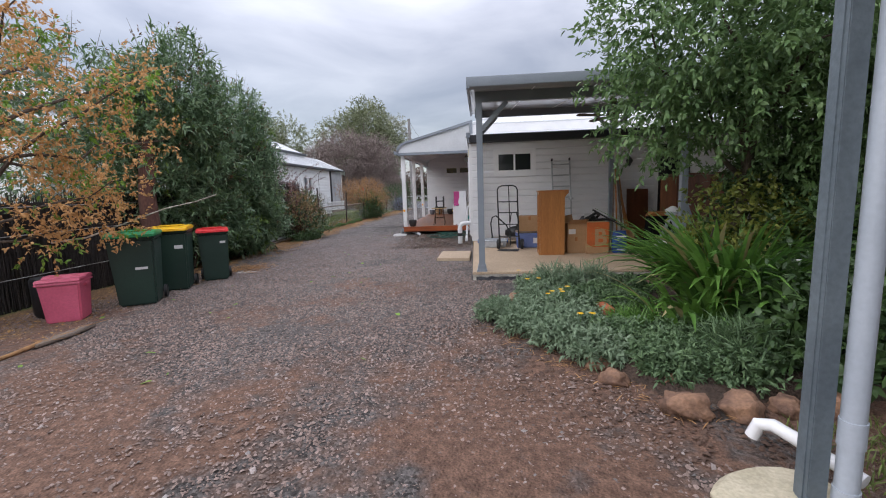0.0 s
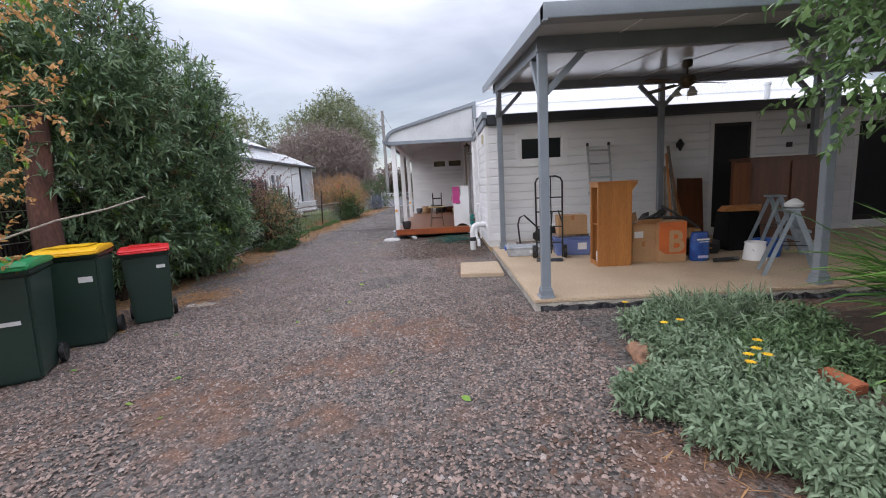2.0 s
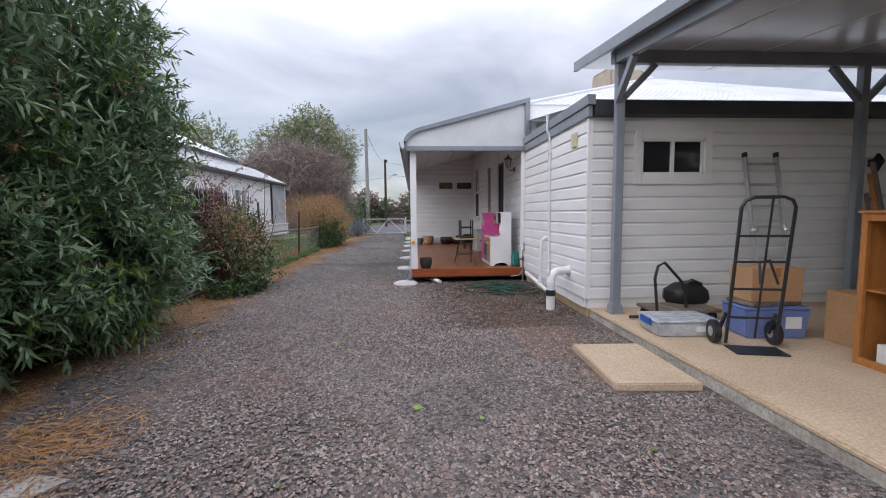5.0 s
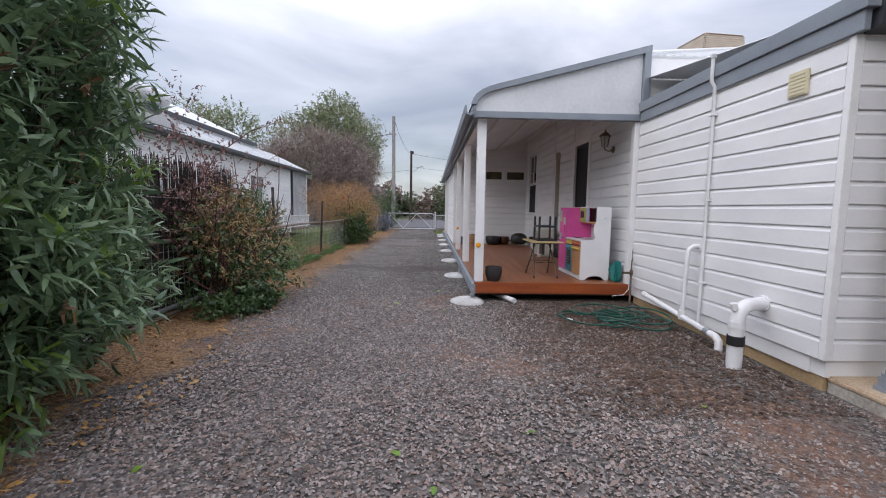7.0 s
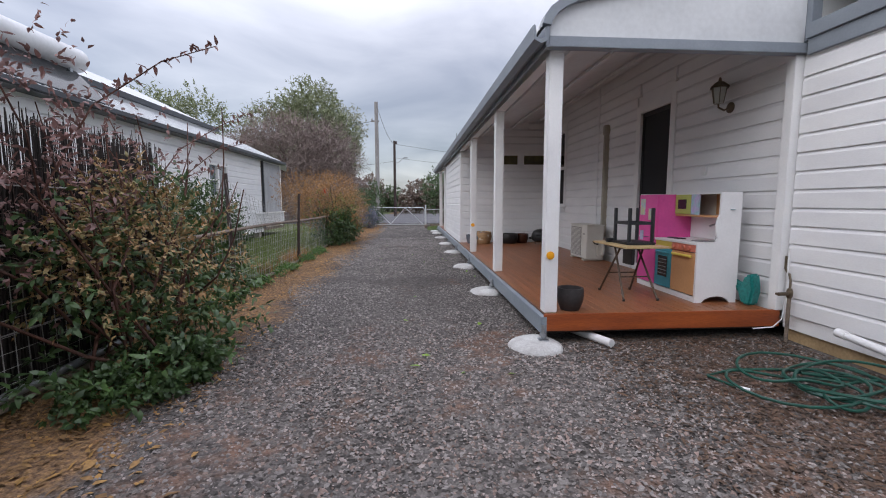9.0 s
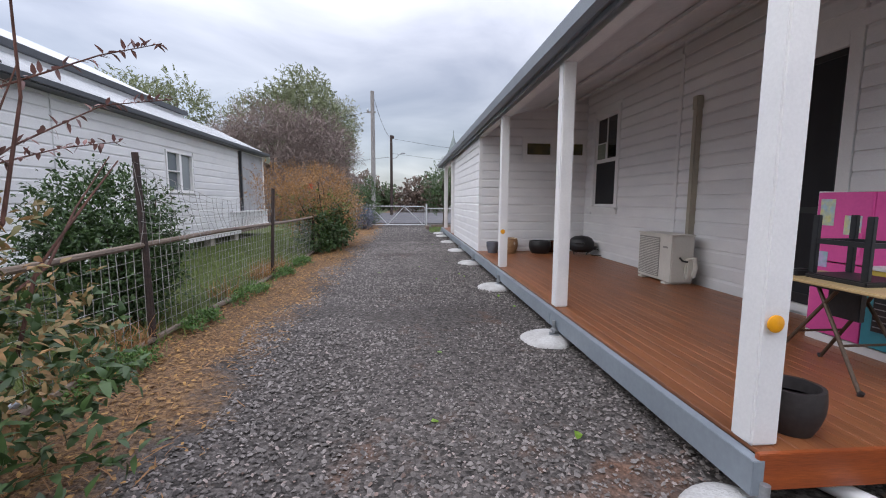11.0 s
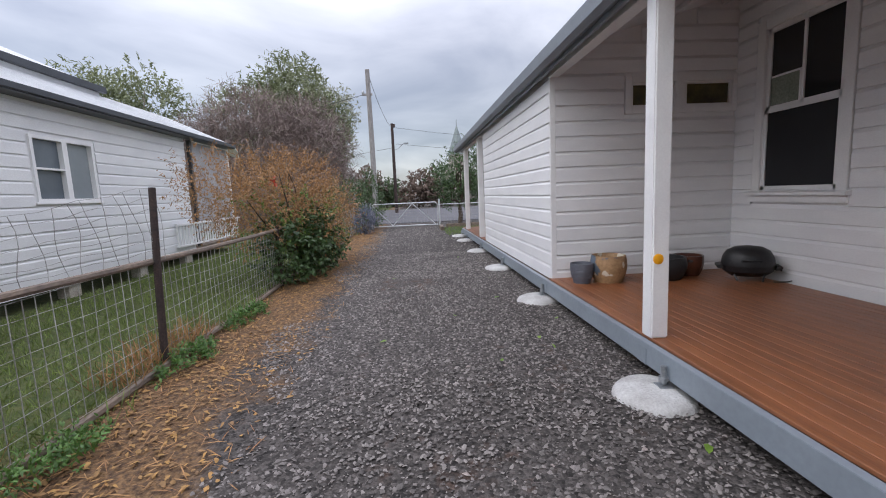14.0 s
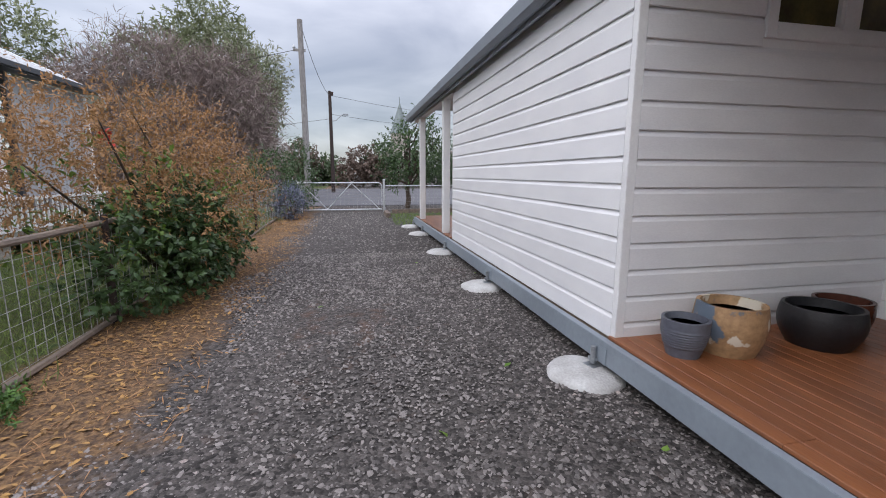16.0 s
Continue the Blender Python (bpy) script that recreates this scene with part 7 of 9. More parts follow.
def reflector(x, y, z):
    g = Geo().lathe([(0.038, 0), (0.038, 0.006), (0.03, 0.010)], 20)
    g.v = [(a, -c, b) for a, b, c in g.v]
    ob = g.make("reflector", DISC, smooth=True)
    ob.matrix_basis = pose(x, y, z)
    return tagged(ob, "round amber reflector fixed to the post", "reflector", "post reflectors")


reflector(-2.46, 14.571, 0.84)
reflector(-2.46, 19.721, 0.86)
LEAFC = mat("fallen_leaf", (0.46, 0.26, 0.075), (0.16, 0.09, 0.045), scale=3, rough=0.7, bump=0, island=0.8)

# ---- patio things ----
CARD = mat("brown_cardboard", (0.44, 0.265, 0.14), (0.38, 0.22, 0.11), scale=2.5, fine=45, rough=0.85, fine_amt=0.08)
CARD_ORANGE = mat("orange_print", (0.55, 0.13, 0.03), (0.45, 0.11, 0.03), rough=0.8, fine_amt=0.1)
PINE = mat("orange_pine", (0.42, 0.175, 0.05), (0.34, 0.135, 0.038), scale=2, fine=22, rough=0.4, fine_amt=0.15, stretch=(5, 5, 0.5))
WARD = mat("dark_red_timber", (0.13, 0.045, 0.02), (0.085, 0.03, 0.014), scale=2, fine=20, rough=0.4, fine_amt=0.2, stretch=(5, 5, 0.5))
ALU = mat("aluminium", (0.55, 0.57, 0.58), (0.45, 0.47, 0.48), rough=0.38, metal=0.8, fine_amt=0.1)
BLUE = mat("blue_plastic", (0.02, 0.10, 0.42), (0.015, 0.08, 0.34), rough=0.4, fine_amt=0.08)
BLUE_CLEAR = mat("translucent_blue_plastic", (0.16, 0.22, 0.46), (0.12, 0.17, 0.38), rough=0.25, fine_amt=0.08)
CLEAR = mat("cloudy_clear_plastic", (0.50, 0.53, 0.56), (0.36, 0.38, 0.42), scale=7, rough=0.2, fine_amt=0.12)
PAPER = mat("white_paper_label", (0.72, 0.72, 0.72), rough=0.7, fine_amt=0.03)
GREY_STEP = mat("grey_blue_ladder", (0.24, 0.28, 0.31), (0.19, 0.22, 0.25), rough=0.5, fine_amt=0.12)
SZ = 0.132


def hand_truck():
    ob = thing("hand_truck", pose(0.72, 9.52, SZ, 0, 0, -14), "black steel hand truck with rubber wheels", "hand truck")
    lean = pose(0, 0, 0, 8)
    def tilt(pts):
        return [tuple(lean @ Vector(p)) for p in pts]
    w = 0.215
    Geo().tube(tilt([(-w, 0, 0.04), (-w, 0, 1.34), (-w + 0.03, 0, 1.40), (-w + 0.1, 0, 1.43), (w - 0.1, 0, 1.43), (w - 0.03, 0, 1.40), (w, 0, 1.34), (w, 0, 0.04)]), 0.015, 10).make("frame", BLACK_STEEL, ob, smooth=True)
    for z in (0.3, 0.58, 0.84, 1.08):
        Geo().tube(tilt([(-w, 0, z), (w, 0, z)]), 0.011, 8).make("cross_bar", BLACK_STEEL, ob, smooth=True)
    Geo().tube(tilt([(0.03, 0.0, 0.1), (0.03, 0.0, 1.42)]), 0.010, 8).make("centre_bar", BLACK_STEEL, ob, smooth=True)
    Geo().tube(tilt([(0.03, 0.02, 0.62), (0.05, 0.12, 0.80), (0.15, 0.16, 0.82), (0.22, 0.1, 0.6)]), 0.012, 8).make("loop_handle", BLACK_STEEL, ob, smooth=True)
    Geo().box(-0.22, 0.22, -0.24, 0.02, 0.0, 0.012).make("toe_plate", BLACK_STEEL, ob, bevel=0.003)
    for s in (-1, 1):
        x = s * 0.265
        wh = Geo().tube([(x - 0.03, 0.13, 0.115), (x + 0.03, 0.13, 0.115)], 0.115, 22).make("wheel", BLACK, ob, bevel=0.008)
        Geo().tube([(x - 0.033, 0.13, 0.115), (x + 0.033, 0.13, 0.115)], 0.05, 16).make("hub", ALU, wh, smooth=True)
        Geo().beam((s * 0.22, 0.13, 0.115), (s * 0.215, 0.02, 0.32), 0.02, 0.03).make("bracket", BLACK_STEEL, ob)


hand_truck()


def platform_trolley():
    ob = thing("platform_trolley", pose(0.75, 10.72, SZ), "low platform trolley with a bent black push handle", "trolley")
    Geo().box(-0.38, 0.42, -0.24, 0.24, 0.10, 0.135).make("platform", OLD_TIMBER, ob, bevel=0.008)
    for x in (-0.30, 0.34):
        for y in (-0.18, 0.18):
            Geo().tube([(x, y - 0.015, 0.05), (x, y + 0.015, 0.05)], 0.05, 14).make("castor", BLACK, ob, smooth=True)
    Geo().tube([(-0.36, -0.2, 0.12), (-0.40, -0.2, 0.52), (-0.36, -0.19, 0.66), (-0.27, -0.17, 0.70), (-0.02, -0.12, 0.46), (0.06, -0.1, 0.30), (0.06, -0.1, 0.13)], 0.017, 9).make("push_handle", BLACK_STEEL, ob, smooth=True)
    Geo().tube([(-0.62, -0.05, 0.03), (-0.3, -0.12, 0.05)], 0.02, 8).make("drawbar", BLACK_STEEL, ob, smooth=True)
    bag = thing("dark_bag", pose(1.05, 10.95, SZ + 0.135), "slumped black bag on the platform trolley", "bag")
    Geo().lathe([(0.20, 0), (0.23, 0.06), (0.22, 0.16), (0.14, 0.24), (0.04, 0.27)], 14, (0, 0, 0), 1.3, 0.8, 0.35).make("body", BLACK, bag, smooth=True)
    Geo().tube([(-0.1, -0.05, 0.22), (-0.02, -0.1, 0.30), (0.12, -0.08, 0.24)], 0.02, 7).make("strap", BLACK, bag, smooth=True)


platform_trolley()


def tub(name, x, y, z, w, d, h, body, lid, label, clip=None, rz=0.0):
    ob = thing(name, pose(x, y, z, 0, 0, rz), label, "storage tub")
    Geo().taper(w * 0.9, d * 0.9, w, d, 0, h).make("body", body, ob, bevel=0.012)
    Geo().taper(w * 1.03, d * 1.03, w * 1.0, d * 1.0, h + 0.001, h + 0.022).make("lid", lid, ob, bevel=0.006)
    for i in range(5):
        Geo().box(-w * 0.42, w * 0.42, -d * 0.36 + i * d * 0.18 - 0.008, -d * 0.36 + i * d * 0.18 + 0.008, h + 0.022, h + 0.028).make("lid_rib", lid, ob)
    if clip:
        for s in (-1, 1):
            Geo().box(s * w * 0.52 - 0.012, s * w * 0.52 + 0.012, -d * 0.24, d * 0.24, h - 0.05, h + 0.02).make("clip", clip, ob, "blue clip", bevel=0.005)
    Geo().box(w * 0.12, w * 0.36, -d * 0.48 - 0.006, -d * 0.48, h * 0.35, h * 0.75).make("label", PAPER, ob)
    return ob


tub("clear_tub", 0.38, 10.12, SZ, 0.66, 0.46, 0.15, CLEAR, CLEAR, "flat clear plastic storage tub with blue clips", BLUE, -4)
tub("blue_tub", 1.22, 9.95, SZ, 0.64, 0.42, 0.30, BLUE_CLEAR, BLUE_CLEAR, "translucent blue plastic storage tub", None, -6)
tagged(Geo().box(-0.28, 0.28, -0.17, 0.17, 0, 0.04).make("picture_frame", OLD_TIMBER, bevel=0.004), "stacked timber frame on the blue tub", "frame").matrix_basis = pose(1.2, 9.95, SZ + 0.332, 0, 0, 5)


def carton(name, x, y, z, w, d, h, label, rz=0.0, flaps=False, tape=True, material=None):
    ob = thing(name, pose(x, y, z, 0, 0, rz), label, "cardboard box")
    material = material or CARD
    Geo().box(-w / 2, w / 2, -d / 2, d / 2, 0, h).make("body", material, ob, bevel=0.004)
    if flaps:
        Geo().beam((0, -d / 2, h + 0.003), (0.0, -d / 2 - 0.17, h + 0.09), w * 0.95, 0.005, (0, 0, 1)).make("flap", CARD, ob)
        Geo().beam((-w / 2, 0, h + 0.003), (-w / 2 - 0.03, 0, h + 0.15), d * 0.9, 0.005, (0, 1, 0)).make("flap", CARD, ob)
    elif tape:
        Geo().box(-0.025, 0.025, -d / 2 - 0.0015, d / 2 + 0.0015, h * 0.75, h + 0.0015).make("tape", PINE, ob)
    return ob


carton("carton", 1.22, 9.96, SZ + 0.374, 0.5, 0.36, 0.34, "closed brown cardboard carton on the tub", -6)
carton("carton", 2.02, 9.0, SZ, 0.36, 0.36, 0.33, "brown cardboard carton under another carton")
c2 = carton("carton", 2.02, 8.98, SZ + 0.333, 0.38, 0.36, 0.27, "open cardboard carton with a raised flap", 3, True)
Geo().box(-0.17, -0.03, -0.183, -0.1805, 0.06, 0.16).make("label", PAPER, c2, "white paper label")
carton("carton", 1.86, 9.5, SZ, 0.42, 0.4, 0.5, "brown cardboard carton behind the pine cabinet")
carton("carton", 2.55, 9.4, SZ, 0.5, 0.4, 0.58, "brown carton covered with loose items")


def letter_carton():
    ob = carton("letter_carton", 2.41, 8.86, SZ, 0.43, 0.30, 0.63, "tall cardboard carton printed orange with a letter", 2, tape=False)
    Geo().slab([(-0.213, 0.20), (-0.10, 0.13), (0.213, 0.13), (0.213, 0.628), (-0.213, 0.628)], "y", -0.1525, -0.1505).make("print", CARD_ORANGE, ob, "orange printed panel")
    cu = bpy.data.curves.new("letter", "FONT")
    cu.body, cu.size, cu.extrude, cu.offset = "B", 0.46, 0.001, 0.012
    cu.align_x = "CENTER"
    cu.materials.append(CARD)
    o = new("letter", cu)
    o.parent = ob
    o.matrix_basis = pose(0.05, -0.1545, 0.17, 90, 0, 0)
    return ob


letter_carton()


def pine_cabinet():
    ob = thing("pine_cabinet", pose(1.51, 8.85, SZ, 0, 0, -3), "orange pine cabinet standing with its open side turned", "cabinet")
    w, d, h = 0.50, 0.42, 1.29
    Geo().box(-w / 2 + 0.03, w / 2, -d / 2, -d / 2 + 0.018, 0.0, h - 0.02).make("panel", PINE, ob, bevel=0.003)
    Geo().box(-w / 2 + 0.03, w / 2, d / 2 - 0.018, d / 2, 0.0, h - 0.02).make("panel", PINE, ob, bevel=0.003)
    Geo().box(w / 2 - 0.018, w / 2, -d / 2 + 0.018, d / 2 - 0.018, 0.0, h - 0.02).make("bottom_panel", PINE, ob)
    Geo().box(-w / 2 - 0.02, w / 2 + 0.075, -d / 2 - 0.02, d / 2 + 0.02, h - 0.022, h).make("top_board", PINE, ob, bevel=0.004)
    Geo().slab([(w / 2 + 0.001, h - 0.14), (w / 2 + 0.075, h - 0.05), (w / 2 + 0.075, h - 0.024), (w / 2 + 0.001, h - 0.024)], "y", -d / 2, -d / 2 + 0.02).make("bracket", PINE, ob)
    fr = Geo()
    for y in (-d / 2, d / 2 - 0.05):
        fr.box(-w / 2, -w / 2 + 0.028, y, y + 0.05, 0.0, h - 0.024)
    fr.box(-w / 2, -w / 2 + 0.028, -d / 2 + 0.05, d / 2 - 0.05, h - 0.084, h - 0.024).box(-w / 2, -w / 2 + 0.028, -d / 2 + 0.05, d / 2 - 0.05, 0.0, 0.06)
    fr.make("face_frame", PINE, ob)
    for z in (0.62,):
        Geo().box(-w / 2 + 0.03, w / 2 - 0.02, -d / 2 + 0.02, d / 2 - 0.02, z, z + 0.016).make("shelf", PINE, ob)
    Geo().box(-w / 2 + 0.05, -w / 2 + 0.2, -0.08, 0.06, 0.022, 0.2).make("white_carton", PAPER, ob)


pine_cabinet()


def blue_bag():
    ob = thing("blue_bag", pose(2.86, 8.76, SZ), "blue printed paper sack with pale lettering bars", "bag")
    SACK = mat("blue_print_sack", (0.012, 0.04, 0.20), (0.02, 0.09, 0.32), scale=9, rough=0.5, fine_amt=0.1)
    Geo().lathe([(0.13, 0), (0.15, 0.03), (0.148, 0.34), (0.13, 0.40), (0.125, 0.44)], 12, (0, 0, 0), 1.0, 0.62, 0.1).make("sack", SACK, ob, smooth=True)
    Geo().box(-0.10, 0.10, -0.101, -0.096, 0.325, 0.35).make("print_bar", PAPER, ob)
    Geo().box(-0.075, 0.075, -0.101, -0.096, 0.295, 0.305).make("print_bar", PAPER, ob)
    Geo().box(-0.08, 0.08, -0.102, -0.097, 0.05, 0.09).make("print_bar", TOYLILAC, ob)


blue_bag()


def bucket(x, y, r0, r1, h, material, label):
    ob = thing("bucket", pose(x, y, SZ), label, "bucket")
    Geo().lathe([(r0, 0), (r1, h), (r1 + 0.012, h), (r1 + 0.012, h - 0.02), (r1 - 0.006, h - 0.004), (r0 - 0.006, 0.01)], 24).make("body", material, ob, smooth=True)
    Geo().tube([(r1 * math.cos(a), -0.02 + r1 * 0.3 * math.sin(a) - r1 * 0.9, h - 0.06 - 0.1 * math.sin(a)) for a in [0.3 + 2.5 * i / 8 for i in range(9)]], 0.004, 5).make("bail", GALV, ob)


bucket(3.62, 8.62, 0.16, 0.13, 0.27, TOYWHITE, "white plastic bucket standing upside down")
bucket(3.98, 8.85, 0.17, 0.20, 0.26, BLUE, "blue plastic tub beside the white bucket")


def step_ladder(x, y, rz, h, w, spread, label, treads=3):
    ob = thing("step_ladder", pose(x, y, SZ, 0, 0, rz), label, "step ladder")
    for s in (-1, 1):
        Geo().beam((s * w / 2, -spread / 2, 0), (s * w * 0.36, 0, h), 0.025, 0.06, (0, 1, 0)).make("front_rail", GREY_STEP, ob)
        Geo().beam((s * w / 2, spread / 2, 0), (s * w * 0.36, 0.02, h * 0.97), 0.022, 0.045, (0, 1, 0)).make("rear_rail", GREY_STEP, ob)
    for i in range(treads):
        t = (i + 1) / (treads + 1)
        ww = w / 2 + (w * 0.36 - w / 2) * t
        Geo().box(-ww, ww, -spread / 2 * (1 - t) - 0.06, -spread / 2 * (1 - t) + 0.06, h * t, h * t + 0.03).make("tread", GREY_STEP, ob, bevel=0.004)
    Geo().box(-w * 0.38, w * 0.38, -0.08, 0.1, h, h + 0.03).make("top_step", GREY_STEP, ob, bevel=0.005)
    for s in (-1, 1):
        Geo().beam((s * w * 0.43, -spread / 4, h * 0.48), (s * w * 0.43, spread / 4, h * 0.48), 0.01, 0.012).make("stay", BLACK_STEEL, ob)


step_ladder(4.25, 9.1, 75, 0.9, 0.45, 0.62, "grey-blue timber step ladder standing open", 3)
step_ladder(3.35, 7.62, 62, 0.82, 0.42, 0.60, "paint-splashed grey step ladder near the post", 2)
tagged(Geo().lathe([(0.05, 0), (0.09, 0.02), (0.10, 0.06), (0.05, 0.1), (0.02, 0.12)], 10, (0, 0, 0), 1.2, 0.8, 0.5).make("rag", PAPER, smooth=True), "crumpled white rag on the step ladder", "rag").matrix_basis = pose(3.37, 7.63, SZ + 0.845)


def extension_ladder():
    ob = thing("aluminium_ladder", pose(2.16, 10.82, SZ, -11, 0, 0), "folding aluminium ladder leaning on the rear wall", "ladder")
    for s in (-1, 1):
        Geo().box(s * 0.22 - 0.014, s * 0.22 + 0.014, -0.03, 0.03, 0, 2.05).make("rail", ALU, ob, bevel=0.004)
        Geo().box(s * 0.22 - 0.018, s * 0.22 + 0.018, -0.034, 0.034, 2.03, 2.10).make("end_cap", BLACK, ob, bevel=0.006)
        Geo().lathe([(0.055, -0.02), (0.055, 0.02)], 14, (s * 0.22, -0.03, 1.06)).make("hinge", ALU, ob)
    for i in range(7):
        Geo().box(-0.21, 0.21, -0.018, 0.018, 0.25 + i * 0.28, 0.28 + i * 0.28).make("rung", ALU, ob, bevel=0.003)


extension_ladder()


def wardrobe():
    ob = thing("wardrobe", pose(5.2, 10.3, SZ), "dark red-brown timber wardrobe with one door ajar", "wardrobe")
    Geo().box(-0.72, 0.74, -0.26, 0.26, 0.08, 1.52).make("carcass", WARD, ob, bevel=0.008)
    Geo().box(-0.76, 0.78, -0.29, 0.28, 1.521, 1.56).make("cornice", WARD, ob, bevel=0.01)
    Geo().box(-0.72, 0.74, -0.25, 0.26, 0.0, 0.078).make("plinth", WARD, ob)
    Geo().box(0.02, 0.70, -0.285, -0.262, 0.12, 1.48).make("door", WARD, ob, bevel=0.005)
    d = Geo().box(-0.01, 0.46, -0.012, 0.012, 0.12, 1.48).make("door", PINE_DARK, ob, "open lighter brown door", bevel=0.005)
    d.matrix_basis = pose(-0.72, -0.27, 0, 0, 0, 205)
    Geo().box(-0.66, -0.02, -0.268, -0.262, 0.14, 1.46).make("dark_inside", WARD, ob)


PINE_DARK = mat("red_pine", (0.24, 0.085, 0.03), (0.18, 0.06, 0.024), scale=2, fine=20, rough=0.45, fine_amt=0.2, stretch=(5, 5, 0.5))
wardrobe()


BLACK_CLOTH = mat("black_cloth", (0.012, 0.012, 0.013), (0.008, 0.008, 0.009), rough=0.95, spec=0.08, fine=120, bump=0.4)


def patio_clutter():
    ob = thing("side_table", pose(4.0, 9.62, SZ), "black cloth-covered side table", "table")
    Geo().taper(0.58, 0.46, 0.50, 0.38, 0, 0.66).make("cloth", BLACK_CLOTH, ob, bevel=0.02)
    for i in range(4):
        p = tagged(Geo().box(-0.30, 0.30, -0.1, 0.1, 0, 0.022).make("timber_board", PINE, bevel=0.003), "short orange timber board stacked on the side table", "board", "stacked boards")
        p.matrix_basis = pose(3.98 + 0.02 * i, 9.55 + 0.01 * i, SZ + 0.663 + i * 0.0235, 0, 0, -5 + 4 * i)
    for i, (x0, x1, l) in enumerate(((3.35, 3.42, 1.75), (3.5, 3.45, 1.9), (3.62, 3.5, 1.6), (3.28, 3.40, 1.5), (3.75, 3.48, 1.45))):
        o = Geo().beam((x0, 10.45 + 0.05 * i, SZ), (x1, 10.93, SZ + l), 0.03 + 0.01 * (i % 2), 0.04).make("timber_stick", OLD_TIMBER if i % 2 else PINE)
        tagged(o, "long timber stick leaning against the rear post", "stick", "leaning sticks")
    tagged(Geo().box(-0.26, 0.26, -0.012, 0.012, 0, 1.25).make("leaning_panel", WARD, bevel=0.003), "dark brown panel leaning on the rear wall", "panel").matrix_basis = pose(4.02, 11.02, SZ, -9, 2, 0)
    ob = thing("vacuum_hose", pose(2.5, 9.3, SZ + 0.58), "black corrugated hose and wand heaped on the cartons", "vacuum cleaner")
    Geo().tube([(-0.35, 0.0, 0.03), (-0.2, -0.15, 0.1), (0.0, -0.1, 0.2), (0.12, 0.05, 0.16), (0.05, 0.15, 0.05), (-0.1, 0.1, 0.04), (0.2, -0.05, 0.06), (0.45, 0.0, 0.04)], 0.028, 9).make("hose", BLACK, ob, smooth=True)
    Geo().tube([(-0.1, -0.25, 0.28), (0.35, -0.12, 0.03), (0.6, -0.1, -0.12)], 0.016, 8).make("wand", BLACK_STEEL, ob, smooth=True)
    Geo().lathe([(0.12, 0), (0.14, 0.05), (0.1, 0.13), (0.03, 0.16)], 14, (-0.1, 0.1, 0), 1.4, 0.8).make("body", BLACK, ob, smooth=True)
    Geo().box(-0.24, -0.12, -0.14, -0.13, 0.10, 0.2).make("tag", PAPER, ob)
    rs = random.Random(4)
    for i in range(7):
        w, d, h = rs.uniform(0.18, 0.42), rs.uniform(0.15, 0.3), rs.uniform(0.1, 0.42)
        carton("dark_carton", 3.0 + rs.uniform(0, 0.55), 9.3 + rs.uniform(-0.2, 0.9), SZ, w, d, h, "dark stored carton in the patio clutter", rs.uniform(-20, 20), material=rs.choice([BLACK, WARD, CARD]))
    tagged(Geo().tube([(2.95, 8.55, SZ + 0.03), (3.2, 8.5, SZ + 0.05), (3.35, 8.6, SZ + 0.03)], 0.03, 8).make("black_tool", BLACK, smooth=True), "black hand tool lying on the slab", "tool")
    ob = thing("blue_chair", pose(5.5, 8.1, SZ, 0, 0, 200), "slatted light-blue garden chair", "chair")
    LB = mat("light_blue_paint", (0.10, 0.36, 0.50), rough=0.5)
    for s in (-1, 1):
        Geo().box(s * 0.2 - 0.02, s * 0.2 + 0.02, 0.18, 0.22, 0, 0.9).make("back_leg", LB, ob, bevel=0.004)
        Geo().box(s * 0.2 - 0.02, s * 0.2 + 0.02, -0.22, -0.18, 0, 0.44).make("front_leg", LB, ob, bevel=0.004)
    for i in range(4):
        Geo().box(-0.22, 0.22, 0.17, 0.19, 0.55 + i * 0.09, 0.61 + i * 0.09).make("back_slat", LB, ob)
    for i in range(5):
        Geo().box(-0.22, 0.22, -0.22 + i * 0.085, -0.15 + i * 0.085, 0.44, 0.46).make("seat_slat", LB, ob)
    for x, z in ((3.85, 2.06), (6.55, 2.30)):
        ob = thing("patio_lantern", pose(x, REAR - 0.02, z), "small black diamond-shaped wall lantern", "wall lamp", "patio lanterns")
        Geo().box(-0.04, 0.04, -0.03, 0.0, -0.05, 0.05).make("back_plate", BLACK, ob)
        Geo().lathe([(0.01, -0.13), (0.085, 0.0), (0.09, 0.015), (0.02, 0.12)], 4, (0, -0.1, 0)).make("shade", BLACK, ob)
    tagged(Geo().box(-0.05, 0.05, -0.05, 0.0, -0.05, 0.05).make("junction_box", BLACK, bevel=0.004), "small black box on the rear wall", "junction box").matrix_basis = pose(6.15, REAR - 0.018, 1.95)


patio_clutter()


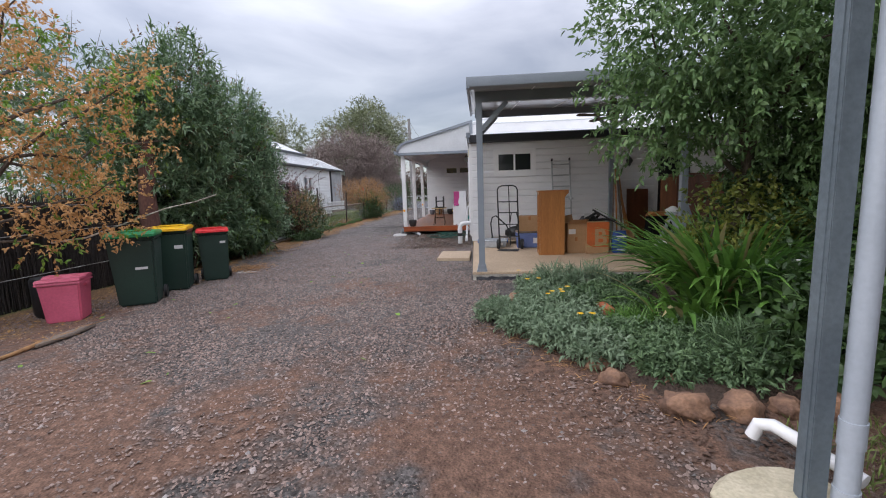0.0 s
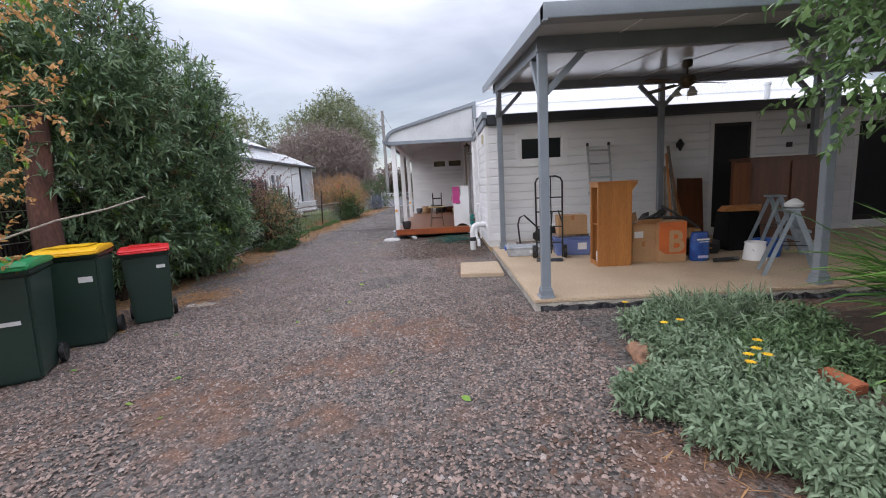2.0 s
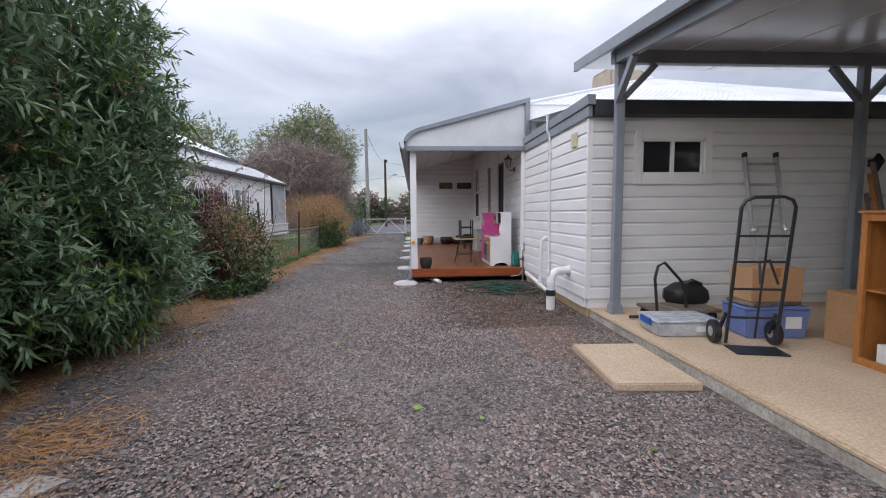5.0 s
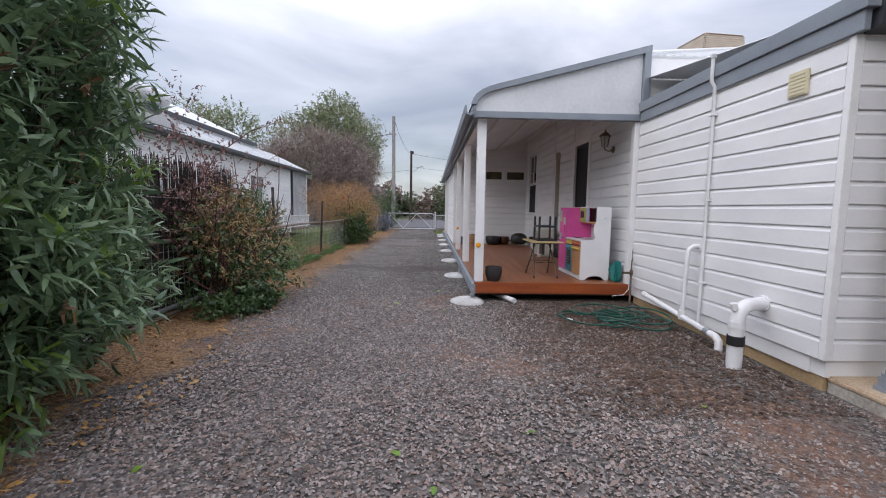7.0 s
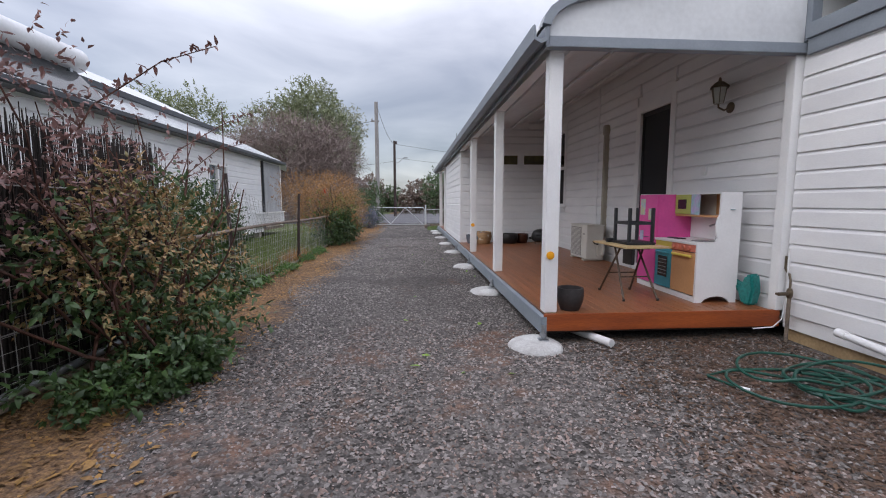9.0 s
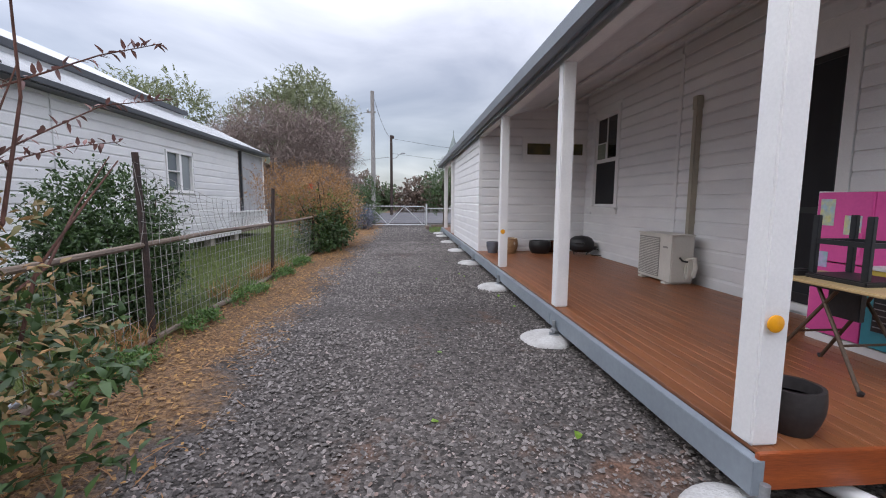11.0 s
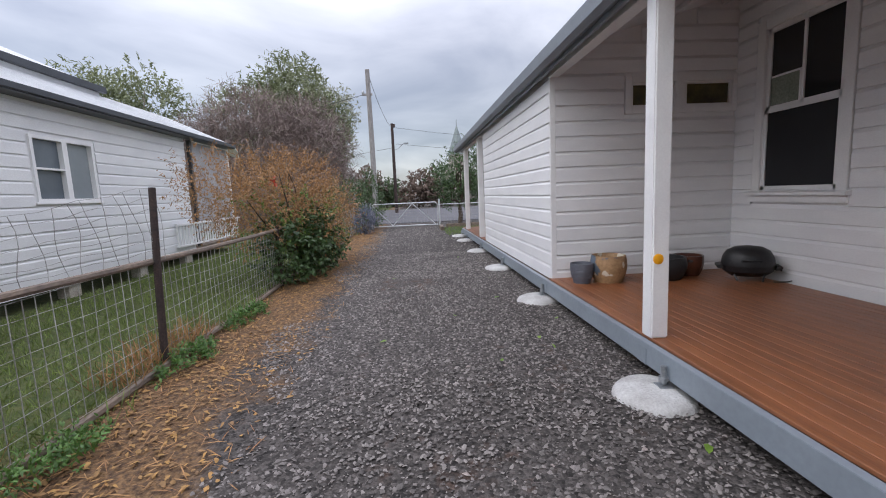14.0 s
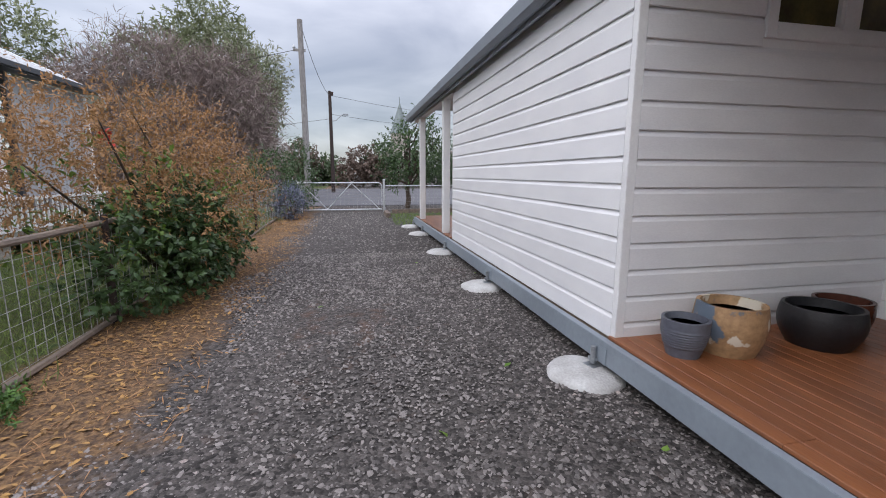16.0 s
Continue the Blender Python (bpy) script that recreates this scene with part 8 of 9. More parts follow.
def ceiling_fan():
    ob = thing("ceiling_fan", pose(2.78, 9.1, 0), "bronze ceiling fan with timber blades and three lights", "ceiling fan")
    BLADE = mat("dark_fan_blade", (0.07, 0.04, 0.025), (0.05, 0.03, 0.02), rough=0.4, fine_amt=0.15)
    OPAL = mat("opal_glass", (0.62, 0.62, 0.60), rough=0.3, fine_amt=0.03)
    Geo().lathe([(0.06, 3.20), (0.075, 3.16), (0.07, 3.10), (0.03, 3.08)], 18).make("canopy", BRONZE, ob, smooth=True)
    Geo().tube([(0, 0, 3.1), (0, 0, 2.96)], 0.014, 10).make("rod", BRONZE, ob, smooth=True)
    Geo().lathe([(0.03, 2.98), (0.11, 2.95), (0.13, 2.90), (0.12, 2.85), (0.07, 2.82), (0.05, 2.79)], 22).make("motor", BRONZE, ob, smooth=True)
    for i in range(4):
        an = math.radians(-72 + i * 90)
        m = Matrix.Rotation(an, 4, "Z")
        b = Geo().slab([(0.20, -0.05), (0.72, -0.07), (0.79, -0.05), (0.81, 0.0), (0.79, 0.05), (0.72, 0.07), (0.20, 0.05)], "z", 2.868, 2.876)
        b.v = [tuple(m @ (Matrix.Translation((0, 0, 2.87)) @ Matrix.Rotation(0.2, 4, "X") @ Matrix.Translation((0, 0, -2.87)) @ Vector(p))) for p in b.v]
        bl = b.make("blade", BLADE, ob)
        a2 = Geo().box(0.10, 0.24, -0.02, 0.02, 2.862, 2.868)
        a2.v = [tuple(m @ Vector(p)) for p in a2.v]
        a2.make("blade_arm", BRONZE, ob)
    for i in range(3):
        an = math.radians(30 + i * 120)
        cx, cy = 0.13 * math.cos(an), 0.13 * math.sin(an)
        Geo().tube([(0, 0, 2.79), (cx * 0.7, cy * 0.7, 2.79), (cx, cy, 2.77)], 0.009, 7).make("lamp_arm", BRONZE, ob, smooth=True)
        Geo().lathe([(0.03, 2.775), (0.045, 2.74), (0.075, 2.69), (0.078, 2.685)], 16, (cx * 1.1, cy * 1.1, 0)).make("lamp_shade", OPAL, ob, smooth=True)
    Geo().tube([(0.02, 0.02, 2.79), (0.02, 0.02, 2.6)], 0.002, 4).make("pull_chain", BRONZE, ob)


ceiling_fan()

# ---- bins and yard edge ----
BIN = mat("dark_green_polyethylene", (0.020, 0.048, 0.035), (0.015, 0.036, 0.028), scale=2, fine=60, rough=0.42, fine_amt=0.1)
LIDS = {"green": mat("green_lid", (0.02, 0.28, 0.10), (0.015, 0.23, 0.08), rough=0.4, fine_amt=0.06), "yellow": mat("yellow_lid", (0.78, 0.46, 0.01), (0.70, 0.40, 0.01), rough=0.4, fine_amt=0.06), "red": mat("red_lid", (0.62, 0.025, 0.03), (0.54, 0.02, 0.025), rough=0.4, fine_amt=0.06)}
PINKBIN = mat("faded_pink_plastic", (0.62, 0.12, 0.20), (0.55, 0.10, 0.17), rough=0.5, fine_amt=0.08)


def wheelie_bin(x, y, rz, lid, w, d, h, label, bar=None):
    # local frame: the front faces -y, wheels and hinge at +y
    ob = thing("wheelie_bin", pose(x, y, 0, 0, 0, rz), label, "wheelie bin", "wheelie bins")
    Geo().taper(w * 0.80, d * 0.72, w * 0.97, d * 0.93, 0.012, h * 0.90, 0, 0).make("body", BIN, ob, bevel=0.025)
    Geo().taper(w * 1.0, d * 0.99, w * 1.03, d * 1.02, h * 0.895, h * 0.935).make("rim", BIN, ob, bevel=0.012)
    L = Geo().slab([(-d * 0.54, h * 0.935), (-d * 0.545, h * 0.96), (-d * 0.50, h * 0.985), (-d * 0.2, h * 1.0), (d * 0.3, h * 1.0), (d * 0.50, h * 0.985), (d * 0.54, h * 0.95), (d * 0.5, h * 0.937)], "x", -w * 0.52, w * 0.52)
    ld = L.make("lid", LIDS[lid], ob, lid + " hinged lid", bevel=0.012)
    Geo().box(-w * 0.33, w * 0.33, -d * 0.25, d * 0.3, h * 1.0, h * 1.0 + 0.012).make("lid_panel", LIDS[lid], ld, bevel=0.006)
    Geo().box(-w * 0.46, w * 0.46, -d * 0.56, -d * 0.53, h * 0.936, h * 0.95).make("lid_lip", LIDS[lid], ld)
    Geo().tube([(-w * 0.4, d * 0.60, h * 0.93), (w * 0.4, d * 0.60, h * 0.93)], 0.014, 8).make("hinge_bar", BIN, ob, smooth=True)
    for s in (-1, 1):
        Geo().box(s * w * 0.36 - 0.02, s * w * 0.36 + 0.02, d * 0.5, d * 0.61, h * 0.90, h * 0.945).make("handle_arm", BIN, ob, bevel=0.006)
        wx = s * w * 0.47
        wh = Geo().tube([(wx - 0.02, d * 0.36, 0.10), (wx + 0.02, d * 0.36, 0.10)], 0.10, 20).make("wheel", BLACK, ob, bevel=0.006)
        Geo().tube([(wx - 0.024, d * 0.36, 0.10), (wx + 0.024, d * 0.36, 0.10)], 0.03, 12).make("hub", BIN, wh, smooth=True)
    Geo().tube([(-w * 0.47, d * 0.36, 0.10), (w * 0.47, d * 0.36, 0.10)], 0.012, 8).make("axle", BLACK_STEEL, ob)
    if bar:
        fz = h * bar[2]
        yy = -(d * 0.72 + (d * 0.93 - d * 0.72) * (fz / (h * 0.9))) / 2 - 0.004
        Geo().box(bar[0], bar[1], yy, yy + 0.004, fz, fz + bar[3]).make("sticker", PAPER, ob, "white sticker")
    return ob


wheelie_bin(-4.95, 5.80, 29, "green", 0.58, 0.66, 1.06, "dark green wheelie bin with a green lid", (0.02, 0.17, 0.5, 0.035))
wheelie_bin(-5.08, 6.72, 26, "yellow", 0.56, 0.64, 1.06, "dark green wheelie bin with a yellow lid", (0.08, 0.2, 0.66, 0.06))
wheelie_bin(-4.84, 7.47, 33, "red", 0.50, 0.52, 0.95, "smaller dark green wheelie bin with a red lid", (0.1, 0.19, 0.72, 0.04))


def pink_bin():
    ob = thing("pink_bin", pose(-5.28, 4.98, 0, 0, 0, 27), "faded pink plastic bin with a loose lid", "bin")
    Geo().taper(0.36, 0.34, 0.43, 0.41, 0.0, 0.50).make("body", PINKBIN, ob, bevel=0.018)
    Geo().taper(0.47, 0.45, 0.45, 0.43, 0.49, 0.525).make("rim", PINKBIN, ob, bevel=0.008)
    Geo().slab([(-0.23, 0.526), (-0.20, 0.56), (0.0, 0.555), (0.02, 0.575), (0.2, 0.57), (0.24, 0.53)], "x", -0.23, 0.23).make("lid", PINKBIN, ob, bevel=0.008)
    for s in (-1, 1):
        Geo().box(s * 0.225 - 0.02, s * 0.225 + 0.02, -0.06, 0.06, 0.44, 0.475).make("grip", PINKBIN, ob, bevel=0.006)
    tagged(Geo().lathe([(0.14, 0), (0.17, 0.06), (0.175, 0.5), (0.16, 0.53)], 14, (0, 0, 0)).make("dark_bin", BLACK, smooth=True), "dark plastic bin half hidden behind the pink one", "bin").matrix_basis = pose(-5.72, 5.15, 0)


pink_bin()


def yard_edge():
    rs = np.random.RandomState(15)
    ob = thing("fallen_branch", pose(-4.63, 3.9, 0), "split dry palm-like branch lying on the ground", "branch")
    Geo().tube([(0.0, -0.9, 0.02), (0.02, -0.2, 0.03), (0.0, 0.1, 0.04)], 0.018, 7, 0.025).make("stem", STRAW, ob, smooth=True)
    Geo().slab([(-0.05, 0.05), (0.07, 0.0), (0.10, 0.4), (0.03, 0.75), (-0.06, 0.6)], "z", 0.015, 0.05).make("sheath", OLD_TIMBER, ob, bevel=0.01)
    for i in range(16):
        y = 0.1 + 0.6 * rs.random()
        Geo().tube([(0, y, 0.05), (rs.normal() * 0.12, y + 0.25 * rs.random(), 0.07 * rs.random() + 0.01)], 0.006, 4, 0.002).make("fibre", STRAW, ob)
    tagged(Geo().slab([(0, 0), (0.34, 0.05), (0.4, 0.18), (0.15, 0.25), (-0.05, 0.15)], "z", 0.0, 0.012).make("flat_stone", CONCRETE_EDGE, bevel=0.008), "thin flat stone sunk beside the bins", "stone").matrix_basis = pose(-4.75, 7.95, -0.004)
    # rear boundary rail and tree stump forms behind the bins
    tr = thing("fence_tree", pose(-5.95, 7.35, 0), "thick reddish tree trunk behind the bins", "tree")
    Geo().tube([(0, 0, -0.05), (0.02, 0.02, 0.7), (-0.05, 0.1, 1.5), (-0.1, 0.3, 2.6)], 0.19, 12, 0.12).make("trunk", BARK_RED, tr, smooth=True)


yard_edge()


# ---- garden bed by the first post ----
def garden_bed():
    poly = [(0.62, 5.3), (0.42, 4.7), (0.45, 4.2), (0.72, 3.6), (1.1, 3.25), (1.3, 2.85), (1.7, 2.8), (2.3, 2.85), (4.5, 2.9), (5.5, 4.5), (5.0, 6.6), (1.2, 6.4), (0.65, 6.0)]
    n = len(poly)
    c = (sum(p[0] for p in poly) / n, sum(p[1] for p in poly) / n)
    vs = [(x, y, -0.02) for x, y in poly] + [(c[0] + (x - c[0]) * 0.9, c[1] + (y - c[1]) * 0.9, 0.06) for x, y in poly] + [(c[0], c[1], 0.10)]
    fs = [(i, (i + 1) % n, n + (i + 1) % n, n + i) for i in range(n)] + [(n + i, n + (i + 1) % n, 2 * n) for i in range(n)]
    setting(Geo().add(vs, fs).make("ground_bed", SOIL, smooth=True), "dark garden bed soil", "garden bed")
    ROCK = mat("tan_field_stone", (0.32, 0.18, 0.11), (0.14, 0.08, 0.055), scale=6, fine=40, rough=0.9, bump=0.6, fine_amt=0.2, bump_dist=0.02)
    rs = np.random.RandomState(5)
    for i, (x, y, r) in enumerate(((1.36, 2.74, 0.135), (1.68, 2.72, 0.135), (1.97, 2.76, 0.10), (1.02, 3.18, 0.10), (2.28, 2.78, 0.12), (2.65, 5.0, 0.14), (1.9, 5.0, 0.12), (0.50, 5.54, 0.12), (0.34, 5.12, 0.12), (1.0, 3.45, 0.10), (1.42, 3.12, 0.08))):
        bm = bmesh.new()
        bmesh.ops.create_icosphere(bm, subdivisions=3, radius=r)
        for v in bm.verts:
            q = v.co.normalized()
            k = 1 + 0.40 * noise.noise(q * 1.5 + Vector((i * 3.1, 0, 0))) + 0.22 * noise.noise(q * 3.2 + Vector((0, i, 0))) + 0.06 * noise.noise(q * 9)
            v.co = Vector((v.co.x * 1.15, v.co.y * 0.85, v.co.z * 0.72)) * k
        me = bpy.data.meshes.new("bed_stone")
        bm.to_mesh(me); bm.free()
        me.materials.append(ROCK); me.shade_smooth()
        o = new("bed_stone", me)
        o.matrix_basis = pose(x, y, r * 0.30, 0, 0, 40 * i)
        tagged(o, "rounded tan field stone edging the bed", "stone", "bed edging stones")
    BRICK = mat("red_clay_brick", (0.42, 0.13, 0.06), (0.33, 0.10, 0.05), scale=9, fine=60, rough=0.9, bump=0.4, fine_amt=0.15)
    tagged(Geo().box(-0.055, 0.055, -0.115, 0.115, 0, 0.076).make("brick", BRICK, bevel=0.005), "single red clay brick lying in the bed", "brick").matrix_basis = pose(1.42, 4.78, 0.085, 6, 0, 12)
    spots = [(0.78, 5.4, 0.28), (0.95, 5.7, 0.40), (1.25, 5.2, 0.40), (0.86, 4.78, 0.28), (0.95, 4.4, 0.38), (1.0, 4.9, 0.36), (1.3, 3.9, 0.36), (0.95, 3.95, 0.30), (1.55, 3.5, 0.34), (1.45, 3.25, 0.22), (0.88, 4.3, 0.2), (1.75, 3.85, 0.26), (0.8, 6.05, 0.28), (0.45, 4.75, 0.32), (0.50, 4.35, 0.28), (0.75, 3.95, 0.26), (1.0, 3.6, 0.26), (0.2, 4.75, 0.2), (1.9, 3.2, 0.28), (1.7, 5.0, 0.32), (1.6, 5.55, 0.36), (2.0, 5.9, 0.36)]
    rs = np.random.RandomState(8)
    for i, (x, y, r) in enumerate(spots):
        ob = thing("silver_groundcover", pose(x, y, 0.02), "low silver-green leafy groundcover with yellow daisies", "plant", "silver groundcover")
        foliage("leaves", ob, SILVER if x < 1.25 else GREEN_COVER, [(0, 0, 0.06, r * 0.9, r * 0.9, 0.12)], 270, 8, 0.055, 0.018, 0.10, 200 + i, 0.6, 0.3, 0.2, 2.6, 0.35)
        if i in (0, 1, 3, 4, 5, 7):
            for j in range(2 if i % 2 else 1):
                fx, fy = rs.normal() * r * 0.4, rs.normal() * r * 0.4
                f = Geo().tube([(fx, fy, 0.1), (fx, fy, 0.30)], 0.003, 4).make("flower_stalk", FLAX, ob)
                pts = np.tile([[fx, fy, 0.30]], (9, 1)).astype(float)
                an = np.arange(9) * 0.7
                D = np.stack([np.cos(an), np.sin(an), 0.45 + 0 * an], 1)
                fl = new("flower", leaf_mesh("flower", pts, D, np.tile([0, 0, 1.0], (9, 1)), 0.036, 0.02, YELLOW))
                fl.parent = ob
    for k, (x, y) in enumerate(((1.1, 6.0), (1.5, 5.85), (2.05, 3.4))):
        ob = thing("spiky_mound", pose(x, y, 0.03), "mound of fine spiky silver-green leaves", "plant", "spiky mounds")
        foliage("leaves", ob, GREEN_COVER if k == 2 else SILVER, [(0, 0, 0.14, 0.3, 0.28, 0.15)], 190, 8, 0.15, 0.010, 0.10, 320 + k, 0.8, 0.2, 0.0, 2.0, 0.2)
    ob = thing("iris_tuft", pose(1.55, 4.25, 0.04), "bright green tuft of fine grass", "plant")
    foliage("leaves", ob, FLAX, [(0, 0, 0.06, 0.24, 0.2, 0.08)], 130, 6, 0.16, 0.007, 0.06, 301, 1.2, 0.2, 0.0)
    leafy("yellow_green_shrub", 2.85, 4.85, [(2.8, 4.85, 1.0, 0.42, 0.35, 0.42), (3.2, 4.75, 0.8, 0.45, 0.35, 0.5)], OLIVE, 420, 9, 0.06, 0.03, "yellow-green leafy shrub in the bed", 302)
    # dark leaves massed here stand in for the shade under the tree
    leafy("dark_bed_shrub", 3.9, 4.5, [(3.7, 4.3, 0.75, 0.8, 0.6, 0.7), (3.0, 3.6, 0.4, 0.7, 0.5, 0.4), (2.7, 3.1, 0.3, 0.6, 0.35, 0.3), (3.5, 5.3, 0.9, 0.7, 0.4, 0.9), (4.6, 5.0, 1.1, 0.9, 0.8, 1.0)], DARK_LEAF, 2600, 9, 0.09, 0.04, "dark green shrub added for the shade behind the bed", 303)
    lily = thing("lily_plant", pose(2.78, 3.6, 0.05), "broad-leaved plant with white lily flowers", "plant")
    foliage("leaves", lily, DARK_LEAF, [(0, 0, 0.25, 0.45, 0.35, 0.22)], 90, 5, 0.22, 0.085, 0.12, 304, 0.7, 0.3, 0.0)
    WHITEP = mat("white_petal", (0.82, 0.82, 0.78), rough=0.6, leaf=0.2, bump=0)
    for x, y, z in ((-0.12, 0.12, 0.72), (0.02, 0.05, 0.66)):
        Geo().tube([(x, y, 0.1), (x, y, z)], 0.006, 5).make("stalk", FLAX, lily)
        Geo().lathe([(0.006, 0), (0.014, 0.03), (0.036, 0.055)], 12, (x, y, z)).make("flower", WHITEP, lily, "white trumpet flower", smooth=True)


GREEN_COVER = mat("green_groundcover_leaf", (0.17, 0.26, 0.12), (0.06, 0.11, 0.05), scale=2.5, fine=14, rough=0.6, bump=0, island=0.75, leaf=0.2)
OLIVE = mat("olive_yellow_leaf", (0.26, 0.26, 0.05), (0.10, 0.14, 0.03), scale=2, fine=12, rough=0.55, bump=0, island=0.8, leaf=0.3)
garden_bed()


def first_post():
    ob = thing("steel_post", pose(1.49, 1.90, 0.04), "grey steel shed post on a concrete pad", "post")
    g = Geo().box(-0.043, 0.043, -0.043, 0.043, 0, 2.9)
    g.make("shaft", POST_GREY, ob, bevel=0.004)
    Geo().box(-0.049, -0.043, -0.02, 0.02, 0, 2.9).make("ridge", POST_GREY, ob)
    pad = tagged(Geo().lathe([(0.30, -0.05), (0.30, 0.02), (0.27, 0.045), (0.02, 0.05)], 24, (0, 0, 0), 1.1, 0.8, 0.2).make("concrete_pad", CREAM_CONC, smooth=True), "rough cream concrete pad round the post", "concrete pad")
    pad.matrix_basis = pose(1.43, 1.89, 0)
    dp = thing("downpipe", pose(1.585, 1.83, 0.05), "pale grey round downpipe beside the steel post", "downpipe")
    Geo().tube([(0, 0, 0), (0, 0, 2.9)], 0.045, 18).make("pipe", DOWNPIPE, dp, smooth=True)
    Geo().tube([(0, 0, 0.30), (0, 0, 0.42)], 0.050, 18).make("joiner", DOWNPIPE, dp, smooth=True)
    Geo().tube([(0, 0, 0.0), (0, 0, 0.10)], 0.050, 18).make("socket", DOWNPIPE, dp, smooth=True)
    el = thing("pipe_outlet", pose(1.64, 2.20, 0), "white pipe elbow poking out beside the pad", "pipe")
    Geo().tube([(0.12, -0.26, 0.10), (0.0, 0.0, 0.15), (-0.06, 0.09, 0.175), (-0.11, 0.13, 0.16), (-0.13, 0.145, 0.08)], 0.036, 14).make("elbow", PVC, el, smooth=True)


POST_GREY = mat("blue_grey_steel", (0.135, 0.165, 0.185), (0.10, 0.125, 0.145), scale=3, fine=40, rough=0.4, fine_amt=0.12)
CREAM_CONC = mat("cream_concrete", (0.52, 0.46, 0.34), (0.42, 0.37, 0.26), scale=6, fine=50, rough=0.9, bump=0.5, fine_amt=0.15)
DOWNPIPE = mat("pale_grey_pipe", (0.42, 0.46, 0.52), (0.38, 0.42, 0.48), rough=0.35, fine_amt=0.04)
first_post()


# ---- unseen shed behind the start, suggested by the steel post, added to dim the patio ----
SHED_STEEL = mat("grey_shed_steel", (0.30, 0.33, 0.35), (0.24, 0.27, 0.29), scale=2, fine=30, rough=0.45, fine_amt=0.06)
setting(Geo().box(2.5, 9.6, 1.22, 1.32, 0.0, 2.96).make("wall_shed_north", SHED_STEEL), "unseen grey shed wall added to block the southern sky", "wall")
setting(Geo().box(2.5, 2.6, -4.5, 1.22, 0.0, 2.96).make("wall_shed_west", SHED_STEEL), "unseen grey shed side wall added to block sky light", "wall")
setting(Geo().box(1.40, 9.8, -4.7, 2.02, 2.964, 3.04).make("roof_shed", SHED_STEEL), "unseen grey steel shed roof reaching over the post", "roof")


# ---- gate, street and distance ----
def gate():
    ob = thing("farm_gate", pose(-5.8, 35.4, 0), "galvanised tube farm gate with wire mesh, closed", "gate")
    L, H = 2.76, 1.06
    Geo().tube([(0, 0, 0.10), (L, 0, 0.10), (L, 0, H - 0.08), (L - 0.08, 0, H), (0.0, 0, H)], 0.022, 8, closed=True).make("gate_frame", GALVP, ob, smooth=True)
    for a, b in (((0.0, 0.98), (0.82, 0.12)), ((0.82, 0.12), (1.68, 1.04)), ((1.68, 1.04), (2.66, 0.12))):
        Geo().tube([(a[0], 0, a[1]), (b[0], 0, b[1])], 0.017, 7).make("brace", GALVP, ob, smooth=True)
    wires = Geo()
    for i in range(18):
        x = 0.15 * i + 0.08
        wires.beam((x, 0.01, 0.12), (x, 0.01, H - 0.02), 0.004, 0.004, (0, 1, 0))
    for j in range(8):
        wires.beam((0, 0.01, 0.2 + 0.11 * j), (L, 0.01, 0.2 + 0.11 * j), 0.004, 0.004)
    wires.make("wire_mesh", GALV_DARK, ob)
    for x in (-0.07, L + 0.08):
        p = thing("gate_post", pose(-5.8 + x, 35.4, 0), "round galvanised steel gate post", "post", "gate posts")
        Geo().tube([(0, 0, -0.05), (0, 0, 1.16)], 0.04, 12).make("shaft", GALVP, p, smooth=True)
        Geo().lathe([(0.042, 1.15), (0.045, 1.17), (0.02, 1.19)], 12).make("cap", GALVP, p, smooth=True)
    f = thing("street_fence", pose(0, 35.5, 0), "low wire mesh street fence", "fence")
    Geo().tube([(-2.9, 0, 0.95), (12, 0, 0.95)], 0.018, 7).make("top_rail", GALVP, f)
    w = Geo()
    for i in range(100):
        w.beam((-2.9 + i * 0.15, 0, 0.05), (-2.9 + i * 0.15, 0, 0.95), 0.004, 0.004, (0, 1, 0))
    for j in range(7):
        w.beam((-2.9, 0, 0.08 + 0.14 * j), (12, 0, 0.08 + 0.14 * j), 0.004, 0.004)
    w.make("wire_mesh", GALV_DARK, f)
    for i in range(5):
        Geo().tube([(0.2 + i * 3, 0, -0.02), (0.2 + i * 3, 0, 1.0)], 0.025, 8).make("post", GALVP, f)
    for i, (a, b) in enumerate((((-3.0, 34.3), (-3.0, 33.2)), ((-2.75, 34.6), (0.5, 34.9)))):
        o = Geo().beam((a[0], a[1], 0.07), (b[0], b[1], 0.07), 0.14, 0.16).make("sleeper", OLD_TIMBER, bevel=0.01)
        tagged(o, "weathered timber sleeper edging the front lawn", "sleeper", "garden sleepers")


GALVP = mat("pale_galvanised_tube", (0.62, 0.64, 0.66), (0.52, 0.54, 0.56), rough=0.4, metal=0.3, fine_amt=0.1)
gate()


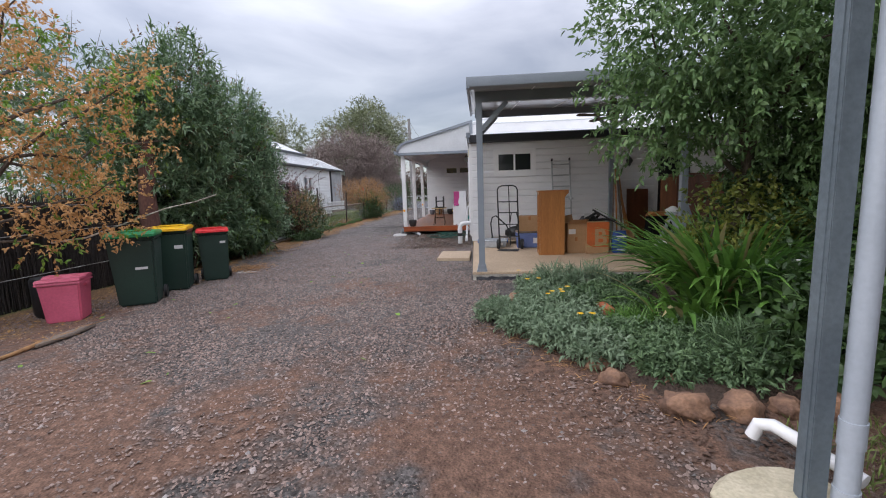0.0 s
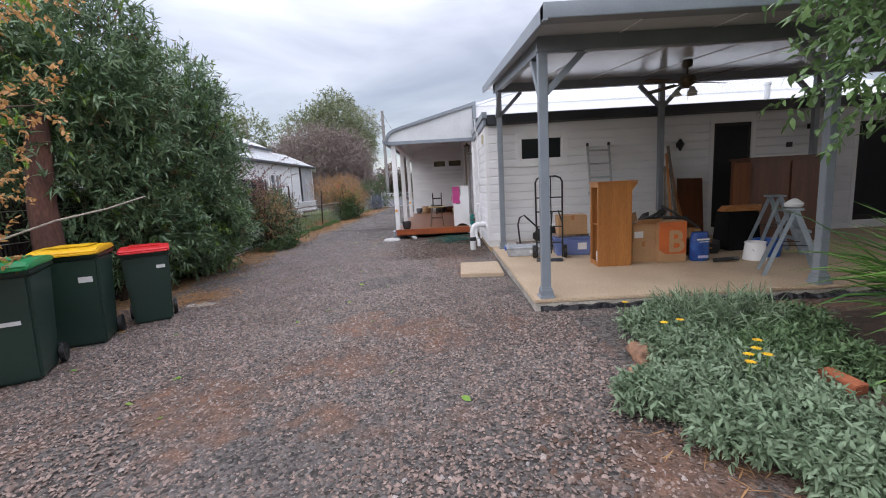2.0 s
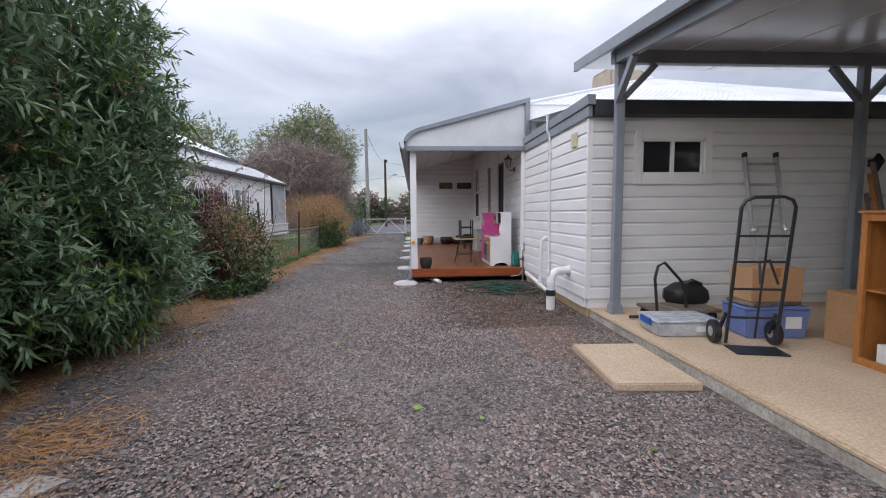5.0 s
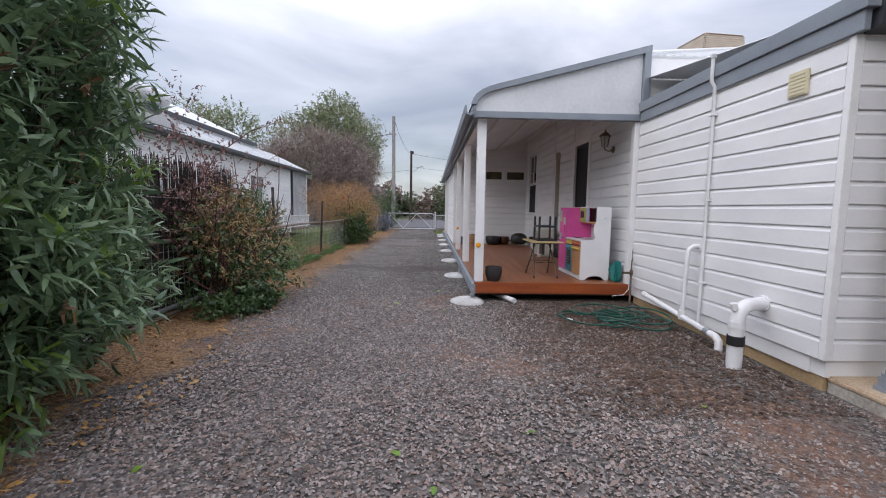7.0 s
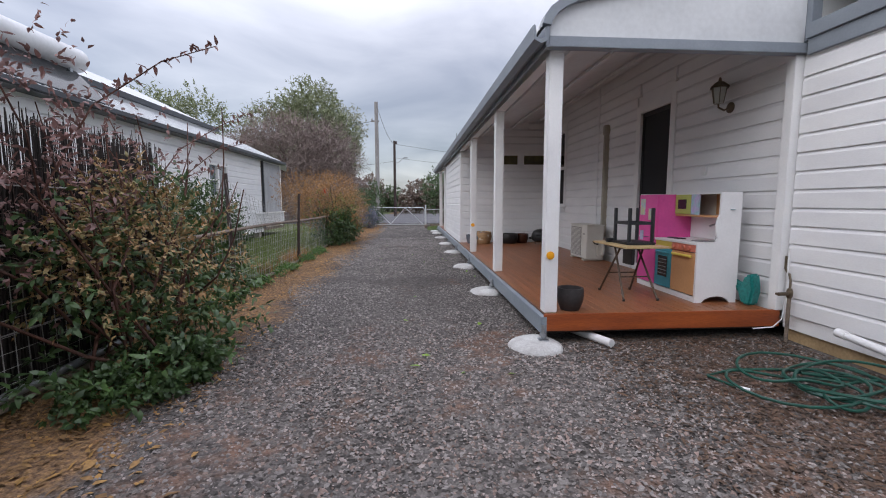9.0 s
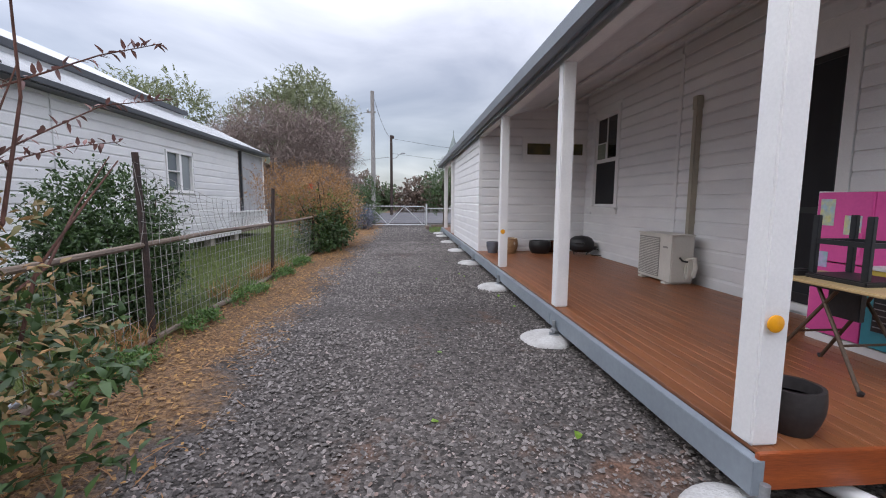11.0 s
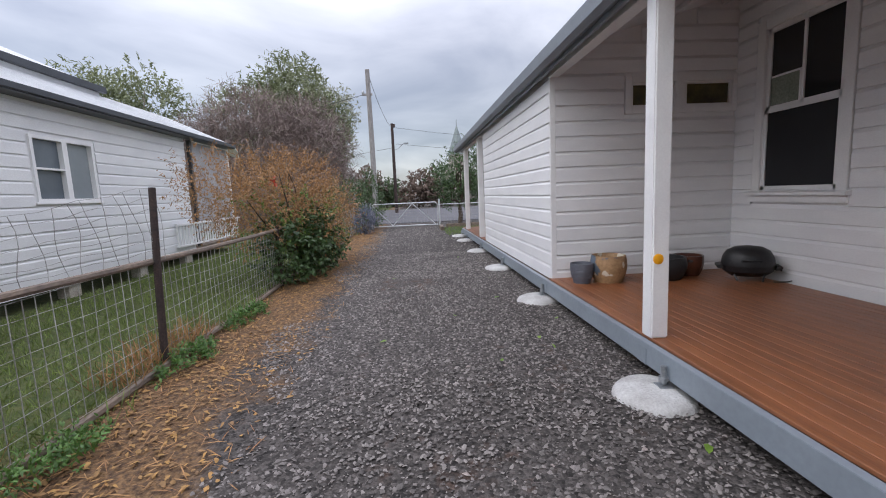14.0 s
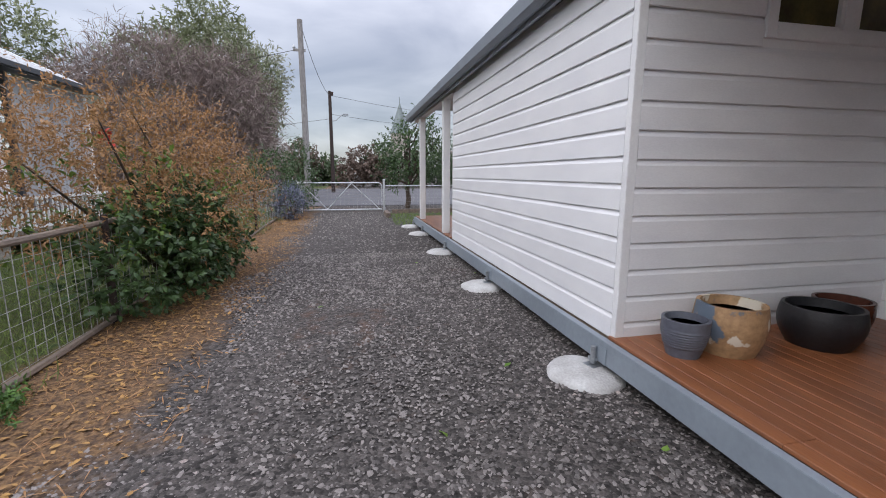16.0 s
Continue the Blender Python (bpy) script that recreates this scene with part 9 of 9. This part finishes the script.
def poles():
    POLE = mat("grey_pole_timber", (0.30, 0.29, 0.285), (0.21, 0.20, 0.20), scale=2, fine=25, rough=0.9, bump=0.4, stretch=(1, 1, 0.2))
    a = thing("power_pole", pose(-6.15, 41.3, 0), "tall weathered grey timber power pole", "power pole", "power poles")
    Geo().tube([(0, 0, -0.1), (0.02, 0, 4), (0.0, 0, 8.25)], 0.16, 12, 0.12).make("shaft", POLE, a, smooth=True)
    Geo().box(-0.35, 0.2, -0.05, 0.05, 6.9, 7.0).make("cross_arm", POLE, a)
    Geo().lathe([(0.05, 7.0), (0.07, 7.06), (0.04, 7.16)], 8, (-0.3, 0, 0)).make("insulator", GALV, a)
    b = thing("power_pole", pose(-5.35, 52.5, 0), "dark timber power pole with a street lamp arm", "power pole", "power poles")
    Geo().tube([(0, 0, -0.1), (0, 0, 7.2)], 0.15, 12, 0.11).make("shaft", RUST, b, smooth=True)
    Geo().tube([(0, 0, 5.1), (0.4, 0, 5.2), (0.75, 0, 5.55), (1.0, 0, 5.6)], 0.03, 7).make("lamp_arm", GALV, b, smooth=True)
    Geo().box(0.85, 1.25, -0.08, 0.08, 5.56, 5.66).make("lamp_head", GALV, b, bevel=0.02)
    Geo().box(0.0, 0.25, -0.04, 0.04, 6.9, 7.15).make("bracket", RUST, b)
    WIRE = mat("power_line", (0.05, 0.05, 0.055), rough=0.6)
    def sag(p, q, d, n=10):
        p, q = Vector(p), Vector(q)
        return [tuple(p.lerp(q, i / n) - Vector((0, 0, d * 4 * (i / n) * (1 - i / n)))) for i in range(n + 1)]
    for i, (p, q, d) in enumerate((((-6.1, 41.3, 8.0), (-5.35, 52.5, 6.9), 0.5), ((-5.35, 52.5, 6.9), (30, 58, 7.4), 1.4), ((-5.3, 52.5, 5.6), (30, 58, 6.4), 1.2), ((-6.2, 41.3, 7.0), (-40, 60, 7.0), 1.0), ((-5.3, 52.5, 5.3), (-45, 75, 6.2), 1.2))):
        tagged(Geo().tube(sag(p, q, d), 0.014, 4).make("power_line", WIRE), "thin dark overhead power line", "power line", "power lines")


poles()


def distance():
    STONE = mat("pale_church_stone", (0.42, 0.38, 0.34), (0.34, 0.31, 0.28), scale=1, rough=0.9)
    SPIRE = mat("grey_green_spire", (0.20, 0.24, 0.24), (0.16, 0.19, 0.2), scale=1, rough=0.7)
    ob = thing("church", pose(8.9, 132, 0), "distant stone church with a grey pointed spire", "church")
    Geo().box(-2.2, 2.2, -2.2, 2.2, 0, 11.5).make("tower", STONE, ob)
    Geo().lathe([(2.9, 11.5), (2.2, 12.6), (0.06, 19.2)], 8).make("spire", SPIRE, ob)
    Geo().tube([(0, 0, 19), (0, 0, 20.6)], 0.08, 6).make("finial", SPIRE, ob)
    Geo().slab([(-5, 0), (5, 0), (5, 6), (0, 10), (-5, 6)], "y", 2.3, 18).make("nave", STONE, ob)
    for x, y, w, h in ((-13, 82, 10, 3.2), (-30, 78, 12, 3.0), (16, 80, 12, 3.4)):
        hs = thing("far_house", pose(x, y, 0), "far white house with a pale roof across the street", "house", "far houses")
        Geo().box(-w / 2, w / 2, 0, 7, 0, h).make("wall", WHITE_CLADDING, hs)
        Geo().slab([(-w / 2 - 0.5, h), (w / 2 + 0.5, h), (w / 2 - 2, h + 1.8), (-w / 2 + 2, h + 1.8)], "y", -0.5, 7.5).make("roof", ROOF_WHITE, hs)
        for i in range(3):
            Geo().box(-w / 2 + 1.2 + i * w * 0.3, -w / 2 + 2.3 + i * w * 0.3, -0.06, 0.02, 1.0, 2.2).make("window", GLASS, hs)


distance()


# ---- loose ground cover: gravel, litter, grass ----
STONES = mat("grey_crushed_stone", (0.30, 0.272, 0.256), (0.048, 0.043, 0.041), scale=2, fine=120, rough=0.85, bump=0.2, island=0.8, fine_amt=0.2)
STONES_WARM = mat("dusty_brown_stone", (0.32, 0.238, 0.205), (0.092, 0.062, 0.050), scale=2, fine=120, rough=0.9, bump=0.2, island=0.8, fine_amt=0.2)
STONES_PALE = mat("pale_stone_chips", (0.38, 0.325, 0.30), (0.26, 0.215, 0.198), scale=2, fine=120, rough=0.9, bump=0.2, island=0.7)


CLOD = mat("damp_earth_clod", (0.13, 0.078, 0.055), (0.06, 0.036, 0.027), scale=6, fine=60, rough=0.95, bump=0.5, island=0.6)


def on_drive(P):
    x, y = P[:, 0], P[:, 1]
    ok = (x > -5.45 + 0.25 * np.sin(y * 1.7)) | ((y < 8) & (x > -6.2))
    ok &= ~((x > -0.12) & (y > 6.94) & (y < 11.4)) & ~((x > -0.18) & (y >= 11.3)) & ~((x > -2.45) & (y > 14.5) & (y < 31))
    ok &= ~((x > -0.9) & (x < -0.1) & (y > 8.88) & (y < 10.05))
    ok &= ~((x > 0.3) & (y > 3.3) & (y < 6.7)) & ~((x > 1.2) & (y > 2.2) & (y < 3.4))
    ok &= ~((x > -3.05) & (y > 30.8))
    return ok


def cover(P):
    """How thick the gravel lies."""
    return 1 - 0.72 * bareness(P[:, 0], P[:, 1])


def warm_keep(P, rs):
    y = P[:, 1]
    return on_drive(P) & (rs.random(len(P)) < np.clip(1.75 - y / 9, 0.06, 1) * cover(P))


def cool_keep(P, rs):
    y = P[:, 1]
    return on_drive(P) & (rs.random(len(P)) < np.clip((y - 4.0) / 8, 0.04, 1) * cover(P))


gravel(1, 250000, -6.2, 2.6, 0.4, 15, 0.0135, STONES_WARM, "brown_gravel", "dusty brown gravel chips over the start of the drive", warm_keep)
gravel(2, 225000, -5.8, 1.4, 0.6, 27, 0.0145, STONES, "grey_gravel", "loose grey crushed stone covering the drive", cool_keep)
gravel(3, 9000, -5.6, 0.4, 24, 35.3, 0.024, STONES, "far_gravel", "grey crushed stone towards the gate", lambda P, rs: on_drive(P))
gravel(6, 5200, -0.6, 2.6, 1.2, 4.6, 0.022, CLOD, "soil_clods", "dark crumbly soil clods beside the bed", lambda P, rs: rs.random(len(P)) < np.clip(1.2 - np.abs(P[:, 1] - (4.2 - 1.15 * P[:, 0])) / 0.9, 0, 1) * (np.abs(P[:, 0] - 1.4) + np.abs(P[:, 1] - 1.95) > 0.45))
gravel(4, 1300, -5.6, 1.6, 0.6, 26, 0.017, STONES_PALE, "pale_chips", "scattered pale stone chips on the drive", lambda P, rs: on_drive(P))


# extra pale chips, added so the mid-drive gravel reads brighter at grazing angles
gravel(5, 55000, -5.4, 0.2, 5, 18, 0.012, STONES_PALE, "sheen_chips", "pale stone chips added for the grazing sheen mid-drive", lambda P, rs: on_drive(P) & (rs.random(len(P)) < np.clip(1.1 - np.abs(P[:, 1] - 10.5) / 5, 0, 1) * cover(P)))


def scatter_leaves(seed, n, x0, x1, y0, y1, length, width, material, name, label, category="leaf litter", keep=None):
    rs = np.random.RandomState(seed)
    P = np.stack([x0 + (x1 - x0) * rs.random(n), y0 + (y1 - y0) * rs.random(n), 0.008 + 0.012 * rs.random(n)], 1)
    if keep is not None:
        P = P[keep(P, rs)]
        n = len(P)
    an = rs.random(n) * 6.283
    D = np.stack([np.cos(an), np.sin(an), 0.15 * rs.normal(size=n)], 1)
    U = np.stack([0.3 * rs.normal(size=n), 0.3 * rs.normal(size=n), np.ones(n)], 1)
    ob = new(name, leaf_mesh(name, P, D, U, length * (0.5 + rs.random(n)), width * (0.6 + 0.8 * rs.random(n)), material, 0.1))
    return tagged(ob, label, category, "", "stuff")


MULCH = mat("bark_chip", (0.14, 0.083, 0.052), (0.04, 0.027, 0.02), scale=3, rough=0.85, bump=0, island=0.85)


def edge_keep(P, rs):
    return rs.random(len(P)) < np.clip((-5.05 - P[:, 0]) / 0.7, 0, 1)


scatter_leaves(21, 9000, -6.35, -5.0, 12.5, 34, 0.045, 0.02, LEAFC, "leaf_litter", "dry orange-brown leaf litter along the fence", keep=edge_keep)
scatter_leaves(22, 9000, -6.35, -5.0, 13, 34, 0.13, 0.006, STRAW, "straw", "dry straw and stalks along the fence", keep=edge_keep)
scatter_leaves(23, 6000, -5.6, -4.2, 7.9, 9.3, 0.12, 0.010, STRAW, "straw", "pale straw scattered beside the bins", keep=lambda P, rs: rs.random(len(P)) < np.exp(-((P[:, 0] + 4.85) ** 2 + (P[:, 1] - 8.5) ** 2) / 0.12))
scatter_leaves(24, 1600, -6.3, -4.6, 3.0, 13, 0.06, 0.025, LEAFC, "leaf_litter", "fallen brown leaves under the shrubs", keep=lambda P, rs: P[:, 0] < -4.9)
scatter_leaves(27, 11000, -2.4, -0.2, 10.9, 14.6, 0.045, 0.016, MULCH, "bark_mulch", "dark bark chips on the earth beside the wing", "mulch", lambda P, rs: rs.random(len(P)) < np.clip((P[:, 0] + 2.5) / 1.0, 0, 1))
scatter_leaves(25, 70, -5.0, -0.5, 3, 26, 0.07, 0.035, LIME, "fallen_leaves", "a few yellow-green leaves fallen on the gravel", keep=lambda P, rs: on_drive(P))
scatter_leaves(26, 900, 0.0, 2.2, 2.6, 4.6, 0.12, 0.007, STRAW, "dry_stalks", "dry stalks trailing over the bed edge", keep=lambda P, rs: np.abs(P[:, 1] - (4.6 - 1.35 * P[:, 0])) < 0.3)


def grass(seed, n, x0, x1, y0, y1, h, name, label, material=None, keep=None):
    rs = np.random.RandomState(seed)
    P = np.stack([x0 + (x1 - x0) * rs.random(n), y0 + (y1 - y0) * rs.random(n), np.zeros(n)], 1)
    if keep is not None:
        P = P[keep(P, rs)]
        n = len(P)
    D = np.stack([0.5 * rs.normal(size=n), 0.5 * rs.normal(size=n), np.ones(n)], 1)
    U = rs.normal(size=(n, 3))
    ob = new(name, leaf_mesh(name, P, D, U, h * (0.4 + rs.random(n)), 0.006 + 0.004 * rs.random(n), material or GRASS, 0.35))
    return tagged(ob, label, "grass", "", "stuff")


grass(31, 34000, -9.5, -6.45, 14.5, 33, 0.085, "lawn_grass", "short green and straw-coloured lawn behind the wire fence")
grass(32, 2600, -6.65, -6.3, 15, 24, 0.28, "fence_grass", "taller tufts of grass along the fence line", STRAW, lambda P, rs: np.sin(P[:, 1] * 3.1) + np.sin(P[:, 1] * 1.3) > 0.3)
grass(33, 1800, -6.6, -6.1, 15, 33, 0.14, "fence_weeds", "green weeds growing through the fence foot", GRASS, lambda P, rs: np.sin(P[:, 1] * 2.3 + 1) > 0.1)
grass(34, 9000, -3.0, 4.5, 30.9, 34.2, 0.10, "front_grass", "green front lawn beside the gate", LAWN_BRIGHT)
grass(35, 1500, 1.75, 3.0, 1.2, 2.6, 0.09, "corner_grass", "patch of green grass beside the downpipe")


def weeds(x, y, blobs, n, ln, wd, seed, label, material=None):
    ob = plant("weeds", x, y, label, "weeds", "weeds along the fence")
    foliage("leaves", ob, material or DARK_LEAF, local(blobs, x, y), n, 7, ln, wd, 0.09, seed, 0.5, 0.5, 0.2, 2.0)


# low weeds at the fence foot
WEED = mat("fresh_weed_leaf", (0.13, 0.25, 0.05), (0.05, 0.11, 0.03), scale=2, fine=12, rough=0.5, bump=0, island=0.8, leaf=0.2)
weeds(-6.05, 10.6, [(-6.2, 10.1, 0.05, 0.18, 0.5, 0.08), (-6.2, 11.0, 0.05, 0.18, 0.5, 0.09), (-6.15, 11.7, 0.05, 0.16, 0.35, 0.08)], 300, 0.045, 0.03, 401, "dark green leafy weeds at the foot of the brush fence")
weeds(-5.75, 12.9, [(-5.7, 13.5, 0.08, 0.28, 0.3, 0.14), (-5.65, 13.9, 0.10, 0.36, 0.5, 0.18), (-5.65, 14.0, 0.08, 0.34, 0.5, 0.14)], 420, 0.05, 0.03, 402, "green weeds spreading under the bronze shrub")
for i, (y0, ly) in enumerate(((16.2, 0.5), (17.6, 0.35), (19.0, 0.6), (20.6, 0.45), (22.0, 0.5))):
    weeds(-6.12, y0, [(-6.2, y0, 0.03, 0.10, ly, 0.06), (-6.1, y0 + 0.3 * ly, 0.02, 0.08, 0.3 * ly, 0.04)], 110 + int(120 * ly), 0.038, 0.014, 410 + i, "fresh green weeds along the foot of the wire fence", WEED)
